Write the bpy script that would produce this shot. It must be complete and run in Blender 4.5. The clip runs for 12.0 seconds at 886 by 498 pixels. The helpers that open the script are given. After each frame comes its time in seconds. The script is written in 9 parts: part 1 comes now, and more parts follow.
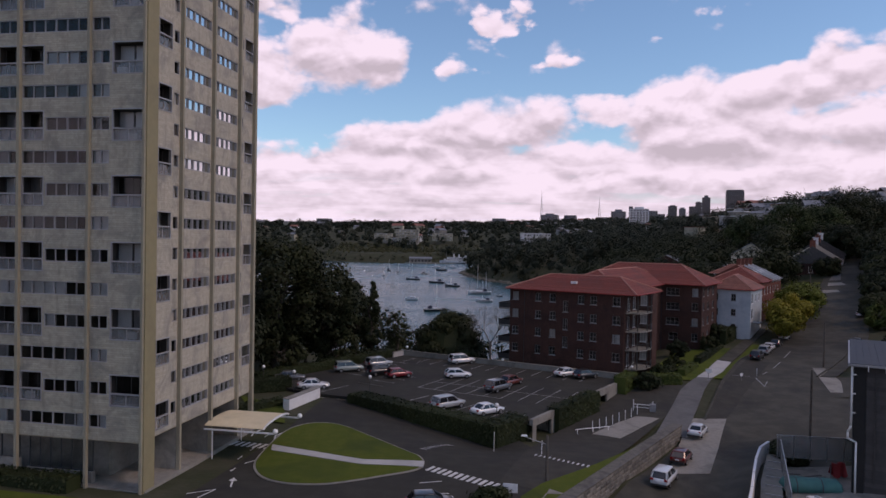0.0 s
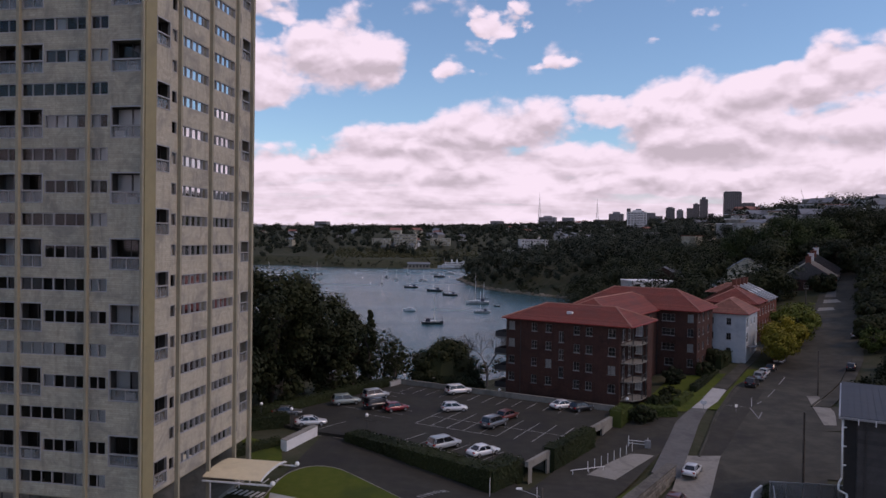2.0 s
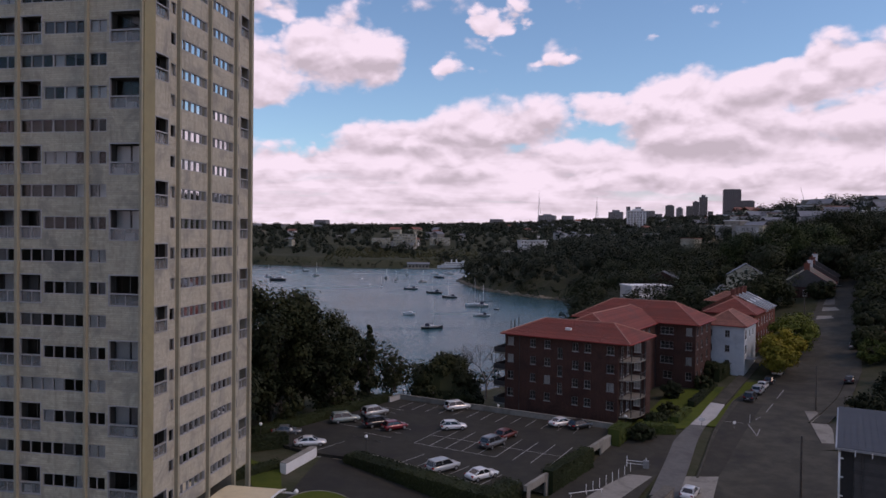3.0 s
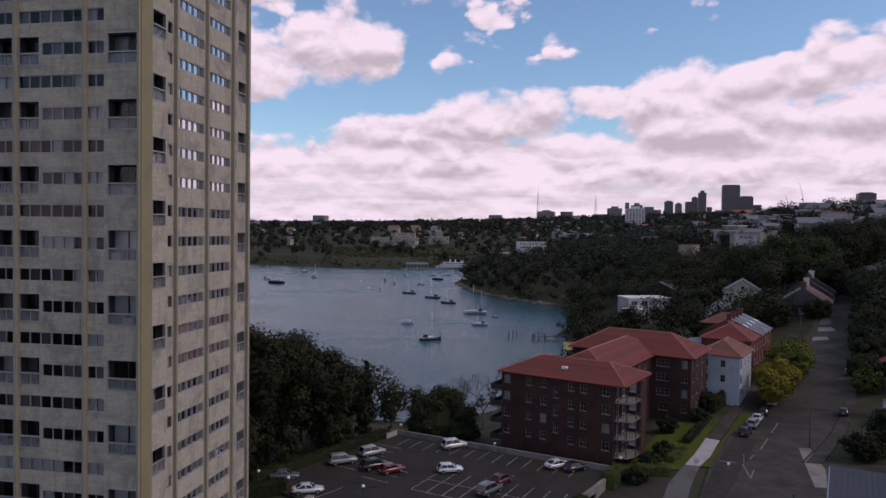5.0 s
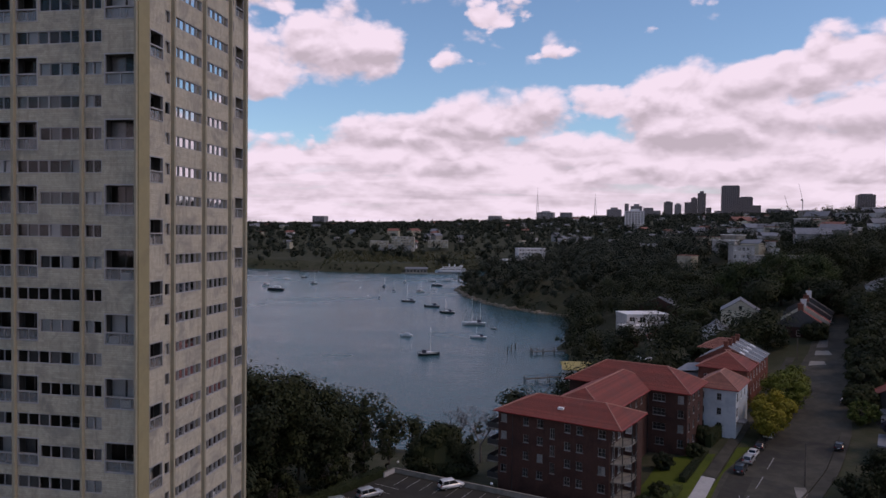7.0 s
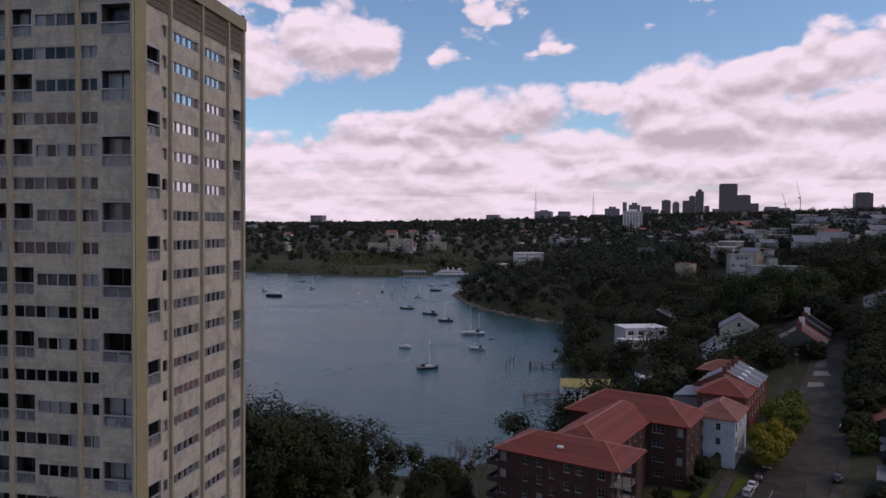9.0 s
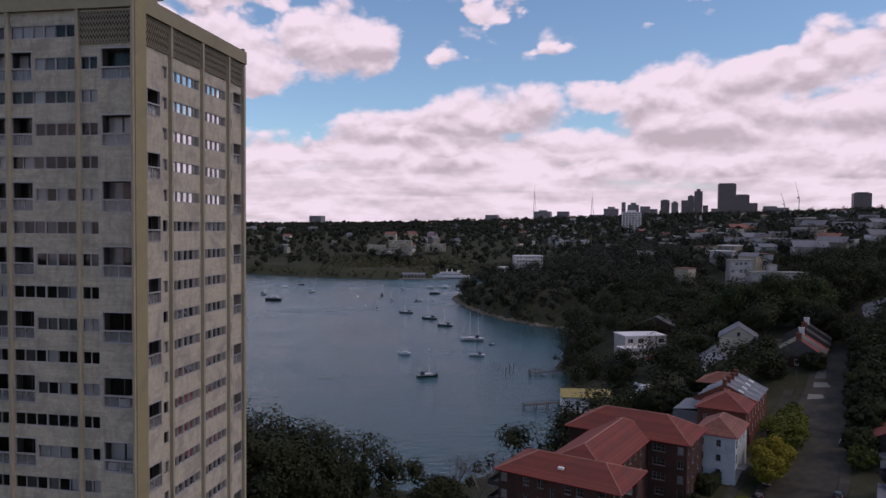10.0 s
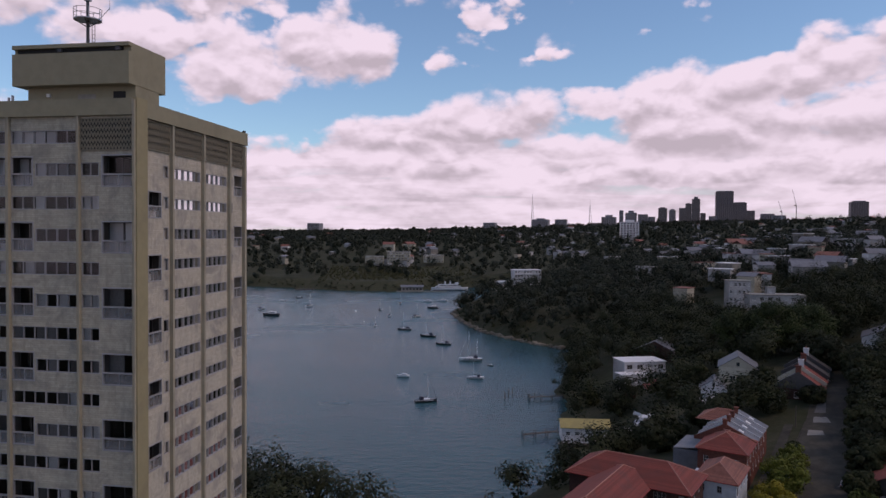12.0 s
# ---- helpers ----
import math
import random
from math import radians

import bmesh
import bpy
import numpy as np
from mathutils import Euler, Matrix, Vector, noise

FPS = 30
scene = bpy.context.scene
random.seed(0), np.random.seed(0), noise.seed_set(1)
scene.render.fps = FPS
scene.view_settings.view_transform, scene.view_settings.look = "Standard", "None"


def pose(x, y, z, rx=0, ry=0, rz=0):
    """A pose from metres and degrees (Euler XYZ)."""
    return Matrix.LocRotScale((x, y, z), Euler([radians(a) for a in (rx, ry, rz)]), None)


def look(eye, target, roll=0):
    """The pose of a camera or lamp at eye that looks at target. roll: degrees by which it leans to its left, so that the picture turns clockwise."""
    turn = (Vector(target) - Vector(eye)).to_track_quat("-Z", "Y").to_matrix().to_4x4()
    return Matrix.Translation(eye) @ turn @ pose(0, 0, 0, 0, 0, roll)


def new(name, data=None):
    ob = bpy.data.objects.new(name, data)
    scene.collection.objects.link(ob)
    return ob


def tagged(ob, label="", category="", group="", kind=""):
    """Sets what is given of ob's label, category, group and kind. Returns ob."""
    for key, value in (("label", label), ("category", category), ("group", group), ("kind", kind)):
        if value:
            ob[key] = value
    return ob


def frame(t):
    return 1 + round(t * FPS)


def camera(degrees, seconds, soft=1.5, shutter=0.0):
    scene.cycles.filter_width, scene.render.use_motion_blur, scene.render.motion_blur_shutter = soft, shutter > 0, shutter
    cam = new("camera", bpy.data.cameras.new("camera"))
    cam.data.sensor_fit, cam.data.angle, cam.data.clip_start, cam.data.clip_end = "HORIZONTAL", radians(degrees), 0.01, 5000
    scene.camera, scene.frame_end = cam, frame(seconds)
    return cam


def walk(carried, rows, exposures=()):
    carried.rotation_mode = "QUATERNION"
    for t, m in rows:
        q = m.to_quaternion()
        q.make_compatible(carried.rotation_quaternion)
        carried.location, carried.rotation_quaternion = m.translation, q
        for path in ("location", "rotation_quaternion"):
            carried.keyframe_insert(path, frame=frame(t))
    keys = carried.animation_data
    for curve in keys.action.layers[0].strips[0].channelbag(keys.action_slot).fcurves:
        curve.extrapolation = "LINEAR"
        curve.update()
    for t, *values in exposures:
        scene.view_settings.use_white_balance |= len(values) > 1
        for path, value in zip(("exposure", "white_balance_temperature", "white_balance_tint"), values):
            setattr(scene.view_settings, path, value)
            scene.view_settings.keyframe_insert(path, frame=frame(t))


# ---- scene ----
cam = camera(64.0, 12.0)
PATH = [
    (0, (0.974, 0.54, 22.167), (1.017, 2.54, 22.137), 1.0),
    (0.5, (0.995, 0.306, 22.939), (1.04, 2.306, 22.91), 0.9),
    (1, (1.06, 0.185, 24.113), (1.106, 2.184, 24.084), 0.9),
    (1.5, (1.138, 0.018, 25.669), (1.185, 2.017, 25.643), 0.8),
    (2, (1.186, -0.142, 27.34), (1.234, 1.857, 27.314), 0.8),
    (2.5, (1.223, -0.248, 29.005), (1.271, 1.751, 28.975), 0.7),
    (3, (1.296, -0.313, 30.672), (1.345, 1.686, 30.639), 0.7),
    (5, (1.572, -0.803, 38.668), (1.624, 1.195, 38.618), 0.7),
    (5.5, (1.692, -1.069, 40.682), (1.744, 0.93, 40.631), 0.8),
    (6, (1.896, -1.012, 42.496), (1.947, 0.986, 42.445), 0.7),
    (6.5, (1.901, -1.044, 44.26), (1.954, 0.955, 44.209), 0.6),
    (7, (1.94, -1.23, 46.203), (1.993, 0.769, 46.15), 0.7),
    (9, (1.818, -0.796, 53.549), (1.876, 1.202, 53.489), 0.5),
    (9.5, (1.652, -0.673, 55.427), (1.713, 1.325, 55.365), 0.4),
    (10, (1.562, -0.544, 57.447), (1.623, 1.454, 57.385), 0.4),
    (10.5, (1.507, -0.357, 59.477), (1.568, 1.641, 59.419), 0.5),
    (11, (1.302, -0.094, 61.609), (1.365, 1.904, 61.555), 0.6),
    (11.5, (1.193, -0.055, 63.91), (1.258, 1.943, 63.861), 0.5),
    (12, (1.077, 0.023, 66.194), (1.144, 2.021, 66.148), 0.4),
]
walk(cam, [(t, look(eye, target, roll)) for t, eye, target, roll in PATH], [(0, 0.12, 7900, 37.0), (6, 0.06, 7900, 37.0), (12, 0.0, 7900, 37.0)])

# ------------------------------------------------------------------ world and light
SUN_DIR = Vector((0.72, -0.24, 0.80)).normalized()
sun_data = bpy.data.lights.new("sun", "SUN")
sun_data.energy, sun_data.angle, sun_data.color = 0.75, radians(16), (1.0, 0.89, 0.74)
sun = new("sun", sun_data)
sun.matrix_world = look(tuple(SUN_DIR * 400), (0, 0, 0))
scene.view_settings.exposure = 0.0

world = bpy.data.worlds.new("sky")
scene.world = world
world.use_nodes = True
WT = world.node_tree
WT.nodes.clear()


class Nodes:
    """Short hands for building node trees."""

    def __init__(self, tree):
        self.tree = tree

    def node(self, kind):
        return self.tree.nodes.new(kind)

    def put(self, socket, value):
        if isinstance(value, bpy.types.NodeSocket):
            self.tree.links.new(value, socket)
        elif value is not None:
            socket.default_value = value

    def math(self, op, a, b=None, c=None, clamp=False):
        n = self.node("ShaderNodeMath")
        n.operation, n.use_clamp = op, clamp
        for k, v in enumerate((a, b, c)):
            self.put(n.inputs[k], v)
        return n.outputs[0]

    def noise(self, vector, scale, detail=4.0, rough=0.55, distort=0.0):
        n = self.node("ShaderNodeTexNoise")
        self.put(n.inputs["Vector"], vector)
        for key, v in (("Scale", scale), ("Detail", detail), ("Roughness", rough), ("Distortion", distort)):
            n.inputs[key].default_value = v
        return n.outputs["Fac"]

    def ramp(self, fac, stops, smooth=False):
        n = self.node("ShaderNodeValToRGB")
        r = n.color_ramp
        r.interpolation = "EASE" if smooth else "LINEAR"
        while len(r.elements) < len(stops):
            r.elements.new(0.5)
        for e, (p, c) in zip(r.elements, stops):
            e.position = p
            e.color = (*c, 1) if isinstance(c, (tuple, list)) else (c, c, c, 1)
        self.put(n.inputs[0], fac)
        return n.outputs[0]

    def mix(self, fac, a, b, blend="MIX"):
        n = self.node("ShaderNodeMix")
        n.data_type, n.blend_type = "RGBA", blend
        self.put(n.inputs[0], fac)
        for k, v in ((6, a), (7, b)):
            self.put(n.inputs[k], (*v, 1) if isinstance(v, tuple) and len(v) == 3 else v)
        return n.outputs[2]

    def maprange(self, v, a, b, c=0.0, d=1.0):
        n = self.node("ShaderNodeMapRange")
        n.interpolation_type = "SMOOTHSTEP"
        for k, x in enumerate((v, a, b, c, d)):
            self.put(n.inputs[k], x)
        return n.outputs[0]

    def combine(self, x, y, z=0.0):
        n = self.node("ShaderNodeCombineXYZ")
        for k, v in enumerate((x, y, z)):
            self.put(n.inputs[k], v)
        return n.outputs[0]


def build_sky():
    g = Nodes(WT)
    way = g.node("ShaderNodeTexCoord").outputs["Generated"]
    sep = g.node("ShaderNodeSeparateXYZ")
    g.put(sep.inputs[0], way)
    x, y, z = sep.outputs
    az = g.math("ARCTAN2", x, y)
    level = g.math("SQRT", g.math("ADD", g.math("MULTIPLY", x, x), g.math("MULTIPLY", y, y)))
    el = g.math("DIVIDE", z, g.math("MAXIMUM", level, 0.05))
    sky = g.node("ShaderNodeTexSky")
    sky.sky_type, sky.sun_disc = "NISHITA", False
    sky.sun_elevation = math.asin(SUN_DIR.z)
    sky.sun_rotation = math.atan2(SUN_DIR.x, SUN_DIR.y)
    sky.air_density, sky.dust_density, sky.ozone_density = 1.0, 0.4, 1.5
    blue = g.mix(1.0, sky.outputs[0], (0.074, 0.124, 0.142), "MULTIPLY")

    # the cloud field lies flat overhead, so its pattern shrinks towards the horizon
    squash = g.math("POWER", g.math("MAXIMUM", el, 0.0), 0.8)
    flat = g.combine(az, g.math("MULTIPLY", squash, 1.35))
    up = g.combine(az, g.math("MULTIPLY", g.math("ADD", squash, 0.016), 1.35))

    def billow(place):
        """Heaped heads: rounded lumps with finer lumps on them."""
        warp = g.node("ShaderNodeTexNoise")
        g.put(warp.inputs["Vector"], place)
        warp.inputs["Scale"].default_value = 9.0
        shift = g.node("ShaderNodeVectorMath")
        shift.operation = "MULTIPLY_ADD"
        g.put(shift.inputs[0], warp.outputs["Color"])
        shift.inputs[1].default_value = (0.05, 0.05, 0.0)
        g.put(shift.inputs[2], place)
        cell = g.node("ShaderNodeTexVoronoi")
        cell.feature = "SMOOTH_F1"
        g.put(cell.inputs["Vector"], shift.outputs[0])
        cell.inputs["Scale"].default_value = 13.0
        cell.inputs["Detail"].default_value = 3.0
        cell.inputs["Roughness"].default_value = 0.5
        cell.inputs["Smoothness"].default_value = 0.35
        soft = g.noise(place, 5.5, 8.0, 0.6, 0.15)
        return g.math("ADD", g.math("MULTIPLY", g.math("SUBTRACT", 0.42, cell.outputs["Distance"]), 0.62), soft)
    puff, puff_up = billow(flat), billow(up)
    swell = g.math("SUBTRACT", puff, 0.26)
    curls = g.math("SUBTRACT", g.noise(flat, 34.0, 6.0, 0.62, 0.25), 0.5)
    swell = g.math("ADD", swell, g.math("MULTIPLY", curls, 0.30))
    relief = g.math("ADD", g.math("MULTIPLY", g.math("SUBTRACT", puff, puff_up), 2.8), g.math("MULTIPLY", curls, 0.25))
    lo, hi, tall = -0.6, 0.75, 0.32
    # the long bank: low strata under the tops of the heaps
    tops = [(-1.0, 0.15), (-0.24, 0.125), (-0.12, 0.150), (0.0, 0.155), (0.1, 0.160), (0.20, 0.150), (0.28, 0.150), (0.36, 0.175), (0.45, 0.165), (0.6, 0.165)]
    stops = [((a - lo) / (hi - lo) if a > lo else 0.0, e / tall) for a, e in tops]
    top = g.math("MULTIPLY", g.ramp(g.math("DIVIDE", g.math("SUBTRACT", az, lo), hi - lo), stops, True), tall)
    body = g.math("MINIMUM", g.math("DIVIDE", g.math("SUBTRACT", top, el), 0.035), 1.2)
    # elsewhere overhead and behind: broken cumulus
    broken = g.math("SUBTRACT", g.math("MULTIPLY", g.noise(flat, 2.6, 5.0, 0.55, 0.2), 6.0), 2.95)
    away = g.math("MAXIMUM", g.maprange(g.math("ABSOLUTE", az), 0.62, 0.9), g.maprange(el, 0.36, 0.55))
    dens = g.math("ADD", g.math("MAXIMUM", body, g.math("MULTIPLY", broken, away)), g.math("MULTIPLY", swell, 1.5))
    layers = g.noise(g.combine(g.math("MULTIPLY", az, 4.5), g.math("MULTIPLY", squash, 30.0)), 1.0, 4.0, 0.55, 0.5)
    lumps = g.noise(g.combine(g.math("MULTIPLY", az, 11.0), g.math("MULTIPLY", squash, 26.0)), 1.0, 4.0, 0.55, 0.3)
    gaps = g.math("MULTIPLY", g.maprange(layers, 0.56, 0.68), g.maprange(el, 0.15, 0.06))
    alpha = g.math("MULTIPLY", g.maprange(dens, 0.0, 0.5), g.math("SUBTRACT", 1.0, g.math("MULTIPLY", gaps, 0.30)), clamp=True)
    lit = g.math("ADD", g.maprange(layers, 0.66, 0.36, 0.40, 0.90), g.math("MULTIPLY", g.math("SUBTRACT", lumps, 0.5), 0.7))
    lit = g.math("ADD", lit, g.math("MULTIPLY", relief, 0.5))

    def tint(v):
        return g.ramp(v, [(0.0, (0.42, 0.46, 0.56)), (0.3, (0.50, 0.545, 0.67)), (0.6, (0.60, 0.655, 0.80)), (0.9, (0.685, 0.75, 0.92)), (1.0, (0.71, 0.775, 0.95))])
    colour = g.mix(alpha, blue, tint(lit))
    # single heaped clouds, the farther first: bearing, height, half width, rise over the middle, drop below it, raggedness, grey of the base
    heaps = [(0.015, 0.090, 0.13, 0.030, 0.020, 0.8, 0.6), (0.33, 0.075, 0.18, 0.030, 0.016, 0.8, 0.6), (0.58, 0.075, 0.16, 0.040, 0.018, 0.8, 0.6), (-0.28, 0.085, 0.16, 0.035, 0.018, 0.8, 0.5),
             (-0.20, 0.112, 0.10, 0.030, 0.020, 0.8, 0.5), (-0.075, 0.130, 0.105, 0.045, 0.024, 0.7, 0.8), (0.03, 0.118, 0.09, 0.040, 0.022, 0.8, 0.6), (0.235, 0.175, 0.062, 0.046, 0.040, 0.9, 0.35),
             (0.57, 0.140, 0.18, 0.058, 0.038, 0.6, 0.7), (0.20, 0.120, 0.11, 0.040, 0.022, 0.8, 0.7), (0.115, 0.148, 0.140, 0.072, 0.030, 0.6, 0.9),
             (0.365, 0.145, 0.140, 0.092, 0.052, 0.6, 0.95), (0.47, 0.195, 0.10, 0.050, 0.034, 0.8, 0.6), (0.56, 0.216, 0.125, 0.060, 0.040, 0.8, 0.75),
             (-0.25, 0.218, 0.105, 0.060, 0.050, 0.8, 0.7), (-0.42, 0.34, 0.24, 0.14, 0.13, 0.8, 0.6), (-0.115, 0.248, 0.094, 0.085, 0.056, 0.7, 0.85), (-0.26, 0.330, 0.12, 0.07, 0.05, 1.0, 0.5), (-0.335, 0.25, 0.09, 0.06, 0.04, 1.0, 0.5),
             (0.034, 0.238, 0.040, 0.014, 0.010, 2.2, 0.4), (0.115, 0.300, 0.062, 0.042, 0.026, 1.4, 0.4), (0.182, 0.245, 0.034, 0.010, 0.008, 2.4, 0.3), (0.245, 0.298, 0.036, 0.020, 0.012, 2.2, 0.3),
             (0.308, 0.280, 0.028, 0.024, 0.018, 2.4, 0.3), (0.355, 0.305, 0.045, 0.016, 0.012, 2.2, 0.3)]
    for a, e, ra, rise, drop, rag, grey in heaps:
        p = g.math("DIVIDE", g.math("SUBTRACT", az, a), ra)
        dq = g.math("SUBTRACT", el, e)
        q = g.math("MAXIMUM", g.math("DIVIDE", dq, rise), g.math("DIVIDE", dq, -drop))
        r = g.math("ADD", g.math("MULTIPLY", p, p), g.math("MULTIPLY", q, q))
        wisp = ra < 0.05
        near = g.math("ADD", g.math("SUBTRACT", 0.45 if wisp else 0.95, g.math("MULTIPLY", r, 0.6 if wisp else 1.0)), g.math("MULTIPLY", swell, 2.0 * rag))
        cover = g.maprange(near, -0.05, 0.75 if wisp else 0.38)
        high = g.maprange(dq, -drop, rise * 0.7, 0.80 - 0.75 * grey, 0.97)
        v = g.math("ADD", high, g.math("MULTIPLY", relief, 0.8))
        v = g.math("ADD", v, g.math("MULTIPLY", g.maprange(near, 0.5, 0.05), 0.16))
        colour = g.mix(cover, colour, tint(g.math("ADD", v, g.math("MULTIPLY", g.math("SUBTRACT", lumps, 0.5), 0.35))))
    back = g.node("ShaderNodeBackground")
    g.put(back.inputs[0], colour)
    back.inputs[1].default_value = 1.0
    out = g.node("ShaderNodeOutputWorld")
    WT.links.new(back.outputs[0], out.inputs[0])


build_sky()

# ------------------------------------------------------------------ materials


def material(name, base, rough=0.8, metal=0.0, grain=None, stain=None, bump=0.0, bump_scale=8.0, spec=0.5, per_object=0.0, per_island=0.0, coat=0.0, world_space=False):
    """base colour; grain and stain: (scale, colour, amount); bump in metres."""
    m = bpy.data.materials.new(name)
    m.use_nodes = True
    t = m.node_tree
    g = Nodes(t)
    b = t.nodes["Principled BSDF"]
    b.inputs["Roughness"].default_value = rough
    b.inputs["Metallic"].default_value = metal
    b.inputs["Specular IOR Level"].default_value = spec
    b.inputs["Coat Weight"].default_value = coat
    place = g.node("ShaderNodeNewGeometry").outputs["Position"] if world_space else g.node("ShaderNodeTexCoord").outputs["Object"]
    colour = None
    if grain:
        scale, other, amount = grain
        f = g.math("MULTIPLY", g.maprange(g.noise(place, scale, 5.0, 0.62), 0.36, 0.66), amount)
        colour = g.mix(f, base, other)
    if stain:
        scale, other, amount = stain
        f = g.math("MULTIPLY", g.maprange(g.noise(place, scale, 4.0, 0.6, 0.6), 0.45, 0.72), amount)
        colour = g.mix(f, colour if colour is not None else base, other)
    if per_object or per_island:
        rnd = g.node("ShaderNodeObjectInfo").outputs["Random"] if per_object else g.node("ShaderNodeNewGeometry").outputs["Random Per Island"]
        amount = per_object or per_island
        v = g.math("ADD", 1.0 - amount, g.math("MULTIPLY", rnd, 2 * amount))
        hsv = g.node("ShaderNodeHueSaturation")
        g.put(hsv.inputs["Value"], v)
        g.put(hsv.inputs["Color"], colour if colour is not None else (*base, 1))
        colour = hsv.outputs[0]
    if colour is None:
        b.inputs["Base Color"].default_value = (*base, 1)
    else:
        g.put(b.inputs["Base Color"], colour)
    if bump:
        n = g.node("ShaderNodeBump")
        n.inputs["Strength"].default_value = 0.6
        n.inputs["Distance"].default_value = bump
        g.put(n.inputs["Height"], g.noise(place, bump_scale, 4.0, 0.6))
        g.put(b.inputs["Normal"], n.outputs[0])
    return m


def leaf_material(name, base, other, spread=0.35):
    m = bpy.data.materials.new(name)
    m.use_nodes = True
    g = Nodes(m.node_tree)
    b = m.node_tree.nodes["Principled BSDF"]
    b.inputs["Roughness"].default_value = 0.75
    b.inputs["Specular IOR Level"].default_value = 0.2
    geo = g.node("ShaderNodeNewGeometry")
    big = g.maprange(g.noise(geo.outputs["Position"], 0.09, 3.0, 0.6), 0.38, 0.62)
    colour = g.mix(big, base, other)
    hsv = g.node("ShaderNodeHueSaturation")
    g.put(hsv.inputs["Value"], g.math("ADD", 1.0 - spread, g.math("MULTIPLY", geo.outputs["Random Per Island"], 2 * spread)))
    g.put(hsv.inputs["Color"], colour)
    g.put(b.inputs["Base Color"], hsv.outputs[0])
    return m


def glass_material(name, tint=(0.74, 0.77, 0.78), rough=0.03, frosted=0.0):
    m = bpy.data.materials.new(name)
    m.use_nodes = True
    t = m.node_tree
    t.nodes.clear()
    g = Nodes(t)
    clear = g.node("ShaderNodeBsdfTransparent")
    clear.inputs[0].default_value = (*tint, 1)
    gloss = g.node("ShaderNodeBsdfGlossy")
    gloss.inputs["Roughness"].default_value = rough
    fresnel = g.node("ShaderNodeFresnel")
    fresnel.inputs[0].default_value = 1.52
    mix = g.node("ShaderNodeMixShader")
    g.put(mix.inputs[0], g.math("MULTIPLY", fresnel.outputs[0], 0.9))
    if frosted:
        milk = g.node("ShaderNodeBsdfDiffuse")
        milk.inputs[0].default_value = (0.36, 0.36, 0.35, 1)
        veil = g.node("ShaderNodeMixShader")
        veil.inputs[0].default_value = frosted
        t.links.new(clear.outputs[0], veil.inputs[1])
        t.links.new(milk.outputs[0], veil.inputs[2])
        clear = veil
    t.links.new(clear.outputs[0], mix.inputs[1])
    t.links.new(gloss.outputs[0], mix.inputs[2])
    out = g.node("ShaderNodeOutputMaterial")
    t.links.new(mix.outputs[0], out.inputs[0])
    return m


def course_material(name, base, other, height, length, joint=0.35, depth=0.01):
    """Walling of long courses: thin darker joints, each stone a little different, grime between."""
    m = bpy.data.materials.new(name)
    m.use_nodes = True
    t = m.node_tree
    g = Nodes(t)
    b = t.nodes["Principled BSDF"]
    b.inputs["Roughness"].default_value = 0.85
    b.inputs["Specular IOR Level"].default_value = 0.25
    place = g.node("ShaderNodeTexCoord").outputs["Object"]
    sep = g.node("ShaderNodeSeparateXYZ")
    g.put(sep.inputs[0], place)
    along = g.math("ADD", sep.outputs[0], sep.outputs[1])
    brick = g.node("ShaderNodeTexBrick")
    g.put(brick.inputs["Vector"], g.combine(along, sep.outputs[2]))
    brick.inputs["Scale"].default_value = 1.0
    brick.inputs["Brick Width"].default_value = length
    brick.inputs["Row Height"].default_value = height
    brick.inputs["Mortar Size"].default_value = 0.012
    brick.inputs["Color1"].default_value = (0.0, 0.0, 0.0, 1)
    brick.inputs["Color2"].default_value = (1.0, 1.0, 1.0, 1)
    brick.inputs["Mortar"].default_value = (0.1, 0.1, 0.1, 1)
    colour = g.mix(g.math("MULTIPLY", brick.outputs["Color"], 0.75), base, other)
    fine = g.maprange(g.noise(place, 2.6, 6.0, 0.65), 0.35, 0.7)
    colour = g.mix(g.math("MULTIPLY", fine, 0.45), colour, tuple(c * 0.62 for c in base))
    streak = g.noise(g.combine(g.math("MULTIPLY", along, 1.6), g.math("MULTIPLY", sep.outputs[2], 0.22)), 1.0, 5.0, 0.65)
    colour = g.mix(g.math("MULTIPLY", g.maprange(streak, 0.48, 0.75), 0.5), colour, tuple(c * 0.5 for c in base))
    blotch = g.maprange(g.noise(place, 0.33, 5.0, 0.7, 0.8), 0.44, 0.70)
    colour = g.mix(g.math("MULTIPLY", blotch, 0.75), colour, tuple(c * k for c, k in zip(base, (0.50, 0.53, 0.60))))
    colour = g.mix(g.math("MULTIPLY", brick.outputs["Fac"], joint), colour, tuple(c * 0.4 for c in base))
    g.put(b.inputs["Base Color"], colour)
    n = g.node("ShaderNodeBump")
    n.inputs["Strength"].default_value = 0.7
    n.inputs["Distance"].default_value = depth
    g.put(n.inputs["Height"], g.math("SUBTRACT", g.noise(place, 9.0, 5.0, 0.65), brick.outputs["Fac"]))
    g.put(b.inputs["Normal"], n.outputs[0])
    return m


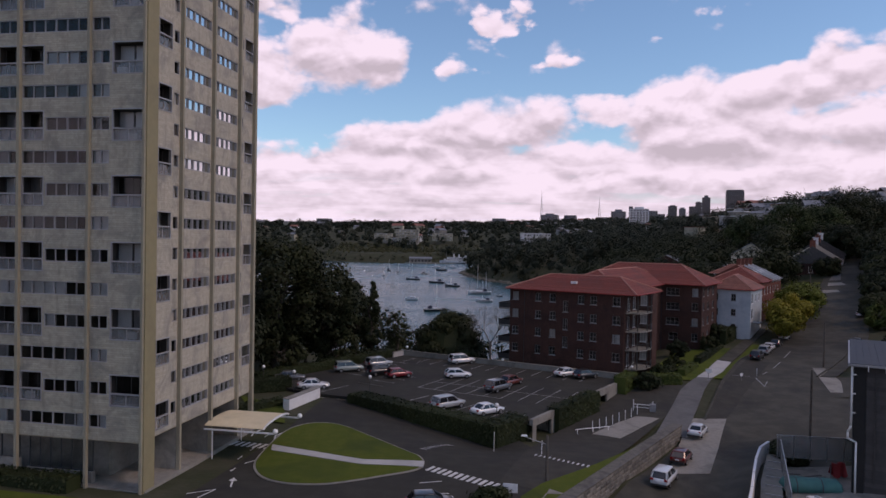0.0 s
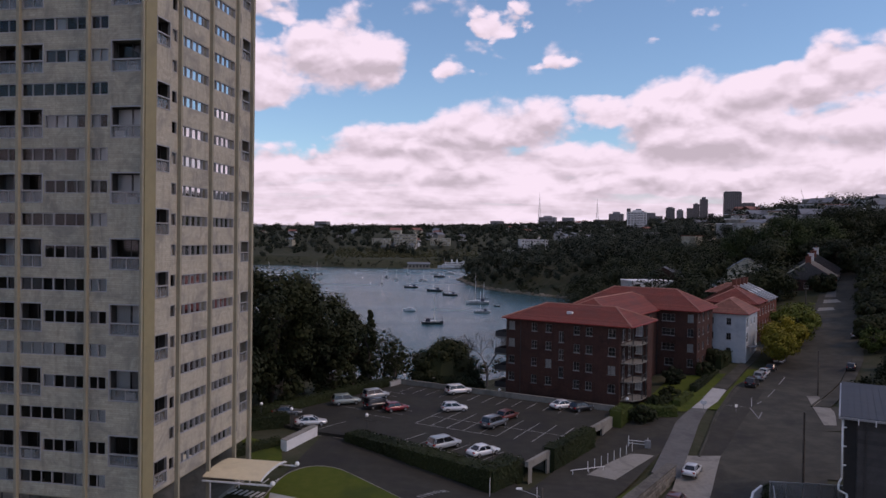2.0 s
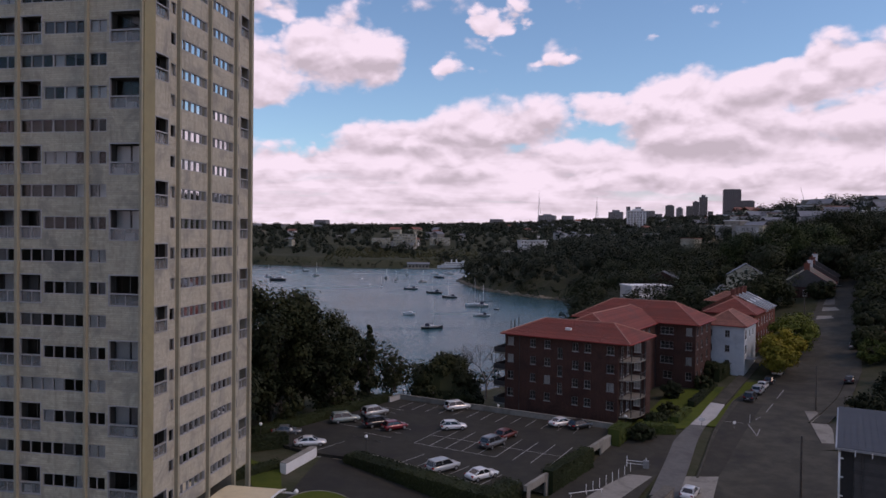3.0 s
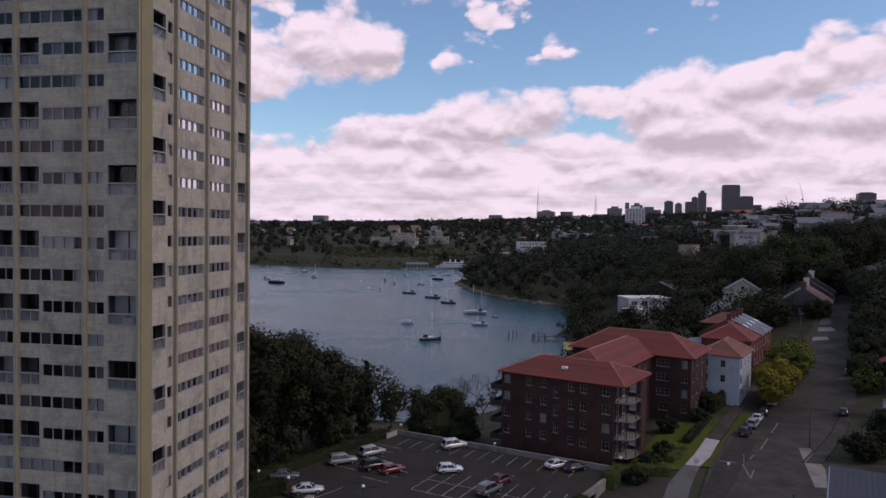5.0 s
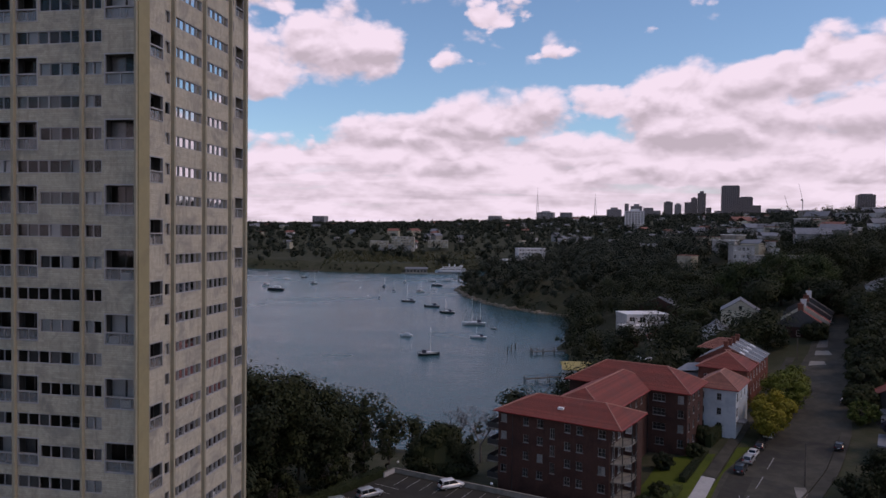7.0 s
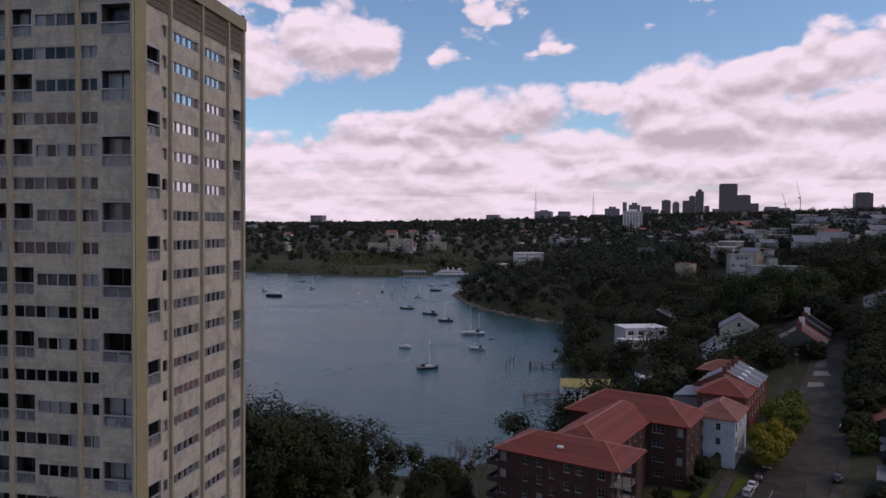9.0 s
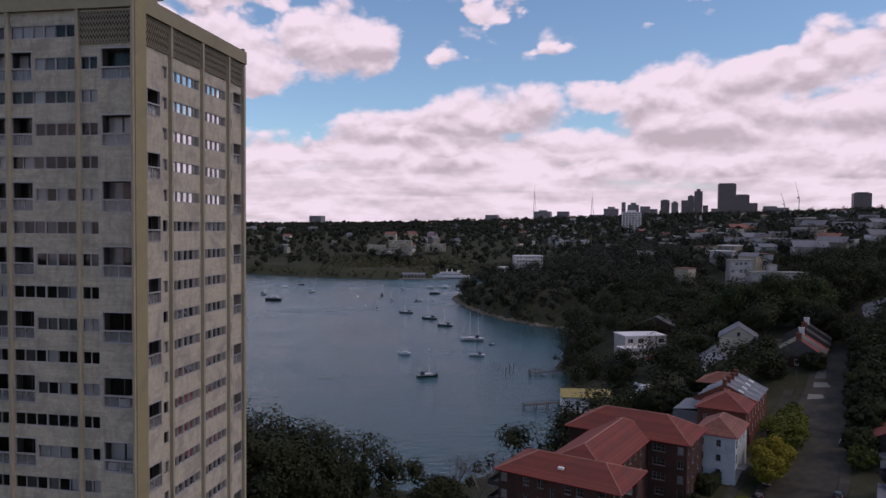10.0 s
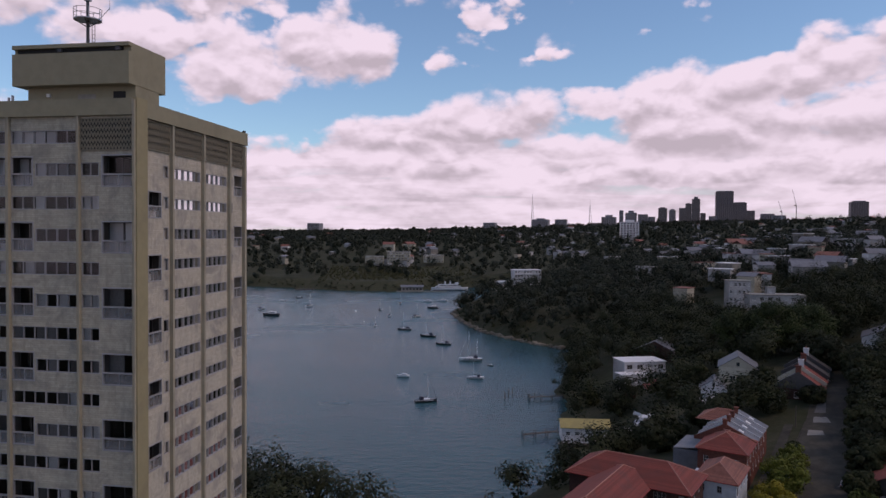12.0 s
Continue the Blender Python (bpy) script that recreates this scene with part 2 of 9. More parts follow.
def water_material():
    m = bpy.data.materials.new("water")
    m.use_nodes = True
    t = m.node_tree
    g = Nodes(t)
    b = t.nodes["Principled BSDF"]
    b.inputs["Roughness"].default_value = 0.12
    b.inputs["IOR"].default_value = 1.33
    place = g.node("ShaderNodeNewGeometry").outputs["Position"]
    sep = g.node("ShaderNodeSeparateXYZ")
    g.put(sep.inputs[0], place)
    turned = g.combine(g.math("MULTIPLY", sep.outputs[0], 0.45), sep.outputs[1])
    drift = g.noise(turned, 0.012, 3.0, 0.55, 0.6)
    colour = g.mix(g.maprange(drift, 0.4, 0.65), (0.014, 0.066, 0.074), (0.020, 0.080, 0.090))
    g.put(b.inputs["Base Color"], colour)
    g.put(b.inputs["Roughness"], g.maprange(drift, 0.35, 0.7, 0.16, 0.30))
    n = g.node("ShaderNodeBump")
    n.inputs["Strength"].default_value = 0.8
    n.inputs["Distance"].default_value = 0.5
    waves = g.math("ADD", g.noise(turned, 0.35, 4.0, 0.6, 0.3), g.math("MULTIPLY", g.noise(turned, 1.4, 3.0, 0.6), 0.35))
    g.put(n.inputs["Height"], waves)
    g.put(b.inputs["Normal"], n.outputs[0])
    return m


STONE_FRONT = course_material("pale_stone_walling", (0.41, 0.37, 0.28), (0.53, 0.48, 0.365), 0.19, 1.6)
# cream and lighter than the front: the side's stronger light is partly painted in
STONE_SIDE = course_material("lit_cream_stone_walling", (0.48, 0.43, 0.335), (0.56, 0.50, 0.395), 0.19, 1.6)
OCHRE = material("ochre_render", (0.28, 0.235, 0.125), 0.75, grain=(1.2, (0.23, 0.195, 0.105), 0.5), stain=(0.25, (0.19, 0.16, 0.095), 0.5), bump=0.004)
OCHRE_PALE = material("pale_ochre_render", (0.33, 0.29, 0.205), 0.8, grain=(1.5, (0.27, 0.24, 0.17), 0.5), stain=(0.3, (0.22, 0.195, 0.14), 0.45), bump=0.004)
ROOF_OLIVE = material("olive_render", (0.26, 0.23, 0.145), 0.8, grain=(1.1, (0.22, 0.195, 0.12), 0.6), stain=(0.2, (0.17, 0.15, 0.095), 0.4), bump=0.004)
CONCRETE = material("concrete", (0.27, 0.25, 0.215), 0.9, grain=(2.2, (0.21, 0.195, 0.165), 0.7), stain=(0.35, (0.13, 0.12, 0.10), 0.8), bump=0.006)
PAVING = material("worn_paving", (0.125, 0.120, 0.112), 0.9, grain=(1.4, (0.095, 0.092, 0.086), 0.7), stain=(0.25, (0.065, 0.063, 0.06), 0.8), bump=0.006, world_space=True)
CONCRETE_PALE = material("pale_concrete", (0.42, 0.405, 0.385), 0.9, grain=(1.8, (0.35, 0.34, 0.32), 0.6), stain=(0.3, (0.26, 0.255, 0.24), 0.6), bump=0.006)
ASPHALT = material("asphalt", (0.036, 0.032, 0.024), 0.9, grain=(0.6, (0.050, 0.045, 0.034), 0.9), stain=(0.11, (0.026, 0.024, 0.021), 0.9), bump=0.006, bump_scale=30, world_space=True, spec=0.3)
ASPHALT_DARK = material("fresh_asphalt", (0.028, 0.026, 0.019), 0.9, grain=(0.6, (0.038, 0.035, 0.027), 0.9), stain=(0.14, (0.021, 0.019, 0.017), 0.9), bump=0.006, bump_scale=30, world_space=True, spec=0.3)
ASPHALT_WORN = material("worn_asphalt", (0.048, 0.044, 0.033), 0.85, grain=(0.4, (0.074, 0.068, 0.051), 0.95), stain=(0.09, (0.030, 0.027, 0.023), 0.95), bump=0.008, bump_scale=20, world_space=True, spec=0.25)
PAINT_WHITE = material("road_paint", (0.62, 0.61, 0.58), 0.8, grain=(3.0, (0.36, 0.35, 0.34), 0.7), world_space=True)
PAINT_FAINT = material("worn_road_paint", (0.38, 0.375, 0.36), 0.85, grain=(1.5, (0.13, 0.128, 0.125), 0.9), world_space=True)
LAWN = material("lawn", (0.062, 0.084, 0.010), 0.95, grain=(0.8, (0.082, 0.096, 0.014), 0.8), stain=(0.09, (0.036, 0.056, 0.011), 0.8), bump=0.05, bump_scale=6, world_space=True, spec=0.15)
EARTH = material("scrubby_ground", (0.045, 0.050, 0.026), 0.95, grain=(0.25, (0.075, 0.068, 0.046), 0.7), stain=(0.05, (0.030, 0.036, 0.016), 0.8), bump=0.3, bump_scale=0.6, world_space=True, spec=0.15)
ROCK = material("sandstone_bank", (0.22, 0.18, 0.13), 0.95, grain=(0.4, (0.12, 0.10, 0.075), 0.8), stain=(0.1, (0.07, 0.06, 0.045), 0.7), bump=0.3, bump_scale=0.8, world_space=True)
WATER = water_material()
GLASS = glass_material("window_glass")
GLASS_PALE = glass_material("balcony_glass", (0.72, 0.75, 0.74), 0.12, 0.42)
FRAME_GREY = material("grey_aluminium", (0.33, 0.325, 0.32), 0.5, 0.2, grain=(6.0, (0.26, 0.25, 0.24), 0.4))
FRAME_DARK = material("dark_frame", (0.075, 0.073, 0.070), 0.5, 0.2, grain=(6.0, (0.05, 0.05, 0.05), 0.4))
BLIND = material("white_blind", (0.56, 0.55, 0.53), 0.9, grain=(4.0, (0.6, 0.58, 0.55), 0.5), per_object=0.12)
CURTAIN = material("grey_curtain", (0.20, 0.19, 0.185), 0.95, grain=(5.0, (0.13, 0.125, 0.12), 0.5), per_object=0.5)
# inner walls: the dimness indoors is painted in as a dark colour
ROOM = material("room_shade", (0.075, 0.068, 0.060), 0.95, grain=(0.6, (0.045, 0.04, 0.036), 0.7))
LATTICE = material("lattice_block", (0.21, 0.185, 0.13), 0.85, grain=(3.0, (0.22, 0.19, 0.13), 0.5))
# near-black painted in for shade inside openings; also colours the corner board
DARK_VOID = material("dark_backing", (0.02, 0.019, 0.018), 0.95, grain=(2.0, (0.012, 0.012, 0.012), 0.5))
WHITE_PAINT = material("white_paint", (0.74, 0.73, 0.71), 0.6, grain=(1.5, (0.64, 0.63, 0.60), 0.4), stain=(0.5, (0.5, 0.49, 0.46), 0.35))
CREAM_SHEET = material("cream_sheeting", (0.66, 0.55, 0.36), 0.6, grain=(1.5, (0.57, 0.47, 0.30), 0.5), stain=(0.4, (0.42, 0.35, 0.23), 0.4))
GLOBE = material("opal_globe", (0.82, 0.81, 0.78), 0.25, grain=(5.0, (0.75, 0.74, 0.71), 0.3))
STEEL = material("galvanised_steel", (0.35, 0.36, 0.37), 0.45, 0.7, grain=(4.0, (0.25, 0.26, 0.27), 0.5))
DARK_STEEL = material("dark_steel", (0.06, 0.06, 0.062), 0.5, 0.4, grain=(4.0, (0.04, 0.04, 0.04), 0.5))
TIMBER_POLE = material("weathered_timber", (0.11, 0.09, 0.072), 0.9, grain=(6.0, (0.06, 0.05, 0.042), 0.7), stain=(1.0, (0.15, 0.14, 0.125), 0.4), bump=0.01)
BRICK_DARK = course_material("liver_brick", (0.080, 0.037, 0.028), (0.112, 0.051, 0.038), 0.086, 0.24, 0.5, 0.006)
BRICK_RED = course_material("red_brick", (0.19, 0.062, 0.042), (0.25, 0.085, 0.055), 0.086, 0.24, 0.4, 0.006)
STONE_WALL = material("rubble_stone", (0.20, 0.18, 0.15), 0.95, grain=(2.5, (0.11, 0.10, 0.085), 0.7), stain=(0.6, (0.06, 0.055, 0.046), 0.6), bump=0.02, per_object=0.35)
TILE_RED = material("terracotta_tile", (0.22, 0.050, 0.034), 0.85, grain=(1.4, (0.20, 0.044, 0.030), 0.7), stain=(0.25, (0.14, 0.050, 0.040), 0.6), bump=0.02, bump_scale=5, per_island=0.18)
TILE_OLD = material("old_terracotta_tile", (0.26, 0.098, 0.068), 0.85, grain=(1.2, (0.19, 0.07, 0.05), 0.7), stain=(0.25, (0.13, 0.06, 0.05), 0.5), bump=0.02, bump_scale=5, per_island=0.18)
GUTTER_RED = material("red_gutter", (0.30, 0.03, 0.022), 0.5, grain=(3.0, (0.22, 0.025, 0.02), 0.4))
RIDGE = material("pale_ridge_mortar", (0.42, 0.20, 0.15), 0.9, grain=(3.0, (0.32, 0.13, 0.10), 0.6))
SLATE = material("grey_sheet_roof", (0.17, 0.175, 0.185), 0.6, 0.2, grain=(1.0, (0.13, 0.135, 0.145), 0.6), stain=(0.3, (0.09, 0.09, 0.10), 0.5), per_object=0.15)
ROOF_BLUE = material("blue_grey_sheet_roof", (0.050, 0.060, 0.072), 0.85, 0.2, grain=(1.0, (0.042, 0.052, 0.070), 0.6), stain=(0.3, (0.035, 0.042, 0.055), 0.5))
ROOF_YELLOW = material("mustard_roof", (0.36, 0.29, 0.10), 0.7, grain=(1.0, (0.29, 0.23, 0.08), 0.6), stain=(0.4, (0.2, 0.16, 0.07), 0.5))
WALL_BLUE = material("pale_blue_render", (0.46, 0.50, 0.51), 0.85, grain=(1.2, (0.35, 0.40, 0.45), 0.5), stain=(0.3, (0.27, 0.30, 0.33), 0.5))
WALL_CREAM = material("cream_render", (0.46, 0.42, 0.32), 0.85, grain=(1.2, (0.38, 0.35, 0.27), 0.5), stain=(0.3, (0.28, 0.26, 0.2), 0.5), per_object=0.15)
WALL_WHITE = material("white_render", (0.62, 0.61, 0.60), 0.85, grain=(1.2, (0.52, 0.51, 0.50), 0.5), stain=(0.3, (0.38, 0.37, 0.36), 0.5), per_object=0.15)
CLADDING = material("dark_weatherboard", (0.060, 0.055, 0.052), 0.85, grain=(2.0, (0.04, 0.037, 0.035), 0.6), per_object=0.2)
TOWER_DARK = material("dark_curtain_wall", (0.055, 0.062, 0.075), 0.3, 0.3, grain=(0.05, (0.045, 0.05, 0.06), 0.5))
TOWER_GREY = material("grey_tower_concrete", (0.20, 0.20, 0.21), 0.8, grain=(0.08, (0.16, 0.16, 0.17), 0.5))
BARK = material("bark", (0.065, 0.052, 0.042), 0.95, grain=(3.0, (0.035, 0.028, 0.023), 0.7), bump=0.03)
BARK_PALE = material("bare_grey_twigs", (0.17, 0.155, 0.145), 0.95, grain=(3.0, (0.12, 0.11, 0.10), 0.6))
LEAF_DARK = leaf_material("dark_foliage", (0.014, 0.019, 0.007), (0.027, 0.032, 0.010), 0.14)
LEAF_GREEN = leaf_material("green_foliage", (0.046, 0.066, 0.014), (0.068, 0.088, 0.018), 0.2)
LEAF_YELLOW = leaf_material("yellow_foliage", (0.22, 0.17, 0.014), (0.15, 0.135, 0.016), 0.2)
LEAF_HEDGE = leaf_material("clipped_hedge", (0.017, 0.024, 0.008), (0.028, 0.037, 0.012), 0.2)
LEAF_FAR = leaf_material("far_foliage", (0.017, 0.023, 0.013), (0.030, 0.035, 0.019), 0.12)
LEAF_FIG = leaf_material("fig_foliage", (0.024, 0.036, 0.012), (0.038, 0.052, 0.015), 0.25)
LEAF_OLIVE = leaf_material("dry_scrub", (0.085, 0.080, 0.035), (0.060, 0.064, 0.026), 0.3)
LEAF_LIME = leaf_material("lime_foliage", (0.105, 0.115, 0.016), (0.072, 0.092, 0.016), 0.2)
LEAF_MAUVE = leaf_material("mauve_blossom", (0.046, 0.038, 0.060), (0.036, 0.034, 0.042), 0.3)
LEAF_RED = leaf_material("bronze_foliage", (0.060, 0.022, 0.018), (0.040, 0.022, 0.016), 0.4)
RUBBER = material("tyre_rubber", (0.018, 0.018, 0.018), 0.9, grain=(8.0, (0.03, 0.03, 0.03), 0.4))
ALLOY = material("alloy_rim", (0.45, 0.46, 0.47), 0.35, 0.8, grain=(6.0, (0.35, 0.35, 0.36), 0.4))
CAR_GLASS = material("tinted_car_glass", (0.015, 0.017, 0.020), 0.06, grain=(1.0, (0.02, 0.022, 0.025), 0.5), spec=0.7)
LAMP_RED = material("red_tail_lamp", (0.35, 0.02, 0.02), 0.2, grain=(9.0, (0.25, 0.015, 0.015), 0.4))
LAMP_CLEAR = material("clear_head_lamp", (0.6, 0.62, 0.63), 0.15, grain=(9.0, (0.45, 0.46, 0.47), 0.4))
TARP_TEAL = material("teal_cover", (0.03, 0.17, 0.15), 0.7, grain=(1.5, (0.02, 0.12, 0.11), 0.6))
PLASTIC_RED = material("red_sheet", (0.32, 0.03, 0.03), 0.6, grain=(2.0, (0.24, 0.02, 0.02), 0.5))
HULL_DARK = material("navy_hull", (0.018, 0.020, 0.028), 0.3, grain=(0.8, (0.03, 0.03, 0.036), 0.5))
HULL_WHITE = material("white_hull", (0.66, 0.67, 0.67), 0.35, grain=(0.8, (0.56, 0.57, 0.57), 0.5))
CANVAS_BLUE = material("navy_canvas", (0.028, 0.035, 0.06), 0.9, grain=(2.0, (0.02, 0.025, 0.045), 0.5))

# ------------------------------------------------------------------ building helpers


class Geo:
    """Collects corners and faces of one mesh."""

    def __init__(self):
        self.v, self.f = [], []

    def quad(self, a, b, c, d):
        k = len(self.v)
        self.v += [a, b, c, d]
        self.f.append((k, k + 1, k + 2, k + 3))
        return self

    def poly(self, points):
        k = len(self.v)
        self.v += [tuple(p) for p in points]
        self.f.append(tuple(range(k, k + len(points))))
        return self

    def bars(self, uprights, rails, y0, y1):
        """One joined lattice of upright bars (x, x) and rails (z, z)."""
        xs = sorted({round(e, 4) for p in uprights for e in p})
        zs = sorted({round(e, 4) for p in rails for e in p} | {round(min(p[0] for p in rails), 4)})
        known = {}

        def corner(i, j, y):
            if (i, j, y) not in known:
                known[i, j, y] = len(self.v)
                self.v.append((xs[i], y, zs[j]))
            return known[i, j, y]

        def solid(i, j):
            if not (0 <= i < len(xs) - 1 and 0 <= j < len(zs) - 1):
                return False
            x, z = (xs[i] + xs[i + 1]) / 2, (zs[j] + zs[j + 1]) / 2
            return any(a < x < b for a, b in uprights) or any(a < z < b for a, b in rails)
        for i in range(len(xs) - 1):
            for j in range(len(zs) - 1):
                if not solid(i, j):
                    continue
                ring = [(i, j), (i + 1, j), (i + 1, j + 1), (i, j + 1)]
                self.f.append(tuple(corner(*c, y0) for c in ring))
                self.f.append(tuple(corner(*c, y1) for c in reversed(ring)))
                for (p, q), (di, dj) in zip(zip(ring, ring[1:] + ring[:1]), ((0, -1), (1, 0), (0, 1), (-1, 0))):
                    if not solid(i + di, j + dj):
                        self.f.append((corner(*q, y0), corner(*p, y0), corner(*p, y1), corner(*q, y1)))
        return self

    def box(self, x0, x1, y0, y1, z0, z1):
        k = len(self.v)
        self.v += [(x, y, z) for z in (z0, z1) for y in (y0, y1) for x in (x0, x1)]
        self.f += [tuple(k + i for i in q) for q in ((0, 2, 3, 1), (4, 5, 7, 6), (0, 1, 5, 4), (1, 3, 7, 5), (3, 2, 6, 7), (2, 0, 4, 6))]
        return self

    def prism(self, outline, z0, z1):
        n, k = len(outline), len(self.v)
        lo = [z0] * n if isinstance(z0, (int, float)) else z0
        hi = [z1] * n if isinstance(z1, (int, float)) else z1
        self.v += [(p[0], p[1], z) for p, z in zip(outline, lo)] + [(p[0], p[1], z) for p, z in zip(outline, hi)]
        self.f += [(k + i, k + (i + 1) % n, k + n + (i + 1) % n, k + n + i) for i in range(n)]
        self.f += [tuple(k + i for i in reversed(range(n))), tuple(k + n + i for i in range(n))]
        return self

    def tube(self, a, b, r0, r1=None, sides=8, caps=True):
        a, b = Vector(a), Vector(b)
        r1 = r0 if r1 is None else r1
        w = (b - a).normalized()
        s = w.orthogonal().normalized()
        t = w.cross(s)
        k = len(self.v)
        for p, r in ((a, r0), (b, r1)):
            for i in range(sides):
                c, n = math.cos(2 * math.pi * i / sides), math.sin(2 * math.pi * i / sides)
                self.v.append(tuple(p + r * (c * s + n * t)))
        self.f += [(k + i, k + (i + 1) % sides, k + sides + (i + 1) % sides, k + sides + i) for i in range(sides)]
        if caps:
            self.f += [tuple(k + i for i in reversed(range(sides))), tuple(k + sides + i for i in range(sides))]
        return self

    def ball(self, c, r, rings=6, sides=10, squash=1.0):
        k = len(self.v)
        for i in range(1, rings):
            a = math.pi * i / rings
            for j in range(sides):
                b = 2 * math.pi * j / sides
                self.v.append((c[0] + r * math.sin(a) * math.cos(b), c[1] + r * math.sin(a) * math.sin(b), c[2] + squash * r * math.cos(a)))
        self.v += [(c[0], c[1], c[2] + squash * r), (c[0], c[1], c[2] - squash * r)]
        top, low = len(self.v) - 2, len(self.v) - 1
        for i in range(rings - 2):
            for j in range(sides):
                p, q = k + i * sides + j, k + i * sides + (j + 1) % sides
                self.f.append((p, p + sides, q + sides, q))
        for j in range(sides):
            self.f.append((top, k + j, k + (j + 1) % sides))
            e = k + (rings - 2) * sides
            self.f.append((low, e + (j + 1) % sides, e + j))
        return self

    def loft(self, sections, closed_ends=True):
        """Sections: equal-length rings of points."""
        n, k = len(sections[0]), len(self.v)
        for ring in sections:
            self.v += [tuple(p) for p in ring]
        for s in range(len(sections) - 1):
            for i in range(n):
                a, b = k + s * n + i, k + s * n + (i + 1) % n
                self.f.append((a, b, b + n, a + n))
        if closed_ends:
            self.f += [tuple(k + i for i in reversed(range(n))), tuple(k + (len(sections) - 1) * n + i for i in range(n))]
        return self

    def mesh(self, name, *mats, smooth=False):
        me = bpy.data.meshes.new(name)
        me.from_pydata(self.v, [], self.f)
        for m in mats:
            me.materials.append(m)
        if smooth:
            me.shade_smooth()
        me.validate()
        bm = bmesh.new()
        bm.from_mesh(me)
        bmesh.ops.recalc_face_normals(bm, faces=bm.faces)
        bm.to_mesh(me)
        bm.free()
        return me


def link(name, me, parent=None, label="", m=None):
    ob = new(name, me)
    if parent is not None:
        ob.parent = parent
    if m is not None:
        ob.matrix_basis = m
    if label:
        tagged(ob, label)
    return ob


def part(name, geo, mat, parent=None, label="", smooth=False, m=None):
    return link(name, geo.mesh(name, mat, smooth=smooth), parent, label, m)


def thing(name, m, label, category, group="", kind=""):
    ob = new(name)
    ob.empty_display_size = 0.5
    ob.matrix_basis = m
    return tagged(ob, label, category, group, kind)


def structure(name, geo, mat, label, category, m=None, smooth=False):
    return tagged(part(name, geo, mat, None, "", smooth, m), label, category, "", "structure")


rng = np.random.default_rng(7)

# ------------------------------------------------------------------ the lie of the land
WATER_Z = -10.8
BAY = [(-900, 420), (-420, 330), (-160, 240), (-52, 216), (-30, 204), (-9, 182), (5, 178), (22, 194), (36, 208), (47, 229), (50, 247), (56, 268),
       (60, 293), (68, 318), (67, 343), (80, 380), (94, 423), (99, 463), (82, 484), (66, 512), (49, 548), (39, 603), (31, 672), (50, 730), (180, 800),
       (190, 960), (71, 992), (15, 955), (-29, 918), (-104, 932), (-168, 966), (-240, 1000), (-420, 1090), (-900, 1100)]
NEAR_LAND = [(-23, 61, 0.05), (-19, 83, -0.1), (-35, 63, 0.4), (-30, 90, 0.4), (-15, 66, -0.25), (0, 68, -0.15), (-8, 84, -0.1), (3, 77, -0.35), (13, 76, -0.85),
             (-27, 72, -0.1), (-15, 75, -0.25), (10, 64, -0.55), (24, 88, -1.6), (31, 96, -1.4), (22, 71.5, -0.7), (27, 66, -2.5), (37, 84, -2.2), (46, 100, -1.2), (57, 117, 0), (67, 131, 0.3),
             (79, 146, 1.1), (89, 158, 2.6), (104, 183, 6.2), (125, 212, 11.3), (140, 238, 15), (-12, 106, 0.3), (-6, 133, -0.2),
             (8.9, 79.0, -1.5), (14.6, 84.6, -1.75), (18.2, 91, -1.9), (26.4, 98.8, -1.8), (-8.8, 93.0, -0.1), (0, 86.0, -0.7)]
SIDE_LAND = [(12, 124, -0.6), (32, 113, -0.5), (41, 113, 0.1), (48, 128, 0.6), (56, 145, 1.4), (70, 163, 3.6), (20, 145, -3), (36, 168, -4), (62, 190, 1),
             (0, 150, -4), (-25, 130, -2.5), (-45, 120, -1.5), (-60, 90, 0.5), (75, 118, 0.6), (95, 138, 3), (117, 165, 6.5), (50, 76, -0.6), (62, 58, 0.5),
             (0, 0, -1), (-50, 0, 1), (60, 0, 0), (0, -120, 2), (-160, 100, 4), (160, 120, 9)]
BACK_LAND = [(60, 240, -8), (66, 258, -7.5), (80, 280, -3), (92, 302, 1.5), (110, 250, 11), (122, 268, 13), (134, 236, 16), (165, 272, 20), (185, 362, 21),
             (112, 350, 4), (120, 470, 2), (170, 470, 18), (120, 590, 10), (80, 640, 4), (90, 715, 8), (118, 712, 14), (200, 620, 22), (320, 620, 52),
             (250, 400, 34), (320, 280, 32)]
FAR_LAND = [(420, 900, 37), (523, 900, 62), (265, 700, 28), (341, 900, 33), (720, 1500, 56), (1110, 1740, 100), (330, 1350, 38), (110, 1250, 26), (60, 1060, 2), (-100, 1040, 4), (-300, 1120, 8), (-110, 1330, 34),
            (-420, 1600, 40), (20, 2200, 54), (-800, 2500, 48), (820, 2600, 98), (1700, 3200, 108), (-1500, 3800, 58), (0, 4200, 66), (1500, 4600, 105), (3000, 3000, 115), (-3000, 2500, 60), (2500, 600, 70), (-1500, 300, 20)]


def rbf(points):
    p = np.array(points, float)
    d = np.hypot(p[:, None, 0] - p[None, :, 0], p[:, None, 1] - p[None, :, 1])
    n = len(p)
    a = np.zeros((n + 1, n + 1))
    a[:n, :n], a[:n, n], a[n, :n] = -d, 1, 1
    w = np.linalg.solve(a, np.r_[p[:, 2], 0])
    return p, w


ANCHORS, WEIGHTS = rbf(NEAR_LAND + SIDE_LAND + BACK_LAND + FAR_LAND)


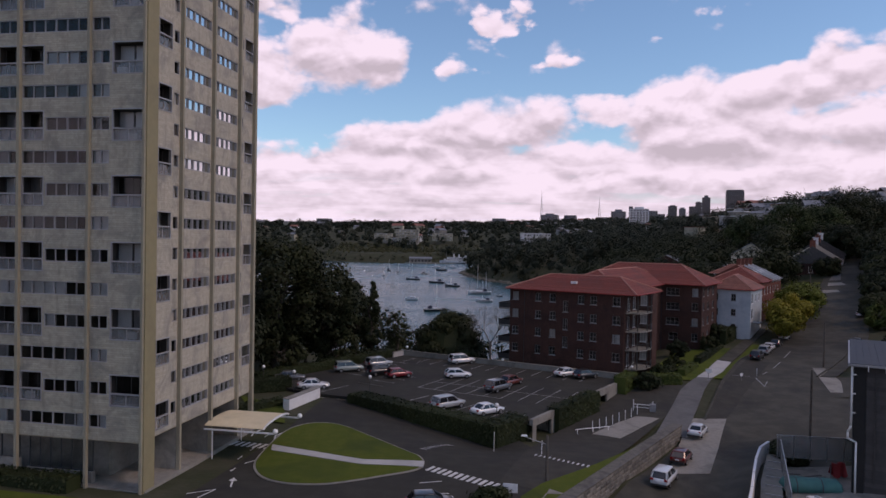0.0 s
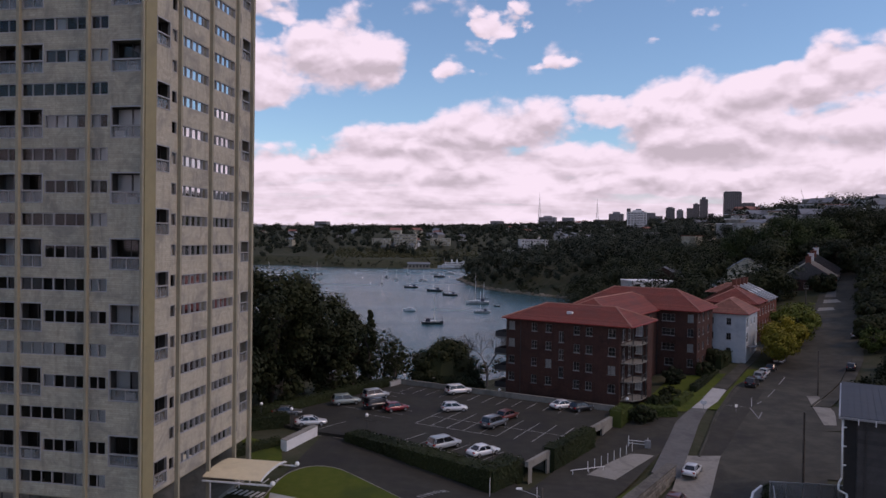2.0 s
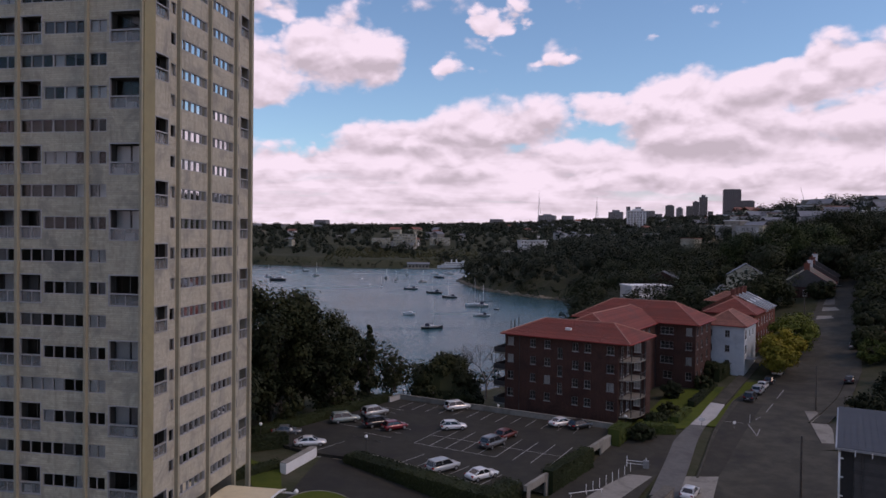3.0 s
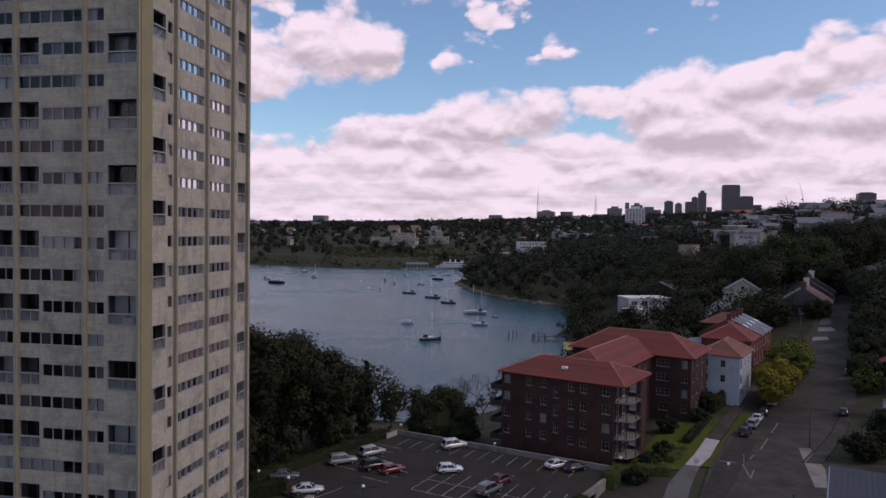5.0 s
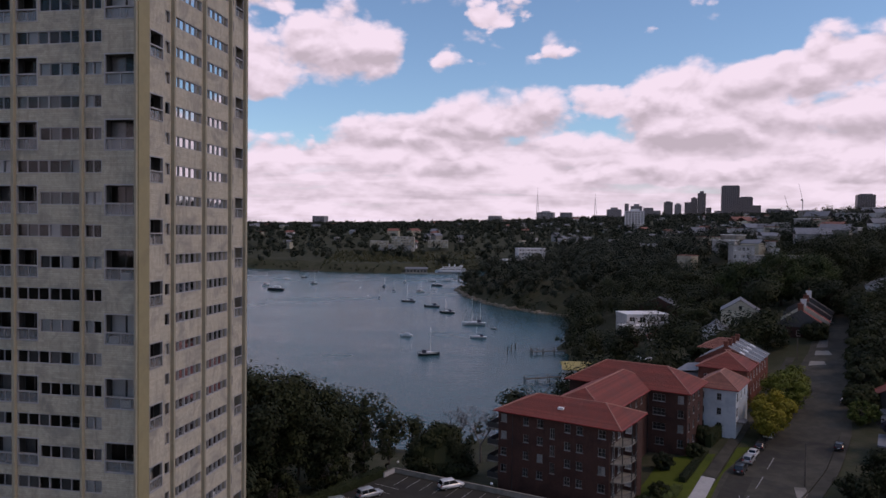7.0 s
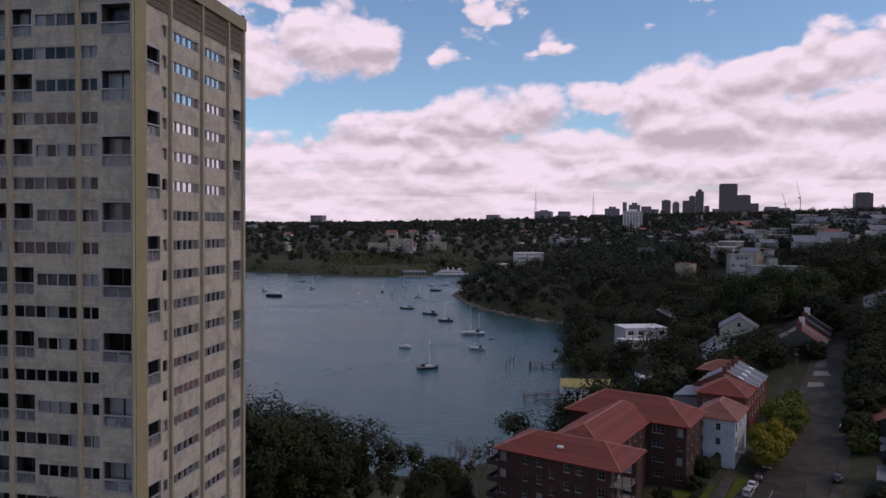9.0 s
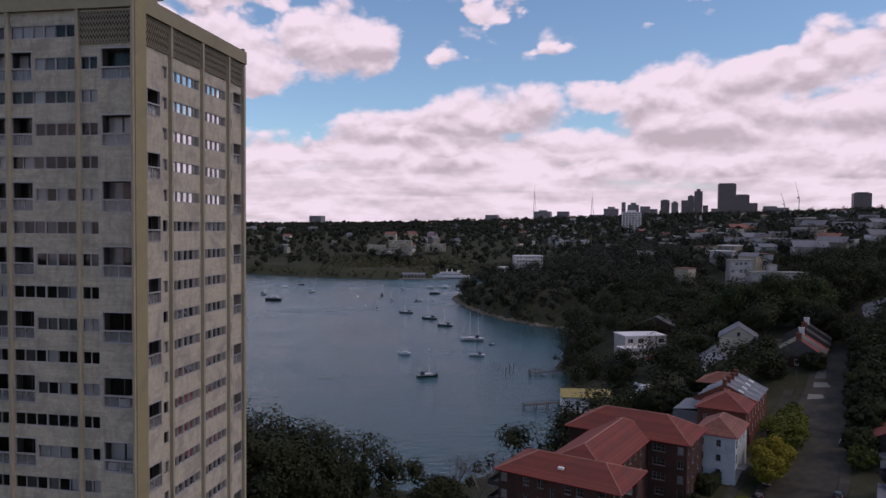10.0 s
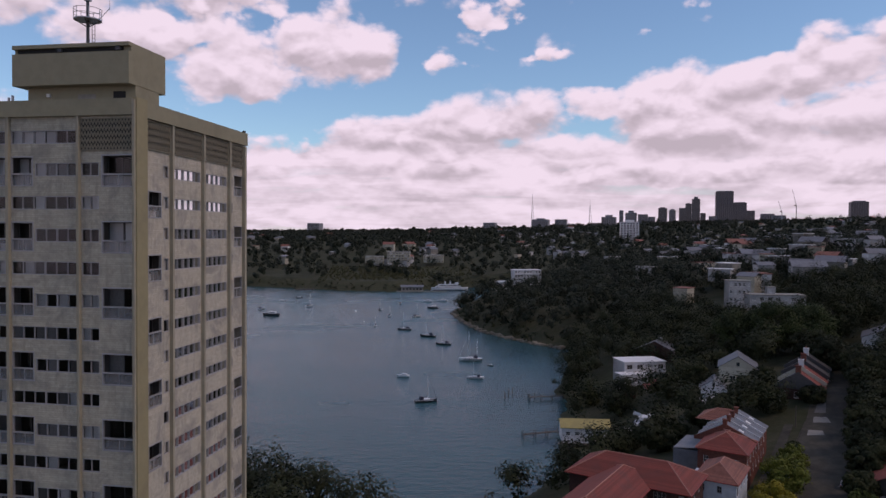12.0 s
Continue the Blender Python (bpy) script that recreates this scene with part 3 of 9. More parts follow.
def bay_distance(x, y):
    """Metres from the shore line, negative over the water."""
    x, y = np.asarray(x, float), np.asarray(y, float)
    best = np.full(x.shape, 1e9)
    inside = np.zeros(x.shape, bool)
    n = len(BAY)
    for i in range(n):
        (ax, ay), (bx, by) = BAY[i], BAY[(i + 1) % n]
        ex, ey = bx - ax, by - ay
        t = np.clip(((x - ax) * ex + (y - ay) * ey) / (ex * ex + ey * ey), 0, 1)
        best = np.minimum(best, np.hypot(x - ax - t * ex, y - ay - t * ey))
        cross = ((ay > y) != (by > y)) & (x < ax + (y - ay) * ex / (ey if ey else 1e-9))
        inside ^= cross
    return np.where(inside, -best, best)


def land(x, y):
    """Height of the ground."""
    x, y = np.asarray(x, float), np.asarray(y, float)
    z = np.full(x.shape, WEIGHTS[-1])
    for (ax, ay, _), w in zip(ANCHORS, WEIGHTS):
        z = z - w * np.hypot(x - ax, y - ay)
    # the road runs in a cutting below the stone wall
    along = ((x - 14.6) * 18.5 + (y - 63.3) * 25.0) / 967.25
    across = ((x - 14.6) * 25.0 - (y - 63.3) * 18.5) / 31.1
    side = np.clip((across + 1.0) / 0.5, 0, 1) * np.clip((10.8 - across) / 2.4, 0, 1)
    z = z - side * np.clip(1.9 * (1.1 - along), 0, 2.3)
    d = bay_distance(x, y)
    rise = np.clip(d / 26.0, 0, 1)
    rise = rise * rise * (3 - 2 * rise)
    shore = WATER_Z + 0.6
    z = np.where(d > 0, shore + (np.maximum(z, shore) - shore) * rise + np.minimum(d, 3) * 0.2 * (1 - rise), WATER_Z - 2.5 - 0.02 * np.minimum(-d, 50))
    return z


def zed(x, y):
    return float(land(np.array([x]), np.array([y]))[0])


def ground_sheet():
    xs = np.unique(np.r_[np.linspace(-3600, -400, 26), np.linspace(-400, -90, 32), np.linspace(-90, 10, 34), np.linspace(10, 46, 37), np.linspace(46, 190, 48), np.linspace(190, 520, 34), np.linspace(520, 3800, 30)])
    ys = np.unique(np.r_[np.linspace(-600, -20, 12), np.linspace(-20, 55, 16), np.linspace(55, 98, 44), np.linspace(98, 300, 68), np.linspace(300, 1060, 110), np.linspace(1060, 4600, 56)])
    gx, gy = np.meshgrid(xs, ys)
    gz = land(gx, gy)
    far = np.clip((gy - 900) / 600, 0, 1)
    bumps = np.sin(gx / 83 + 1.3) * np.sin(gy / 131) * 5 + np.sin(gx / 37 + gy / 59) * 2
    gz = gz + far * bumps
    # the sheet runs under the paved and built places
    deck = ((gx > -16) & (gx < 26) & (gy > 90) & (gy < 128)) | ((gx > 2) & (gx < 14) & (gy > 86) & (gy < 92))
    gz = np.where(deck, np.minimum(gz, 0.1), gz)
    geo = Geo()
    geo.v = np.stack([gx, gy, gz - 0.12 - 0.25 * ((gx > 12) & (gx < 40) & (gy > 56) & (gy < 92))], -1).reshape(-1, 3).tolist()
    w = len(xs)
    geo.f = [(r * w + c, r * w + c + 1, (r + 1) * w + c + 1, (r + 1) * w + c) for r in range(len(ys) - 1) for c in range(w - 1)]
    me = bpy.data.meshes.new("ground")
    me.from_pydata(geo.v, [], geo.f)
    me.materials.append(EARTH)
    me.shade_smooth()
    return tagged(new("ground", me), "dark scrubby earth of the hillsides round the bay", "ground", "", "structure")


ground_sheet()

structure("water", Geo().quad((-900, 150, WATER_Z), (260, 150, WATER_Z), (260, 1110, WATER_Z), (-900, 1110, WATER_Z)), WATER, "grey-green rippled water of the sheltered bay", "water")


def strip(name, left, right, lift, mat, label, category, steps=10, cross=6, thick=0.0):
    """A paved band draped on the land between two edge lines."""
    def resample(line, n):
        p = np.array(line, float)
        s = np.r_[0, np.cumsum(np.hypot(*np.diff(p, axis=0).T))]
        t = np.linspace(0, s[-1], n)
        return np.stack([np.interp(t, s, p[:, 0]), np.interp(t, s, p[:, 1])], -1)
    n = steps
    a, b = resample(left, n), resample(right, n)
    geo = Geo()
    pts = np.array([[a[i] + (b[i] - a[i]) * j / cross for j in range(cross + 1)] for i in range(n)])
    z = land(pts[..., 0], pts[..., 1]) + lift
    geo.v = np.concatenate([pts, z[..., None]], -1).reshape(-1, 3).tolist()
    w = cross + 1
    geo.f = [(i * w + j, i * w + j + 1, (i + 1) * w + j + 1, (i + 1) * w + j) for i in range(n - 1) for j in range(cross)]
    if thick:
        rim = [i * w for i in range(n)] + [(n - 1) * w + j for j in range(1, w)] + [i * w + cross for i in reversed(range(n - 1))] + [j for j in reversed(range(1, cross))]
        for p, q in zip(rim, rim[1:] + rim[:1]):
            vp, vq = geo.v[p], geo.v[q]
            geo.quad(tuple(vp), tuple(vq), (vq[0], vq[1], vq[2] - thick), (vp[0], vp[1], vp[2] - thick))
    return structure(name, geo, mat, label, category, smooth=False)


def patch(name, outline, lift, mat, label, category, thick=0.1, kind="structure"):
    """A flat-edged draped area with a shallow rim; outline runs anticlockwise and is nearly convex."""
    p = np.array(outline, float)
    c = p.mean(0)
    rings = 6
    geo = Geo()
    for r in range(rings + 1):
        q = c + (p - c) * (r / rings)
        z = land(q[:, 0], q[:, 1]) + lift
        geo.v += [(float(x), float(y), float(h)) for (x, y), h in zip(q, z)]
    n = len(p)
    for r in range(rings):
        for i in range(n):
            j = (i + 1) % n
            geo.f.append((r * n + i, (r + 1) * n + i, (r + 1) * n + j, r * n + j))
    k = rings * n
    for i in range(n):
        a, b = geo.v[k + i], geo.v[k + (i + 1) % n]
        geo.quad(a, b, (b[0], b[1], b[2] - thick), (a[0], a[1], a[2] - thick))
    ob = part(name, geo, mat)
    return tagged(ob, label, category, "", kind)


def smooth_ring(points, n=60):
    """A closed smooth curve through points."""
    p = np.array(points, float)
    m = len(p)
    out = []
    for i in range(m):
        a, b, c, d = p[i - 1], p[i], p[(i + 1) % m], p[(i + 2) % m]
        for t in np.linspace(0, 1, max(2, n // m), endpoint=False):
            out.append(0.5 * (2 * b + (c - a) * t + (2 * a - 5 * b + 4 * c - d) * t * t + (3 * b - a - 3 * c + d) * t ** 3))
    return [tuple(q) for q in out]


# road up the hill
ROAD_L = [(10.2, 56), (15.4, 63.0), (21.9, 71.8), (33.8, 88.0), (38.6, 94.3), (49, 113.7), (59.5, 131), (72, 145.5), (81, 157), (97, 181.5), (118, 209), (136, 236), (150, 262)]
ROAD_R = [(31, 50), (42, 68), (50, 84), (60, 103), (66, 117), (79, 131.5), (92, 149), (105, 167), (127, 205), (144, 229), (158, 256)]
strip("road", ROAD_L, ROAD_R, 0.02, ASPHALT_WORN, "worn grey asphalt road climbing the hill", "road", 90, 24)
strip("road_side_street", [(60, 103), (80, 101), (120, 110)], [(66, 117), (84, 112), (120, 122)], 0.015, ASPHALT_WORN, "worn asphalt mouth of a side street", "road", 14, 5)
strip("road_corner", [(50, 84), (60, 103)], [(62, 76), (74, 98)], 0.012, ASPHALT_WORN, "worn asphalt apron at the corner house", "road", 12, 5)
strip("road_patch", [(27.0, 75.4), (36.4, 94.8)], [(31.8, 75.9), (41.5, 94.6)], 0.05, CONCRETE, "pale concrete slab let into the road", "road", 12, 4)
strip("road_band", [(38.8, 95.2), (49.6, 114), (60.5, 131)], [(41.6, 94.8), (53.6, 113), (64.5, 129.6)], 0.045, ASPHALT, "darker asphalt band along the kerb", "road", 20, 3)
# forecourt and lane
strip("driveway", [(-20.4, 56.5), (-18.9, 62), (-14.9, 82), (-13, 96), (-12, 104)], [(12, 56.5), (13.2, 64), (14.6, 76), (12, 84.5), (4, 104)], 0.02, ASPHALT_DARK, "dark asphalt forecourt drive round the lawn island", "road", 40, 16)
strip("driveway_lane", [(8, 66), (13, 80.5), (19.5, 92), (32, 110)], [(13.4, 63.6), (22.5, 78), (30.5, 91), (43.5, 110.5)], 0.045, ASPHALT, "asphalt side lane below the parking deck", "road", 30, 8)
strip("pavement_apron", [(21.6, 87.2), (26.2, 92.8), (29.4, 95.6)], [(24.6, 85.2), (28.6, 90.4), (32.4, 94.6)], 0.07, CONCRETE, "stained concrete apron beside the lane", "pavement", 10, 4, 0.06)
strip("pavement", [(30, 88.4), (40, 108), (46.5, 117)], [(33.4, 87.6), (43.6, 107.8), (48.6, 116.4)], 0.09, PAVING, "grey footpath beside the road", "pavement", 16, 3, 0.1)
strip("pavement_upper", [(45.4, 115.5), (49, 120.6), (54.5, 129.4)], [(47.7, 115), (51.4, 119.6), (56.6, 128.2)], 0.12, CONCRETE_PALE, "pale concrete footpath past the brick flats", "pavement", 12, 2, 0.12)
strip("pavement_hill", [(54.7, 129.7), (66, 146), (90, 179), (112, 210)], [(56.8, 128.5), (67.8, 144.8), (92, 177.6), (114, 208.6)], 0.12, ASPHALT_WORN, "dark worn footpath up the hill", "pavement", 40, 2, 0.12)
strip("pavement_verge", [(47.9, 115), (56, 126.7), (68, 144.6)], [(49.4, 114.6), (59.2, 130.6), (71.6, 145)], 0.10, LAWN, "rough grass verge along the kerb", "verge", 24, 2, 0.1)
strip("kerb", [(38.3, 94.4), (48.8, 113.8), (59.3, 131.1), (71.8, 145.6), (80.8, 157.2), (96.8, 181.7), (117.8, 209.2)], [(38.6, 94.3), (49.05, 113.7), (59.55, 131), (72.05, 145.5), (81.05, 157), (97.05, 181.5), (118.05, 209)], 0.15, ASPHALT_WORN, "low worn kerb", "kerb", 60, 1, 0.15)
strip("kerb_opposite", [(66, 117), (79, 131.5), (92, 149), (105, 167), (127, 205)], [(66.3, 116.8), (79.3, 131.3), (92.3, 148.8), (105.3, 166.8), (127.3, 204.8)], 0.15, ASPHALT_WORN, "low worn kerb", "kerb", 50, 1, 0.15)
strip("pavement_opposite", [(66.4, 116.6), (79.4, 131.2), (92.4, 148.7), (127.4, 204.7)], [(68.8, 115.8), (81.2, 130), (94.2, 147.6), (129.2, 203.6)], 0.13, ASPHALT_WORN, "cracked dark footpath", "pavement", 50, 2, 0.13)
strip("driveway_crossing", [(62.1, 105.9), (64.9, 113.2), (69.4, 124.4)], [(63.8, 105.5), (67.6, 112.4), (71.2, 123.8)], 0.05, CONCRETE, "pale concrete driveway crossing at the corner", "pavement", 8, 4, 0.1)
strip("road_patch_upper", [(119.4, 207.6), (121.8, 211.4)], [(123.6, 205.4), (124.8, 209.6)], 0.09, CONCRETE, "pale concrete patch in the upper road", "road", 6, 3)
strip("road_patch_far", [(123.4, 214.0), (128.6, 221.0)], [(126.2, 212.6), (130.4, 219.6)], 0.09, PAVING, "grey patch in the upper road", "road", 6, 3)
strip("driveway_crossing_upper", [(113.2, 199.6), (115.6, 203.2)], [(117.4, 197.9), (118.6, 201.0)], 0.10, CONCRETE, "pale concrete patch across the upper road", "pavement", 8, 4, 0.05)
strip("verge_wall_side", [(9.5, 62.5), (12.2, 66.5), (19, 72.9), (25.3, 81.6), (30.8, 88.8)], [(10.1, 59.0), (13.6, 64.0), (19.6, 72.1), (25.7, 80.3), (31.6, 88.5)], 0.10, LAWN, "mown grass bank above the stone wall", "verge", 24, 3, 0.1)
strip("pavement_corner", [(9, 57), (12.5, 64.8)], [(14.5, 57), (16.2, 62)], 0.14, CONCRETE, "pale gravelled concrete corner", "pavement", 8, 3, 0.1)

# lawn island with its kerb and path
ISLE = smooth_ring([(-15.7, 70), (-14.2, 66.2), (-11.7, 64.4), (-8.7, 64.1), (-6.2, 64.8), (-2.7, 66.5), (0.1, 68.1), (1.0, 70.1), (0.6, 72.6), (-0.8, 74.4), (-4.8, 79.6), (-9.0, 84.1), (-12.3, 84.7), (-14.7, 81.9), (-15.6, 76.2)], 75)
CI = np.mean(np.array(ISLE), 0)
patch("lawn", [tuple(CI + (np.array(p) - CI) * 0.975) for p in ISLE], 0.16, LAWN, "mown green lawn of the teardrop island", "lawn", 0.12)
patch("kerb_island", ISLE, 0.12, CONCRETE, "narrow concrete edging of the lawn island", "kerb", 0.14)
strip("pavement_island", [(-14.9, 74.1), (-5.2, 69.6), (0.9, 69.0)], [(-15.2, 76.0), (-5.1, 71.0), (1.0, 70.8)], 0.20, CONCRETE_PALE, "straight pale concrete path across the lawn island", "pavement", 24, 2, 0.1)


def markings():
    """Painted bars, arrows and bay lines, each lying on its own paving."""
    def bar(name, a, b, width, lift, mat, label, group=""):
        a, b = Vector((*a, 0)), Vector((*b, 0))
        n = (b - a).normalized().cross(Vector((0, 0, 1))) * width / 2
        ps = [a + n, a - n, b - n, b + n]
        geo = Geo().prism([(p.x, p.y) for p in ps], [zed(p.x, p.y) + lift - 0.01 for p in ps], [zed(p.x, p.y) + lift for p in ps])
        return tagged(part(name, geo, mat), label, "road marking", group, "structure")
    for i in range(14):
        t = i / 13
        x, y = 1.55 + 7.0 * t, 68.9 - 4.7 * t
        bar("crossing_bar", (x - 0.35, y - 0.55), (x + 0.45, y + 0.75), 0.36, 0.05, PAINT_WHITE, "white painted bar of a pedestrian crossing", "crossing bars")
    for i in range(8):
        t = i / 7
        x, y = -20.0 + 4.5 * t, 76.75 - 1.2 * t
        bar("crossing_bar", (x - 0.3, y - 0.7), (x + 0.3, y + 0.7), 0.36, 0.05, PAINT_WHITE, "white painted bar of a pedestrian crossing", "crossing bars by the entrance")
    for i in range(9):
        t = i / 8
        x, y = 0.9 + 2.9 * t, 75.5 + 2.7 * t
        bar("hump_mark", (x - 0.35, y + 0.2), (x + 0.35, y - 0.2), 0.18, 0.05, PAINT_FAINT, "worn pale bar on a speed hump", "hump marks")
    for i in range(12):
        t = i / 11
        x, y = 12.9 + 4.7 * t, 75.7 - 3.9 * t
        bar("hump_mark", (x - 0.15, y - 0.3), (x + 0.15, y + 0.3), 0.2, 0.07, PAINT_WHITE, "worn pale bar on a speed hump", "hump marks in the lane")

    def arrow(x, y, turn, size=1.0, hook=0):
        c, s = math.cos(turn), math.sin(turn)
        put = lambda p: (x + size * (c * p[0] - s * p[1]), y + size * (s * p[0] + c * p[1]))
        geo = Geo()
        shapes = [[(-0.09, -1.4), (0.09, -1.4), (0.09, 0.4), (-0.09, 0.4)], [(-0.42, 0.4), (0.42, 0.4), (0.0, 1.4)]]
        if hook:
            shapes = [[(-0.09, -1.4), (0.09, -1.4), (0.09, 0.2), (-0.09, 0.2)], [(-0.09, 0.2), (0.09, 0.2), (0.75 * hook, 0.75), (0.55 * hook, 0.9)], [(0.40 * hook, 0.52), (1.15 * hook, 1.25), (0.42 * hook, 1.2)]]
        for sh in shapes:
            ps = [put(p) for p in sh]
            if hook < 0:
                ps = ps[::-1]
            z = [zed(*p) + 0.05 for p in ps]
            geo.prism(ps, [h - 0.01 for h in z], z)
        tagged(part("arrow_mark", geo, PAINT_WHITE), "white painted lane arrow on the drive", "road marking", "lane arrows", "structure")
    arrow(-16.3, 64.6, 0.15, 0.9)
    arrow(-18.3, 80.5, 0.1, 0.9, 1)
    arrow(-15.6, 79.5, 0.1, 0.9, 1)
    for a, b in (((-17.6, 71.2), (-17.4, 72.4)), ((-17.1, 74.2), (-16.9, 75.4)), ((-16.7, 79.0), (-16.3, 80.6)), ((0.6, 65.0), (2.6, 65.6)), ((2.2, 62.6), (3.2, 62.7)), ((-17.3, 67.6), (-17.1, 68.6)), ((-16.6, 70.0), (-15.8, 71.0))):
        bar("lane_dash", a, b, 0.12, 0.045, PAINT_WHITE, "short white lane dash on the drive", "lane dashes")
    for a, b in (((-19.3, 61.3), (-17.2, 62.6)), ((-17.2, 62.6), (-18.1, 60.4))):
        bar("lane_line", a, b, 0.12, 0.045, PAINT_WHITE, "thin white line on the drive", "bay outline")
    for a, b in (((55.6, 116.6), (54.1, 110.2)), ((54.1, 110.2), (56.4, 114.0)), ((58, 119.0), (59.5, 120.6)), ((62.3, 124), (66.5, 130)), ((69, 133.5), (73, 139)), ((52.2, 117.8), (55.0, 116.9))):
        bar("road_line", a, b, 0.14, 0.05, PAINT_FAINT, "worn white line on the road", "road lines")


markings()

# ------------------------------------------------------------------ the tower block
TOWER = pose(-23.41, 61.35, 0, 0, 0, -11.45)
STOREY, PAIR = 2.85, 5.7
FRONT_W, SIDE_D, SOFFIT, ROOF_Z = 23.5, 21.5, 4.25, 77.4


def wall_with_holes(a0, a1, z0, z1, holes, place, depth, inward):
    """One face of wall between a0..a1 and z0..z1, pierced by holes (a, b, z, w); place(a, z, d) gives a corner d metres behind the face."""
    geo = Geo()
    zs = sorted({z0, z1, *[h[2] for h in holes], *[h[3] for h in holes]})
    for lo, hi in zip(zs, zs[1:]):
        mid = (lo + hi) / 2
        cuts = sorted((h[0], h[1]) for h in holes if h[2] < mid < h[3])
        edge = a0
        for c0, c1 in cuts + [(a1, a1)]:
            if c0 > edge + 1e-4:
                geo.quad(place(edge, lo, 0), place(c0, lo, 0), place(c0, hi, 0), place(edge, hi, 0))
            edge = max(edge, c1)
    for b0, b1, y0, y1 in holes:
        for p, q in (((b0, y0), (b1, y0)), ((b1, y0), (b1, y1)), ((b1, y1), (b0, y1)), ((b0, y1), (b0, y0))):
            geo.quad(place(*p, 0), place(*q, 0), place(*q, depth), place(*p, depth))
    return geo


class Window:
    """A strip window: grey frame with mullions, panes and here and there a blind; meshes are shared between alike windows."""
    cache = {}

    @classmethod
    def meshes(cls, w, h, panes, deep):
        key = (round(w, 2), round(h, 2), panes, deep)
        if key not in cls.cache:
            fr = Geo()
            t = 0.07
            posts = [(0, t), (w - t, w)]
            for i in range(1, panes):
                x = w * i / panes
                wide = 0.06 if panes > 3 and i == panes // 2 else 0.022
                posts.append((x - wide, x + wide))
            fr.bars(posts, [(0, t), (h - t, h)], -0.09, 0.07)
            pane = Geo().quad((t, 0.04, t), (w / panes - 0.02, 0.04, t), (w / panes - 0.02, 0.04, h - t), (t, 0.04, h - t))
            blind = Geo().box(0.03, w / panes - 0.03, 0.16, 0.18, 0.04, h - 0.03)
            cls.cache[key] = (fr.mesh("window_frame", FRAME_GREY), pane.mesh("pane", GLASS), blind.mesh("blind", BLIND), blind.mesh("curtain", CURTAIN))
        return cls.cache[key]


def strip_window(tower, m, w, h, panes, blinds):
    """blinds: a word that gives each pane's dressing: w white, c curtain, - none."""
    fr, pane, blind, curtain = Window.meshes(w, h, panes, 0)
    ob = link("window", fr, tower, "", m)
    for i in range(panes):
        p = link("pane", pane, ob, "", pose(w * i / panes, 0, 0))
        p.visible_shadow = False
        if blinds[i] == "w":
            link("blind", blind, ob, "", pose(w * i / panes, 0, 0))
        elif blinds[i] == "c":
            link("curtain", curtain, ob, "", pose(w * i / panes, 0, 0))
    return ob


def loggia(tower, m, w, h, dress, unit):
    """A glazed recess: sliding doors set back, a rail and a low glass front."""
    key = ("loggia", round(w, 2), round(h, 2))
    if key not in Window.cache:
        fr = Geo()
        t = 0.09
        fr.bars([(0, t), (w - t, w)], [(0, t), (1.02, 1.14), (h - 0.11, h)], -0.16, 0.06)
        fr.box(w / 2 - 0.025, w / 2 + 0.025, 0.0, 0.05, t, 1.02)
        doors = Geo().bars([(x - 0.035, x + 0.035) for x in (0.08, w / 2, w - 0.08)], [(0.05, 0.09), (h - 0.18, h - 0.09)], 0.75, 0.81)
        front = Geo().quad((t, 0.05, t), (w - t, 0.05, t), (w - t, 0.05, 1.02), (t, 0.05, 1.02))
        door_glass = Geo().quad((0.1, 0.78, 0.05), (w - 0.1, 0.78, 0.05), (w - 0.1, 0.78, h - 0.15), (0.1, 0.78, h - 0.15))
        half = Geo().box(0.1, w / 2 - 0.03, 0.86, 0.9, 0.05, h - 0.15)
        ac = Geo().box(0.1, 0.9, 0.25, 0.55, 0.08, 0.68).tube((0.42, 0.25, 0.38), (0.42, 0.235, 0.38), 0.24, 0.24, 14)
        Window.cache[key] = (fr.mesh("balcony_frame", FRAME_GREY), doors.mesh("door_frame", FRAME_DARK), front.mesh("pane", GLASS_PALE), door_glass.mesh("pane", GLASS),
                             half.mesh("blind", BLIND), half.mesh("curtain", CURTAIN), ac.mesh("air_conditioner", WHITE_PAINT))
    fr, doors, front, door_glass, blind, curtain, ac = Window.cache[key]
    ob = link("balcony", fr, tower, "", m)
    link("door_frame", doors, ob)
    for me in (front, door_glass):
        link("pane", me, ob).visible_shadow = False
    for i, d in enumerate(dress):
        if d != "-":
            link("blind" if d == "w" else "curtain", blind if d == "w" else curtain, ob, "", pose(i * w / 2, 0, 0))
    if unit:
        link("air_conditioner", ac, ob, "white boxed air conditioner", pose(w * 0.42 if unit > 1 else 0.1, 0, 0))
    return ob


def dressing(n, white):
    r = rng.random()
    if r < white:
        return "w" * n if rng.random() < 0.4 else "".join("w" if i < n * 0.6 else "-" for i in range(n))
    return "".join(rng.choice(["-", "-", "-", "-", "-", "c", "c", "w"]) for _ in range(n))


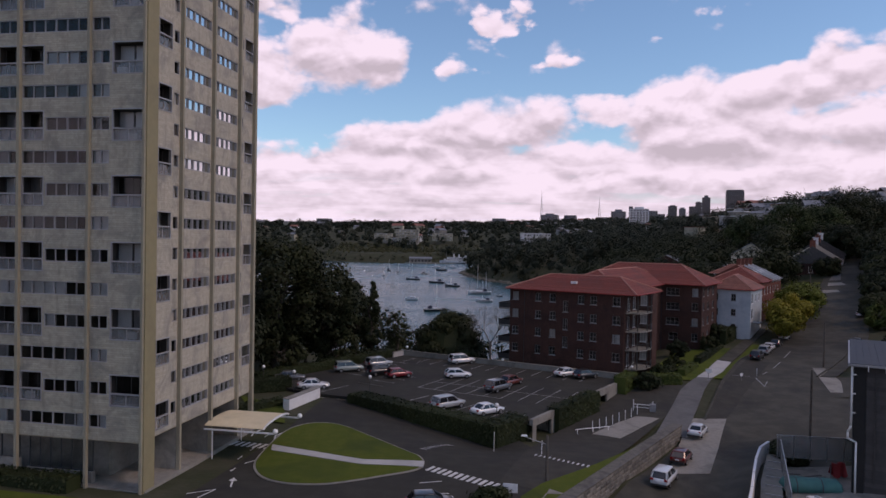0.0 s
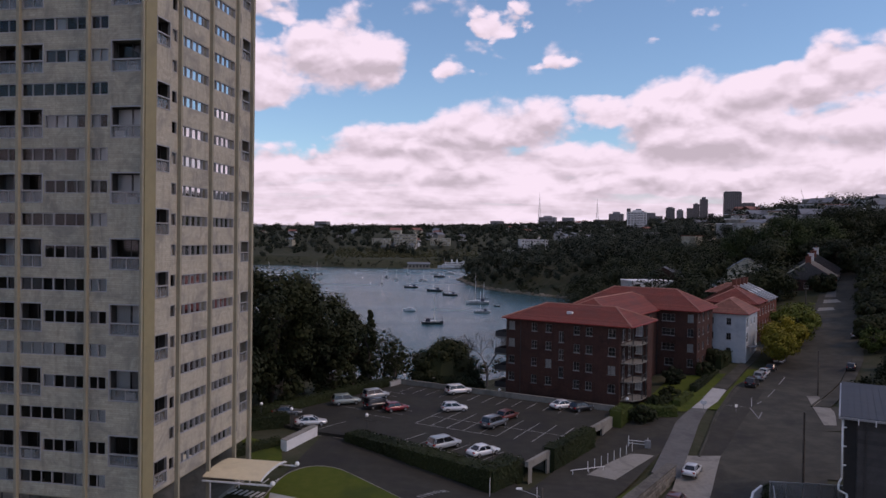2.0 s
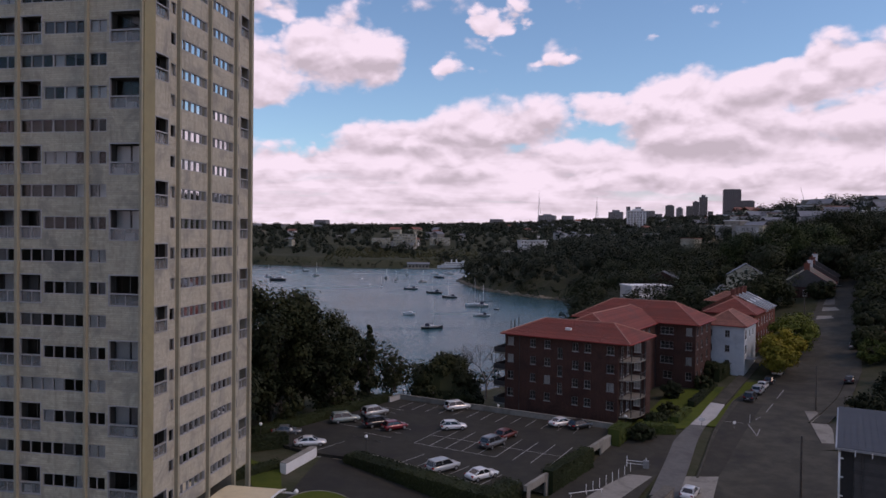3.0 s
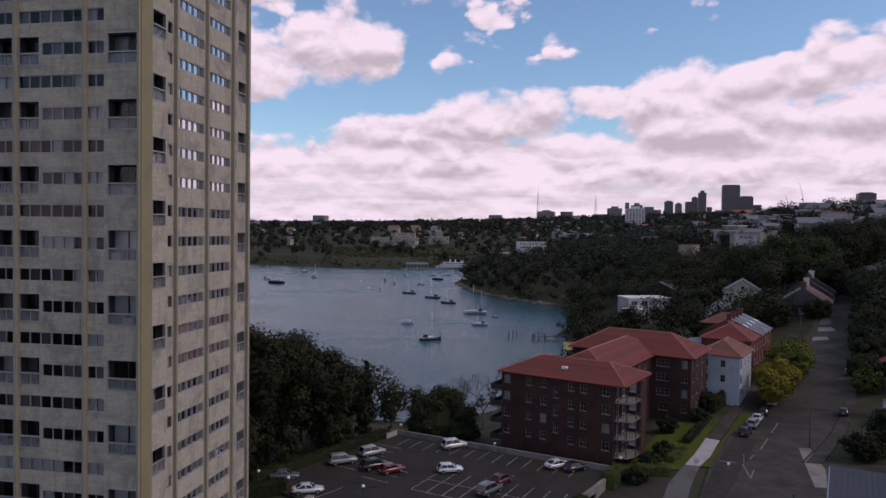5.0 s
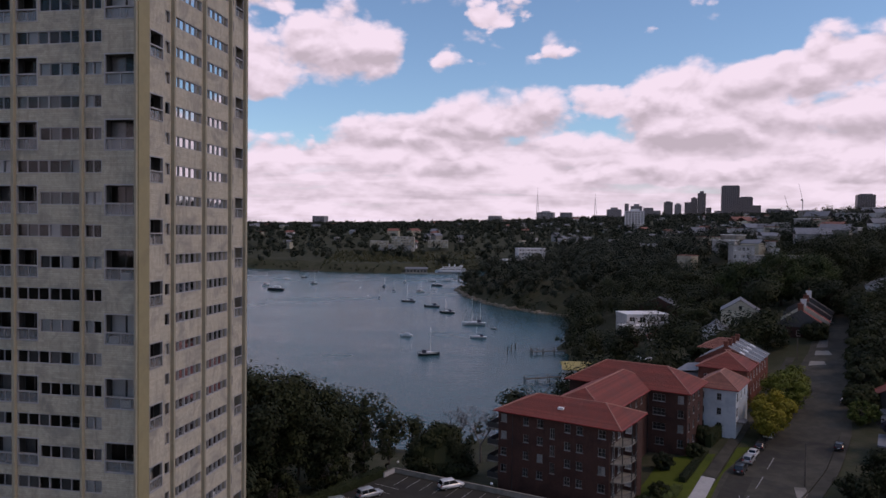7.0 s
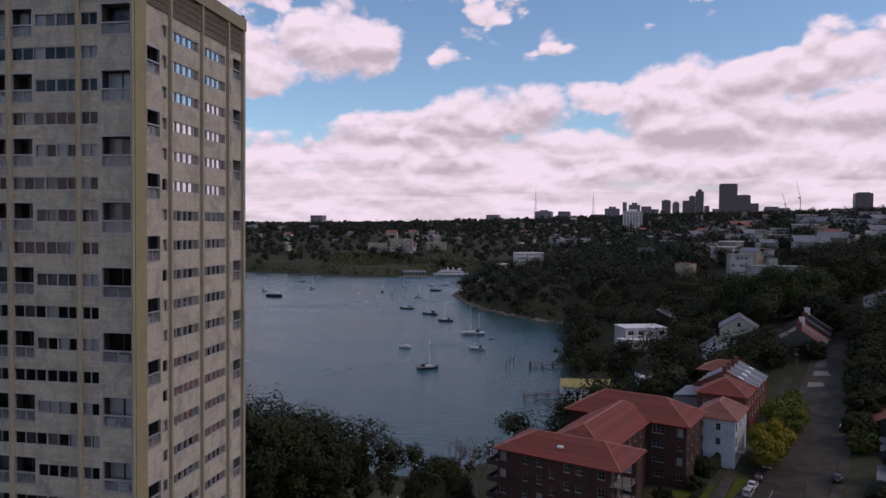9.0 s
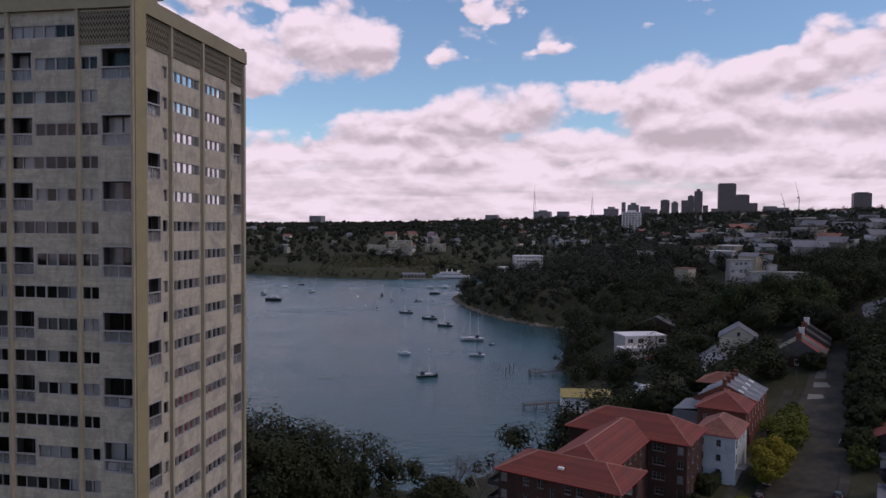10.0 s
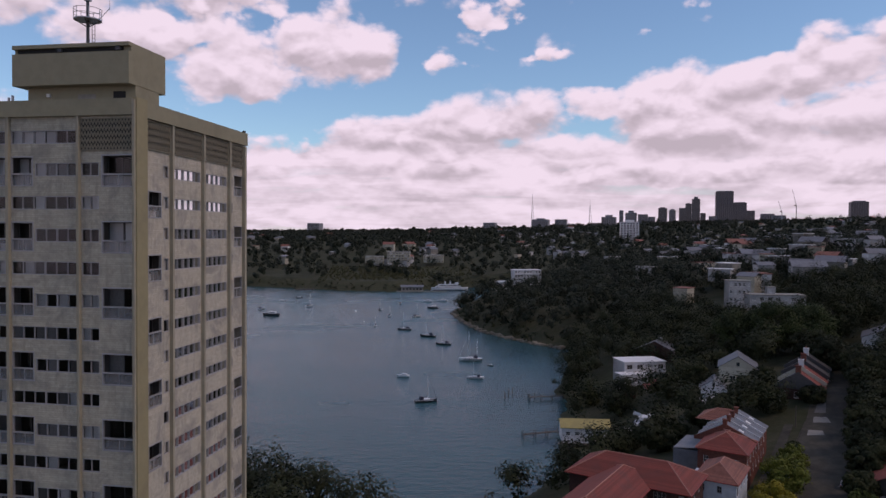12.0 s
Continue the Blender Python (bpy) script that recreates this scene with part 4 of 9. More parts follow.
def build_tower():
    tower = thing("apartment_tower", TOWER, "tall pale stone apartment tower with ochre pilasters and strip windows", "apartment tower")
    front_holes, side_holes, fits = [], [], []
    rows = [9.8 + PAIR * k for k in range(12)]
    both = lambda a, b: [(-b, -a), (-(FRONT_W - a), -(FRONT_W - b))]
    for k, zt in enumerate(rows):
        for a, b in both(-0.15, 2.85):
            front_holes.append((a, b, zt - 2.58, zt + 0.2))
            fits.append(("f", "log", front_holes[-1], 0))
        for a, b in both(9.42, 11.62):
            front_holes.append((a, b, zt - 2.5, zt + 0.12))
            fits.append(("f", "log", front_holes[-1], 0))
        for a, b, n in [(*p, 2) for p in both(3.1, 4.80)] + [(*p, 4) for p in both(5.08, 9.30)]:
            front_holes.append((a, b, zt - 1.64, zt - 0.48))
            fits.append(("f", "win", front_holes[-1], n))
    for k in range(13):
        zb = 5.2 + PAIR * k
        for a, b, n in [(*p, 2) for p in both(3.1, 4.80)] + [(*p, 6) for p in both(5.08, 11.62)]:
            if k == 12 and n == 2:
                continue
            h = (a, b, zb + 0.08, zb + 1.24)
            front_holes.append(h)
            fits.append(("f", "win", h, n))
    for k in range(12):
        h = (2.35, 4.5, 7.06 + PAIR * k - 2.45, 7.06 + PAIR * k)
        side_holes.append(h)
        fits.append(("s", "log", h, 0))
        h = (19.0, 21.0, 9.8 + PAIR * k - 2.4, 9.8 + PAIR * k)
        side_holes.append(h)
        fits.append(("s", "log", h, 0))
    for j in range(24):
        zb = 5.5 + STOREY * j
        for a, b, n in ((4.85, 5.7, 1), (6.35, 11.6, 5), (12.3, 17.3, 5), (18.15, 18.7, 1)):
            h = (a, b, zb, zb + (1.05 if n > 1 else 1.15))
            side_holes.append(h)
            fits.append(("s", "win", h, n))
    front = wall_with_holes(-FRONT_W - 0.3, 0.2, SOFFIT, 76.2, front_holes, lambda a, z, d: (a, d, z), 0.28, 1)
    side = wall_with_holes(0, SIDE_D, SOFFIT, 76.2, side_holes, lambda a, z, d: (-d, a, z), 0.28, 1)
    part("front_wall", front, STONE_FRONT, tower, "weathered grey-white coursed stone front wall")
    # lighter stone colour carries part of the light on this side
    part("side_wall", side, STONE_SIDE, tower, "cream coursed stone side wall with its stronger light put in the colour")
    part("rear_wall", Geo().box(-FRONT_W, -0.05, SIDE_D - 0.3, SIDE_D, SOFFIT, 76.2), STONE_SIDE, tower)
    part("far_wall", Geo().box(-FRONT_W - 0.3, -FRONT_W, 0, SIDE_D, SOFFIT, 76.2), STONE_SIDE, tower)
    # rooms behind the openings, their dimness put into the wall colour
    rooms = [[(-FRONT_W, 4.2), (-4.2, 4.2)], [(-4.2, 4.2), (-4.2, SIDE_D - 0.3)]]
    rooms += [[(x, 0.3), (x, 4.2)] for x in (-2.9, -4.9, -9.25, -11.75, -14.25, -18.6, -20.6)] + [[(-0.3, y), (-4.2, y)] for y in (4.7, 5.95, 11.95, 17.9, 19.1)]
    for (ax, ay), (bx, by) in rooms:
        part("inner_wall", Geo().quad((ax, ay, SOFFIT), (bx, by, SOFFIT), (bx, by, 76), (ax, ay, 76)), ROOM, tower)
    for j in range(26):
        z = SOFFIT + 0.02 + STOREY * j
        part("floor_slab", Geo().box(-FRONT_W + 0.02, -0.29, 0.29, SIDE_D - 0.32, z, z + 0.2), CONCRETE, tower)
    # windows and balconies in their openings
    for face, what, (a, b, z0, z1), n in fits:
        w, h = b - a, z1 - z0
        m = pose(a, 0.12, z0) if face == "f" else pose(-0.12, a, z0, 0, 0, 90)
        white = 0.20 if face == "f" else 0.34
        if z0 > 60:
            white += 0.15
        if what == "win":
            strip_window(tower, m, w, h, n, dressing(n, white))
        else:
            d = rng.random()
            loggia(tower, m, w, h, "ww" if d < white * 0.8 else ("wc" if d < 0.3 else ("c-" if d < 0.5 else "--")), int(rng.random() < 0.22) * rng.integers(1, 3))
    # pilasters and corner columns
    for x, w in ((-4.94, 0.12), (-11.78, 0.14), (-18.6, 0.12), (-FRONT_W + 0.12, 0.14)):
        part("pilaster", Geo().box(x - w, x + w, -0.32, 0.0, -1.0, 76.0), OCHRE_PALE, tower)
    for y in (6.0, 11.9, 17.6):
        part("pilaster", Geo().box(0.0, 0.36, y - 0.15, y + 0.15, -1.2, 76.0), OCHRE_PALE, tower)
    part("pilaster", Geo().box(-0.1, 0.36, SIDE_D - 0.45, SIDE_D + 0.02, -1.2, 75.9), OCHRE_PALE, tower)
    part("corner_column", Geo().box(0.2, 0.54, -0.12, 1.5, -1.0, 77.5), OCHRE, tower, "broad ochre rendered corner column")
    part("corner_fin", Geo().box(0.22, 0.44, -0.34, -0.123, -1.0, 77.3), OCHRE_PALE, tower)
    part("corner_return", Geo().box(0.003, 0.197, 0.95, 1.5, SOFFIT, 76.2), STONE_SIDE, tower)
    # parapet, roof, lattice screens
    for p in ((-FRONT_W - 0.1, 0.197, -0.36, 0.1, 76.0, ROOF_Z), (0.02, 0.40, 1.56, SIDE_D + 0.2, 76.0, ROOF_Z), (-FRONT_W, 0.0, SIDE_D - 0.2, SIDE_D + 0.15, 76.2, ROOF_Z), (-FRONT_W - 0.3, -FRONT_W, 0.1, SIDE_D, 76.2, ROOF_Z)):
        part("parapet", Geo().box(*p), ROOF_OLIVE, tower, "olive rendered parapet band")
    part("roof_slab", Geo().box(-FRONT_W, -0.0, 0.12, SIDE_D - 0.22, 76.2, 76.6), CONCRETE, tower, "grey concrete roof slab")

    def screen(name, w, h, m):
        # added near-black sheet: the shade behind the lattice is its colour
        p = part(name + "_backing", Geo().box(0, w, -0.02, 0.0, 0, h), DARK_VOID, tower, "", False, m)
        geo = Geo()
        nx, nz = int(w / 0.30), int(h / 0.50)
        sx, sz = w / nx, h / nz
        t = 0.045
        for i in range(nx):
            for j in range(nz):
                x, z = i * sx, j * sz
                for (ax, az), (bx, bz) in (((x, z), (x + sx / 2, z + sz)), ((x + sx / 2, z + sz), (x + sx, z))):
                    geo.quad((ax - t, -0.10, az), (ax + t, -0.10, az), (bx + t, -0.10, bz), (bx - t, -0.10, bz))
                    geo.quad((ax + t, -0.10, az), (ax + t, -0.02, az), (bx + t, -0.02, bz), (bx + t, -0.10, bz))
        for z in (0, h):
            geo.box(0, w, -0.12, -0.02, z - 0.04, z + 0.04)
        part(name, geo, LATTICE, tower, "open lattice of ochre concrete blocks", False, m)
    screen("lattice_screen", 4.9, 2.65, pose(-4.80, -0.03, 73.1))
    screen("lattice_screen", 4.55, 2.65, pose(-FRONT_W + 0.2, -0.03, 73.1))
    for y0, y1 in ((1.6, 5.9), (6.2, 11.85), (12.15, 17.6), (17.9, 21.0)):
        screen("lattice_screen", y1 - y0, 2.45, pose(0.03, y0, 73.4, 0, 0, 90))
    # undercroft: soffit, inner walls, glazed lobby, paving
    part("soffit", Geo().box(-FRONT_W, -0.05, 0.1, SIDE_D - 0.1, SOFFIT - 0.12, SOFFIT), OCHRE_PALE, tower)
    part("lobby_wall", Geo().box(-FRONT_W, -4.9, 3.0, 3.2, 0, SOFFIT - 0.12).box(-5.0, -4.8, 3.2, 16.0, 0, SOFFIT - 0.12).box(-2.6, -2.3, 4.5, 5.6, 0, SOFFIT - 0.12).box(-4.8, -0.3, 18.0, 18.2, 0, SOFFIT - 0.12), CONCRETE, tower, "bare concrete walls of the undercroft")
    lobby = Geo().bars([(-11.43 + i * 1.05, -11.37 + i * 1.05) for i in range(7)], [(1.1, 1.2), (3.9, 4.1)], 1.0, 1.08)
    ob = part("lobby_window", lobby, FRAME_DARK, tower, "dark framed ground floor window wall")
    part("pane", Geo().quad((-11.5, 1.04, 1.2), (-5.1, 1.04, 1.2), (-5.1, 1.04, 3.9), (-11.5, 1.04, 3.9)), GLASS, ob)
    part("plinth", Geo().box(-11.6, -5.06, 0.8, 1.3, 0.10, 1.1).box(-FRONT_W, -12.0, 0.3, 0.8, 0, 2.0), CONCRETE, tower)
    part("lobby_window", Geo().bars([(-FRONT_W, -FRONT_W + 0.1), (-13.9, -13.8), (-12.6, -12.5), (-12.1, -12.0)], [(2.0, 2.1), (4.0, 4.12)], 0.5, 0.6), FRAME_DARK, tower)
    part("paving", Geo().box(-11.6, 0.6, 0.0, SIDE_D, -1.2, 0.10), CONCRETE, tower, "pale paved floor of the undercroft")
    for y in (6.05, 12.0, 17.75):
        part("pier", Geo().box(-3.2, -0.05, y - 0.2, y + 0.2, 0.12, SOFFIT - 0.12), CONCRETE, tower)
    # plant room on the roof
    part("plant_room_base", Geo().box(-13.2, -2.22, 4.0, 7.8, 76.6, 79.45), ROOF_OLIVE, tower, "recessed olive base of the plant room")
    box = Geo().box(-13.95, -2.18, 2.9, 8.85, 79.4, 82.3).box(-13.95, -2.18, 3.3, 8.85, 82.3, 82.75).box(-13.95, -2.18, 2.9, 8.85, 82.75, 83.1)
    part("plant_room", box, ROOF_OLIVE, tower, "overhanging olive plant room box with a dark slot")
    # near-black strip paints the shade at the back of the slot
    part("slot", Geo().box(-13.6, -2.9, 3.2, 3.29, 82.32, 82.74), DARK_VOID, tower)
    for x in (-3.2, -9.0):
        part("floodlight", Geo().box(x - 0.2, x + 0.2, 2.75, 3.2, 82.35, 82.65), DARK_STEEL, tower)
    part("wall_panel", Geo().box(-8.0, -6.2, 3.95, 3.99, 77.6, 78.7), CONCRETE, tower).parent = tower
    # near-black panel: the doorway's inner shade is put into its colour
    part("door", Geo().box(-4.4, -3.2, 3.94, 3.99, 76.7, 78.9), DARK_VOID, tower, "dark plant room doorway")
    part("wall_lamp", Geo().box(-11.1, -10.8, 3.75, 3.99, 78.5, 78.8), WHITE_PAINT, tower)
    rail = Geo()
    for x in np.arange(-22.5, -14.5, 1.1):
        rail.tube((x, 4.5, 76.6), (x, 4.5, 78.1), 0.03, 0.03, 6)
    rail.tube((-22.5, 4.5, 78.1), (-14.7, 4.5, 78.1), 0.03, 0.03, 6).tube((-14.9, 3.6, 76.6), (-14.9, 3.6, 78.5), 0.12, 0.12, 8).tube((-14.5, 3.6, 76.6), (-14.5, 3.6, 78.7), 0.12, 0.12, 8)
    part("roof_rail", rail, STEEL, tower, "thin steel roof rail and vent pipes")
    part("corner_lamp", Geo().box(0.1, 0.35, 20.9, 21.3, ROOF_Z, ROOF_Z + 0.25), DARK_STEEL, tower)
    mast = Geo().tube((0, 0, 0), (0, 0, 6.5), 0.16, 0.13, 10)
    mast.tube((0.45, 0, 0), (0.45, 0, 3.0), 0.03, 0.03, 6).tube((0.75, 0, 0), (0.75, 0, 3.0), 0.03, 0.03, 6)
    for i in range(8):
        mast.tube((0.45, 0, 0.3 + i * 0.35), (0.75, 0, 0.3 + i * 0.35), 0.02, 0.02, 5)
    for i in range(4):
        a = math.pi / 2 * i + 0.4
        mast.tube((0, 0, 2.4), (1.1 * math.cos(a), 1.1 * math.sin(a), 3.05), 0.05, 0.05, 6)
    ob = thing("radio_mast", TOWER @ pose(-8.6, 6.2, 83.1), "steel radio mast with a ringed platform on the plant room", "mast")
    part("pole", mast, DARK_STEEL, ob)
    deck = Geo()
    ring = [(1.25 * math.cos(2 * math.pi * i / 14), 1.25 * math.sin(2 * math.pi * i / 14)) for i in range(14)]
    deck.prism(ring, 3.05, 3.15)
    for z in (3.6, 4.1):
        for p, q in zip(ring, ring[1:] + ring[:1]):
            deck.tube((*p, z), (*q, z), 0.028, 0.028, 5, False)
    for p in ring[::2]:
        deck.tube((*p, 3.1), (*p, 4.12), 0.03, 0.03, 5)
    part("platform", deck, STEEL, ob, "round railed steel platform")
    part("antenna", Geo().box(-0.25, 0.25, -0.25, 0.25, 4.9, 5.4).tube((1.2, 0, 3.1), (2.3, 0, 4.1), 0.03, 0.03, 5).tube((2.3, 0, 3.9), (2.3, 0, 6.6), 0.02, 0.02, 5).tube((0.1, 0, 5.3), (0.1, 0, 6.9), 0.1, 0.1, 8), STEEL, ob)
    # entrance canopy on two beams with globes
    can = thing("entrance_canopy", TOWER @ pose(0.4, 10.9, 0), "cream vaulted entrance canopy on white beams with globe lamps", "canopy")
    arc = [(math.cos(math.pi * i / 12), math.sin(math.pi * i / 12)) for i in range(13)]
    vault = Geo()
    outer = [(3.1 + 3.1 * c, 2.95 + 0.42 * s) for c, s in arc]
    inner = [(3.1 + 2.98 * c, 2.95 + 0.32 * s) for c, s in arc]
    ringed = outer + inner[::-1]
    vault.loft([[(x, y, z) for y, z in ringed] for x in np.linspace(-0.3, 6.0, 10)])
    part("vault", vault, CREAM_SHEET, can, "curved cream roof sheeting", False)
    part("fascia", Geo().loft([[(x, y, z) for y, z in [(3.1 + 3.2 * c, 2.95 + 0.52 * s) for c, s in arc] + inner[::-1]] for x in (6.0, 6.12)]), WHITE_PAINT, can)
    for y in (-0.1, 6.3):
        part("beam", Geo().box(-0.3, 7.2, y - 0.07, y + 0.07, 2.55, 2.7), WHITE_PAINT, can)
        part("globe", Geo().ball((7.3, y, 2.85), 0.26, 8, 12), GLOBE, can, "white opal globe", True)
        for x in (0.6,):
            part("post", Geo().tube((x, y, -1.2), (x, y, 2.55), 0.06, 0.06, 8), WHITE_PAINT, can)
    return tower


build_tower()

# ------------------------------------------------------------------ parking deck and its surroundings
DECK_Z = 0.5
DECK = [(-7.2, 95.6), (9.4, 81.4), (13.4, 85.2), (32.2, 111.0), (-3.4, 131.6), (-23, 105), (-14.5, 98.5)]
structure("parking_deck", Geo().prism(DECK, 0.02, DECK_Z), ASPHALT_DARK, "dark asphalt parking deck raised above the lane", "parking deck")


def on_edge(a, b, t, off=0.0):
    """A point at t of the way from a to b, off metres to the right of that way."""
    d = Vector((b[0] - a[0], b[1] - a[1])).normalized()
    return (a[0] + (b[0] - a[0]) * t + d.y * off, a[1] + (b[1] - a[1]) * t - d.x * off)


def low_wall(name, a, b, z0, z1, thick, mat, label, category):
    p = [on_edge(a, b, 0, -thick / 2), on_edge(a, b, 0, thick / 2), on_edge(a, b, 1, thick / 2), on_edge(a, b, 1, -thick / 2)]
    geo = Geo().prism(p, z0, z1)
    cap = [on_edge(a, b, 0, -thick / 2 - 0.05), on_edge(a, b, 0, thick / 2 + 0.05), on_edge(a, b, 1, thick / 2 + 0.05), on_edge(a, b, 1, -thick / 2 - 0.05)]
    ob = tagged(part(name, geo, mat), label, category, "", "structure")
    part("coping", Geo().prism(cap, z1, z1 + 0.08), CONCRETE, ob)
    return ob


low_wall("wall_deck_back", (-3.0, 131.2), (31.9, 110.9), DECK_Z, DECK_Z + 0.85, 0.25, CONCRETE, "low grey concrete wall behind the parking bays", "wall")
low_wall("wall_deck_side", (-5.0, 128.6), (-3.2, 131.2), DECK_Z, DECK_Z + 0.9, 0.25, CONCRETE_PALE, "pale concrete wall end at the deck corner", "wall")
# the deck's edge beam and the openings under it
structure("deck_beam", Geo().prism([(13.5, 85.0), (13.9, 84.8), (32.6, 110.7), (32.2, 111.1)], 0.0, DECK_Z + 0.18), CONCRETE, "pale concrete edge beam of the parking deck", "beam")
# wall under the deck towards the lane, open in two bays
def deck_wall():
    a, b = (13.9, 84.9), (32.6, 110.7)
    ln = math.dist(a, b)
    geo = wall_with_holes(0, ln, -2.6, 0.0, [(1.0, 5.2, -2.55, -0.25), (19.6, 23.4, -2.55, -0.25)], lambda p, z, q: (p, q, z), 0.3, 1)
    ob = tagged(part("wall_deck_lane", geo, CONCRETE, None, "", False, pose(a[0], a[1], 0, 0, 0, math.degrees(math.atan2(b[1] - a[1], b[0] - a[0])))), "stained concrete wall under the deck with two garage openings", "wall", "", "structure")
    part("garage_back", Geo().box(0.5, ln, 6.0, 6.2, -2.6, 0.0), CONCRETE, ob)
    part("garage_side", Geo().box(6.0, 6.2, 0.3, 6.0, -2.6, 0.0), CONCRETE, ob)


deck_wall()
low_wall("wall_deck_front", (-7.0, 95.6), (9.6, 81.6), -2.4, 0.0, 0.25, CONCRETE, "concrete wall under the front of the deck", "wall")
low_wall("wall_deck_tower", (-14.6, 98.6), (-7.3, 95.7), -2.4, 0.0, 0.25, CONCRETE, "concrete wall under the deck entry", "wall")
structure("deck_kerb", Geo().prism([(-5.9, 97.1), (10.9, 82.9), (11.1, 83.2), (-5.7, 97.4)], DECK_Z - 0.2, DECK_Z + 0.14), CONCRETE, "low concrete kerb at the front of the bays", "kerb")


def bay_lines():
    ex, ey = Vector((0.866, -0.5)), Vector((0.5, 0.866))

    def line(a, b, width=0.11, mat=PAINT_FAINT):
        d = (b - a).normalized()
        n = Vector((d.y, -d.x)) * width / 2
        geo = Geo().prism([tuple(a - n), tuple(a + n), tuple(b + n), tuple(b - n)][::-1], DECK_Z + 0.001, DECK_Z + 0.008)
        tagged(part("bay_line", geo, mat), "worn white parking bay line on the deck", "bay line", "bay lines", "structure")
    o = Vector((-2.6, 130.6))
    for i in range(1, 14):                       # row along the back wall
        line(o + ex * 2.65 * i - ey * 0.6, o + ex * 2.65 * i - ey * 5.4)
    o = Vector((2.4, 107.4))                      # middle double row
    line(o, o + ex * 21.5)
    for i in range(9):
        line(o + ex * 2.6 * i - ey * 4.9, o + ex * 2.6 * i + ey * 4.9)
    line(o - ey * 4.9, o - ey * 4.9 + ex * 13.0)
    a, b = Vector((-5.6, 97.5)), Vector((11.2, 83.3))
    d = (b - a).normalized()
    n = Vector((-d.y, d.x))
    for i in range(2, 9):                        # row behind the front hedge
        line(a + d * 2.6 * i, a + d * 2.6 * i + n * 4.8)
    a = Vector((-12.4, 116.8))                    # short row by the back hedge
    e = Vector((0.53, 0.848))
    for i in range(-1, 5):
        line(a + e * 2.6 * i + Vector((0.848, -0.53)) * 0.5, a + e * 2.6 * i + Vector((0.848, -0.53)) * 5.6)
    a = Vector((-9.2, 106.2))
    line(a, a + Vector((0.848, -0.53)) * 5 + e * 0)
    for i in range(4):
        line(a + e * 2.7 * i, a + e * 2.7 * i + Vector((0.848, -0.53)) * 5)
    line(Vector((-13.6, 99.6)), Vector((-10.2, 103.8)))


bay_lines()

# ------------------------------------------------------------------ leaves


def leaf_mesh(name, centres, sizes, normals, mat, seed=0, ruffle=0.28):
    """One mesh of loose leaf quads, each a little bent and turned at random."""
    r = np.random.default_rng(seed)
    c, s = np.asarray(centres, np.float64), np.asarray(sizes, np.float64)
    n = len(c)
    nn = np.asarray(normals, np.float64) + r.normal(0, ruffle, (n, 3))
    nn /= np.linalg.norm(nn, axis=1, keepdims=True) + 1e-9
    a = np.cross(nn, r.normal(0, 1, (n, 3)))
    a /= np.linalg.norm(a, axis=1, keepdims=True) + 1e-9
    b = np.cross(nn, a)
    s = s[:, None]
    v = np.empty((n, 4, 3))
    v[:, 0], v[:, 1] = c - a * s, c - b * s * 0.62 + nn * s * 0.10
    v[:, 2], v[:, 3] = c + a * s, c + b * s * 0.62 + nn * s * 0.10
    me = bpy.data.meshes.new(name)
    me.vertices.add(4 * n)
    me.vertices.foreach_set("co", v.ravel())
    me.loops.add(4 * n)
    me.loops.foreach_set("vertex_index", np.arange(4 * n))
    me.polygons.add(n)
    me.polygons.foreach_set("loop_start", np.arange(0, 4 * n, 4))
    me.update(calc_edges=True)
    me.materials.append(mat)
    return me


def clump_points(r, clumps, per, spread):
    """Leaf places and outward ways in clumps: clumps is rows of x, y, z, radius."""
    c = np.repeat(np.asarray(clumps, float), per, axis=0)
    d = r.normal(0, 1, (len(c), 3))
    d /= np.linalg.norm(d, axis=1, keepdims=True)
    rad = c[:, 3:] * (r.random((len(c), 1)) ** 0.35) * (1 + r.normal(0, spread, (len(c), 1)))
    p = c[:, :3] + d * rad * np.array([1, 1, 0.8])
    return p, d + np.array([0, 0, 0.35])


def limb(geo, a, b, r0, r1, r, bends=3):
    pts = [Vector(a).lerp(Vector(b), i / bends) for i in range(bends + 1)]
    for p in pts[1:-1]:
        p += Vector(r.normal(0, 1, 3)) * (Vector(b) - Vector(a)).length * 0.05
    for i in range(bends):
        geo.tube(pts[i], pts[i + 1], r0 + (r1 - r0) * i / bends, r0 + (r1 - r0) * (i + 1) / bends, 7, i in (0, bends - 1))


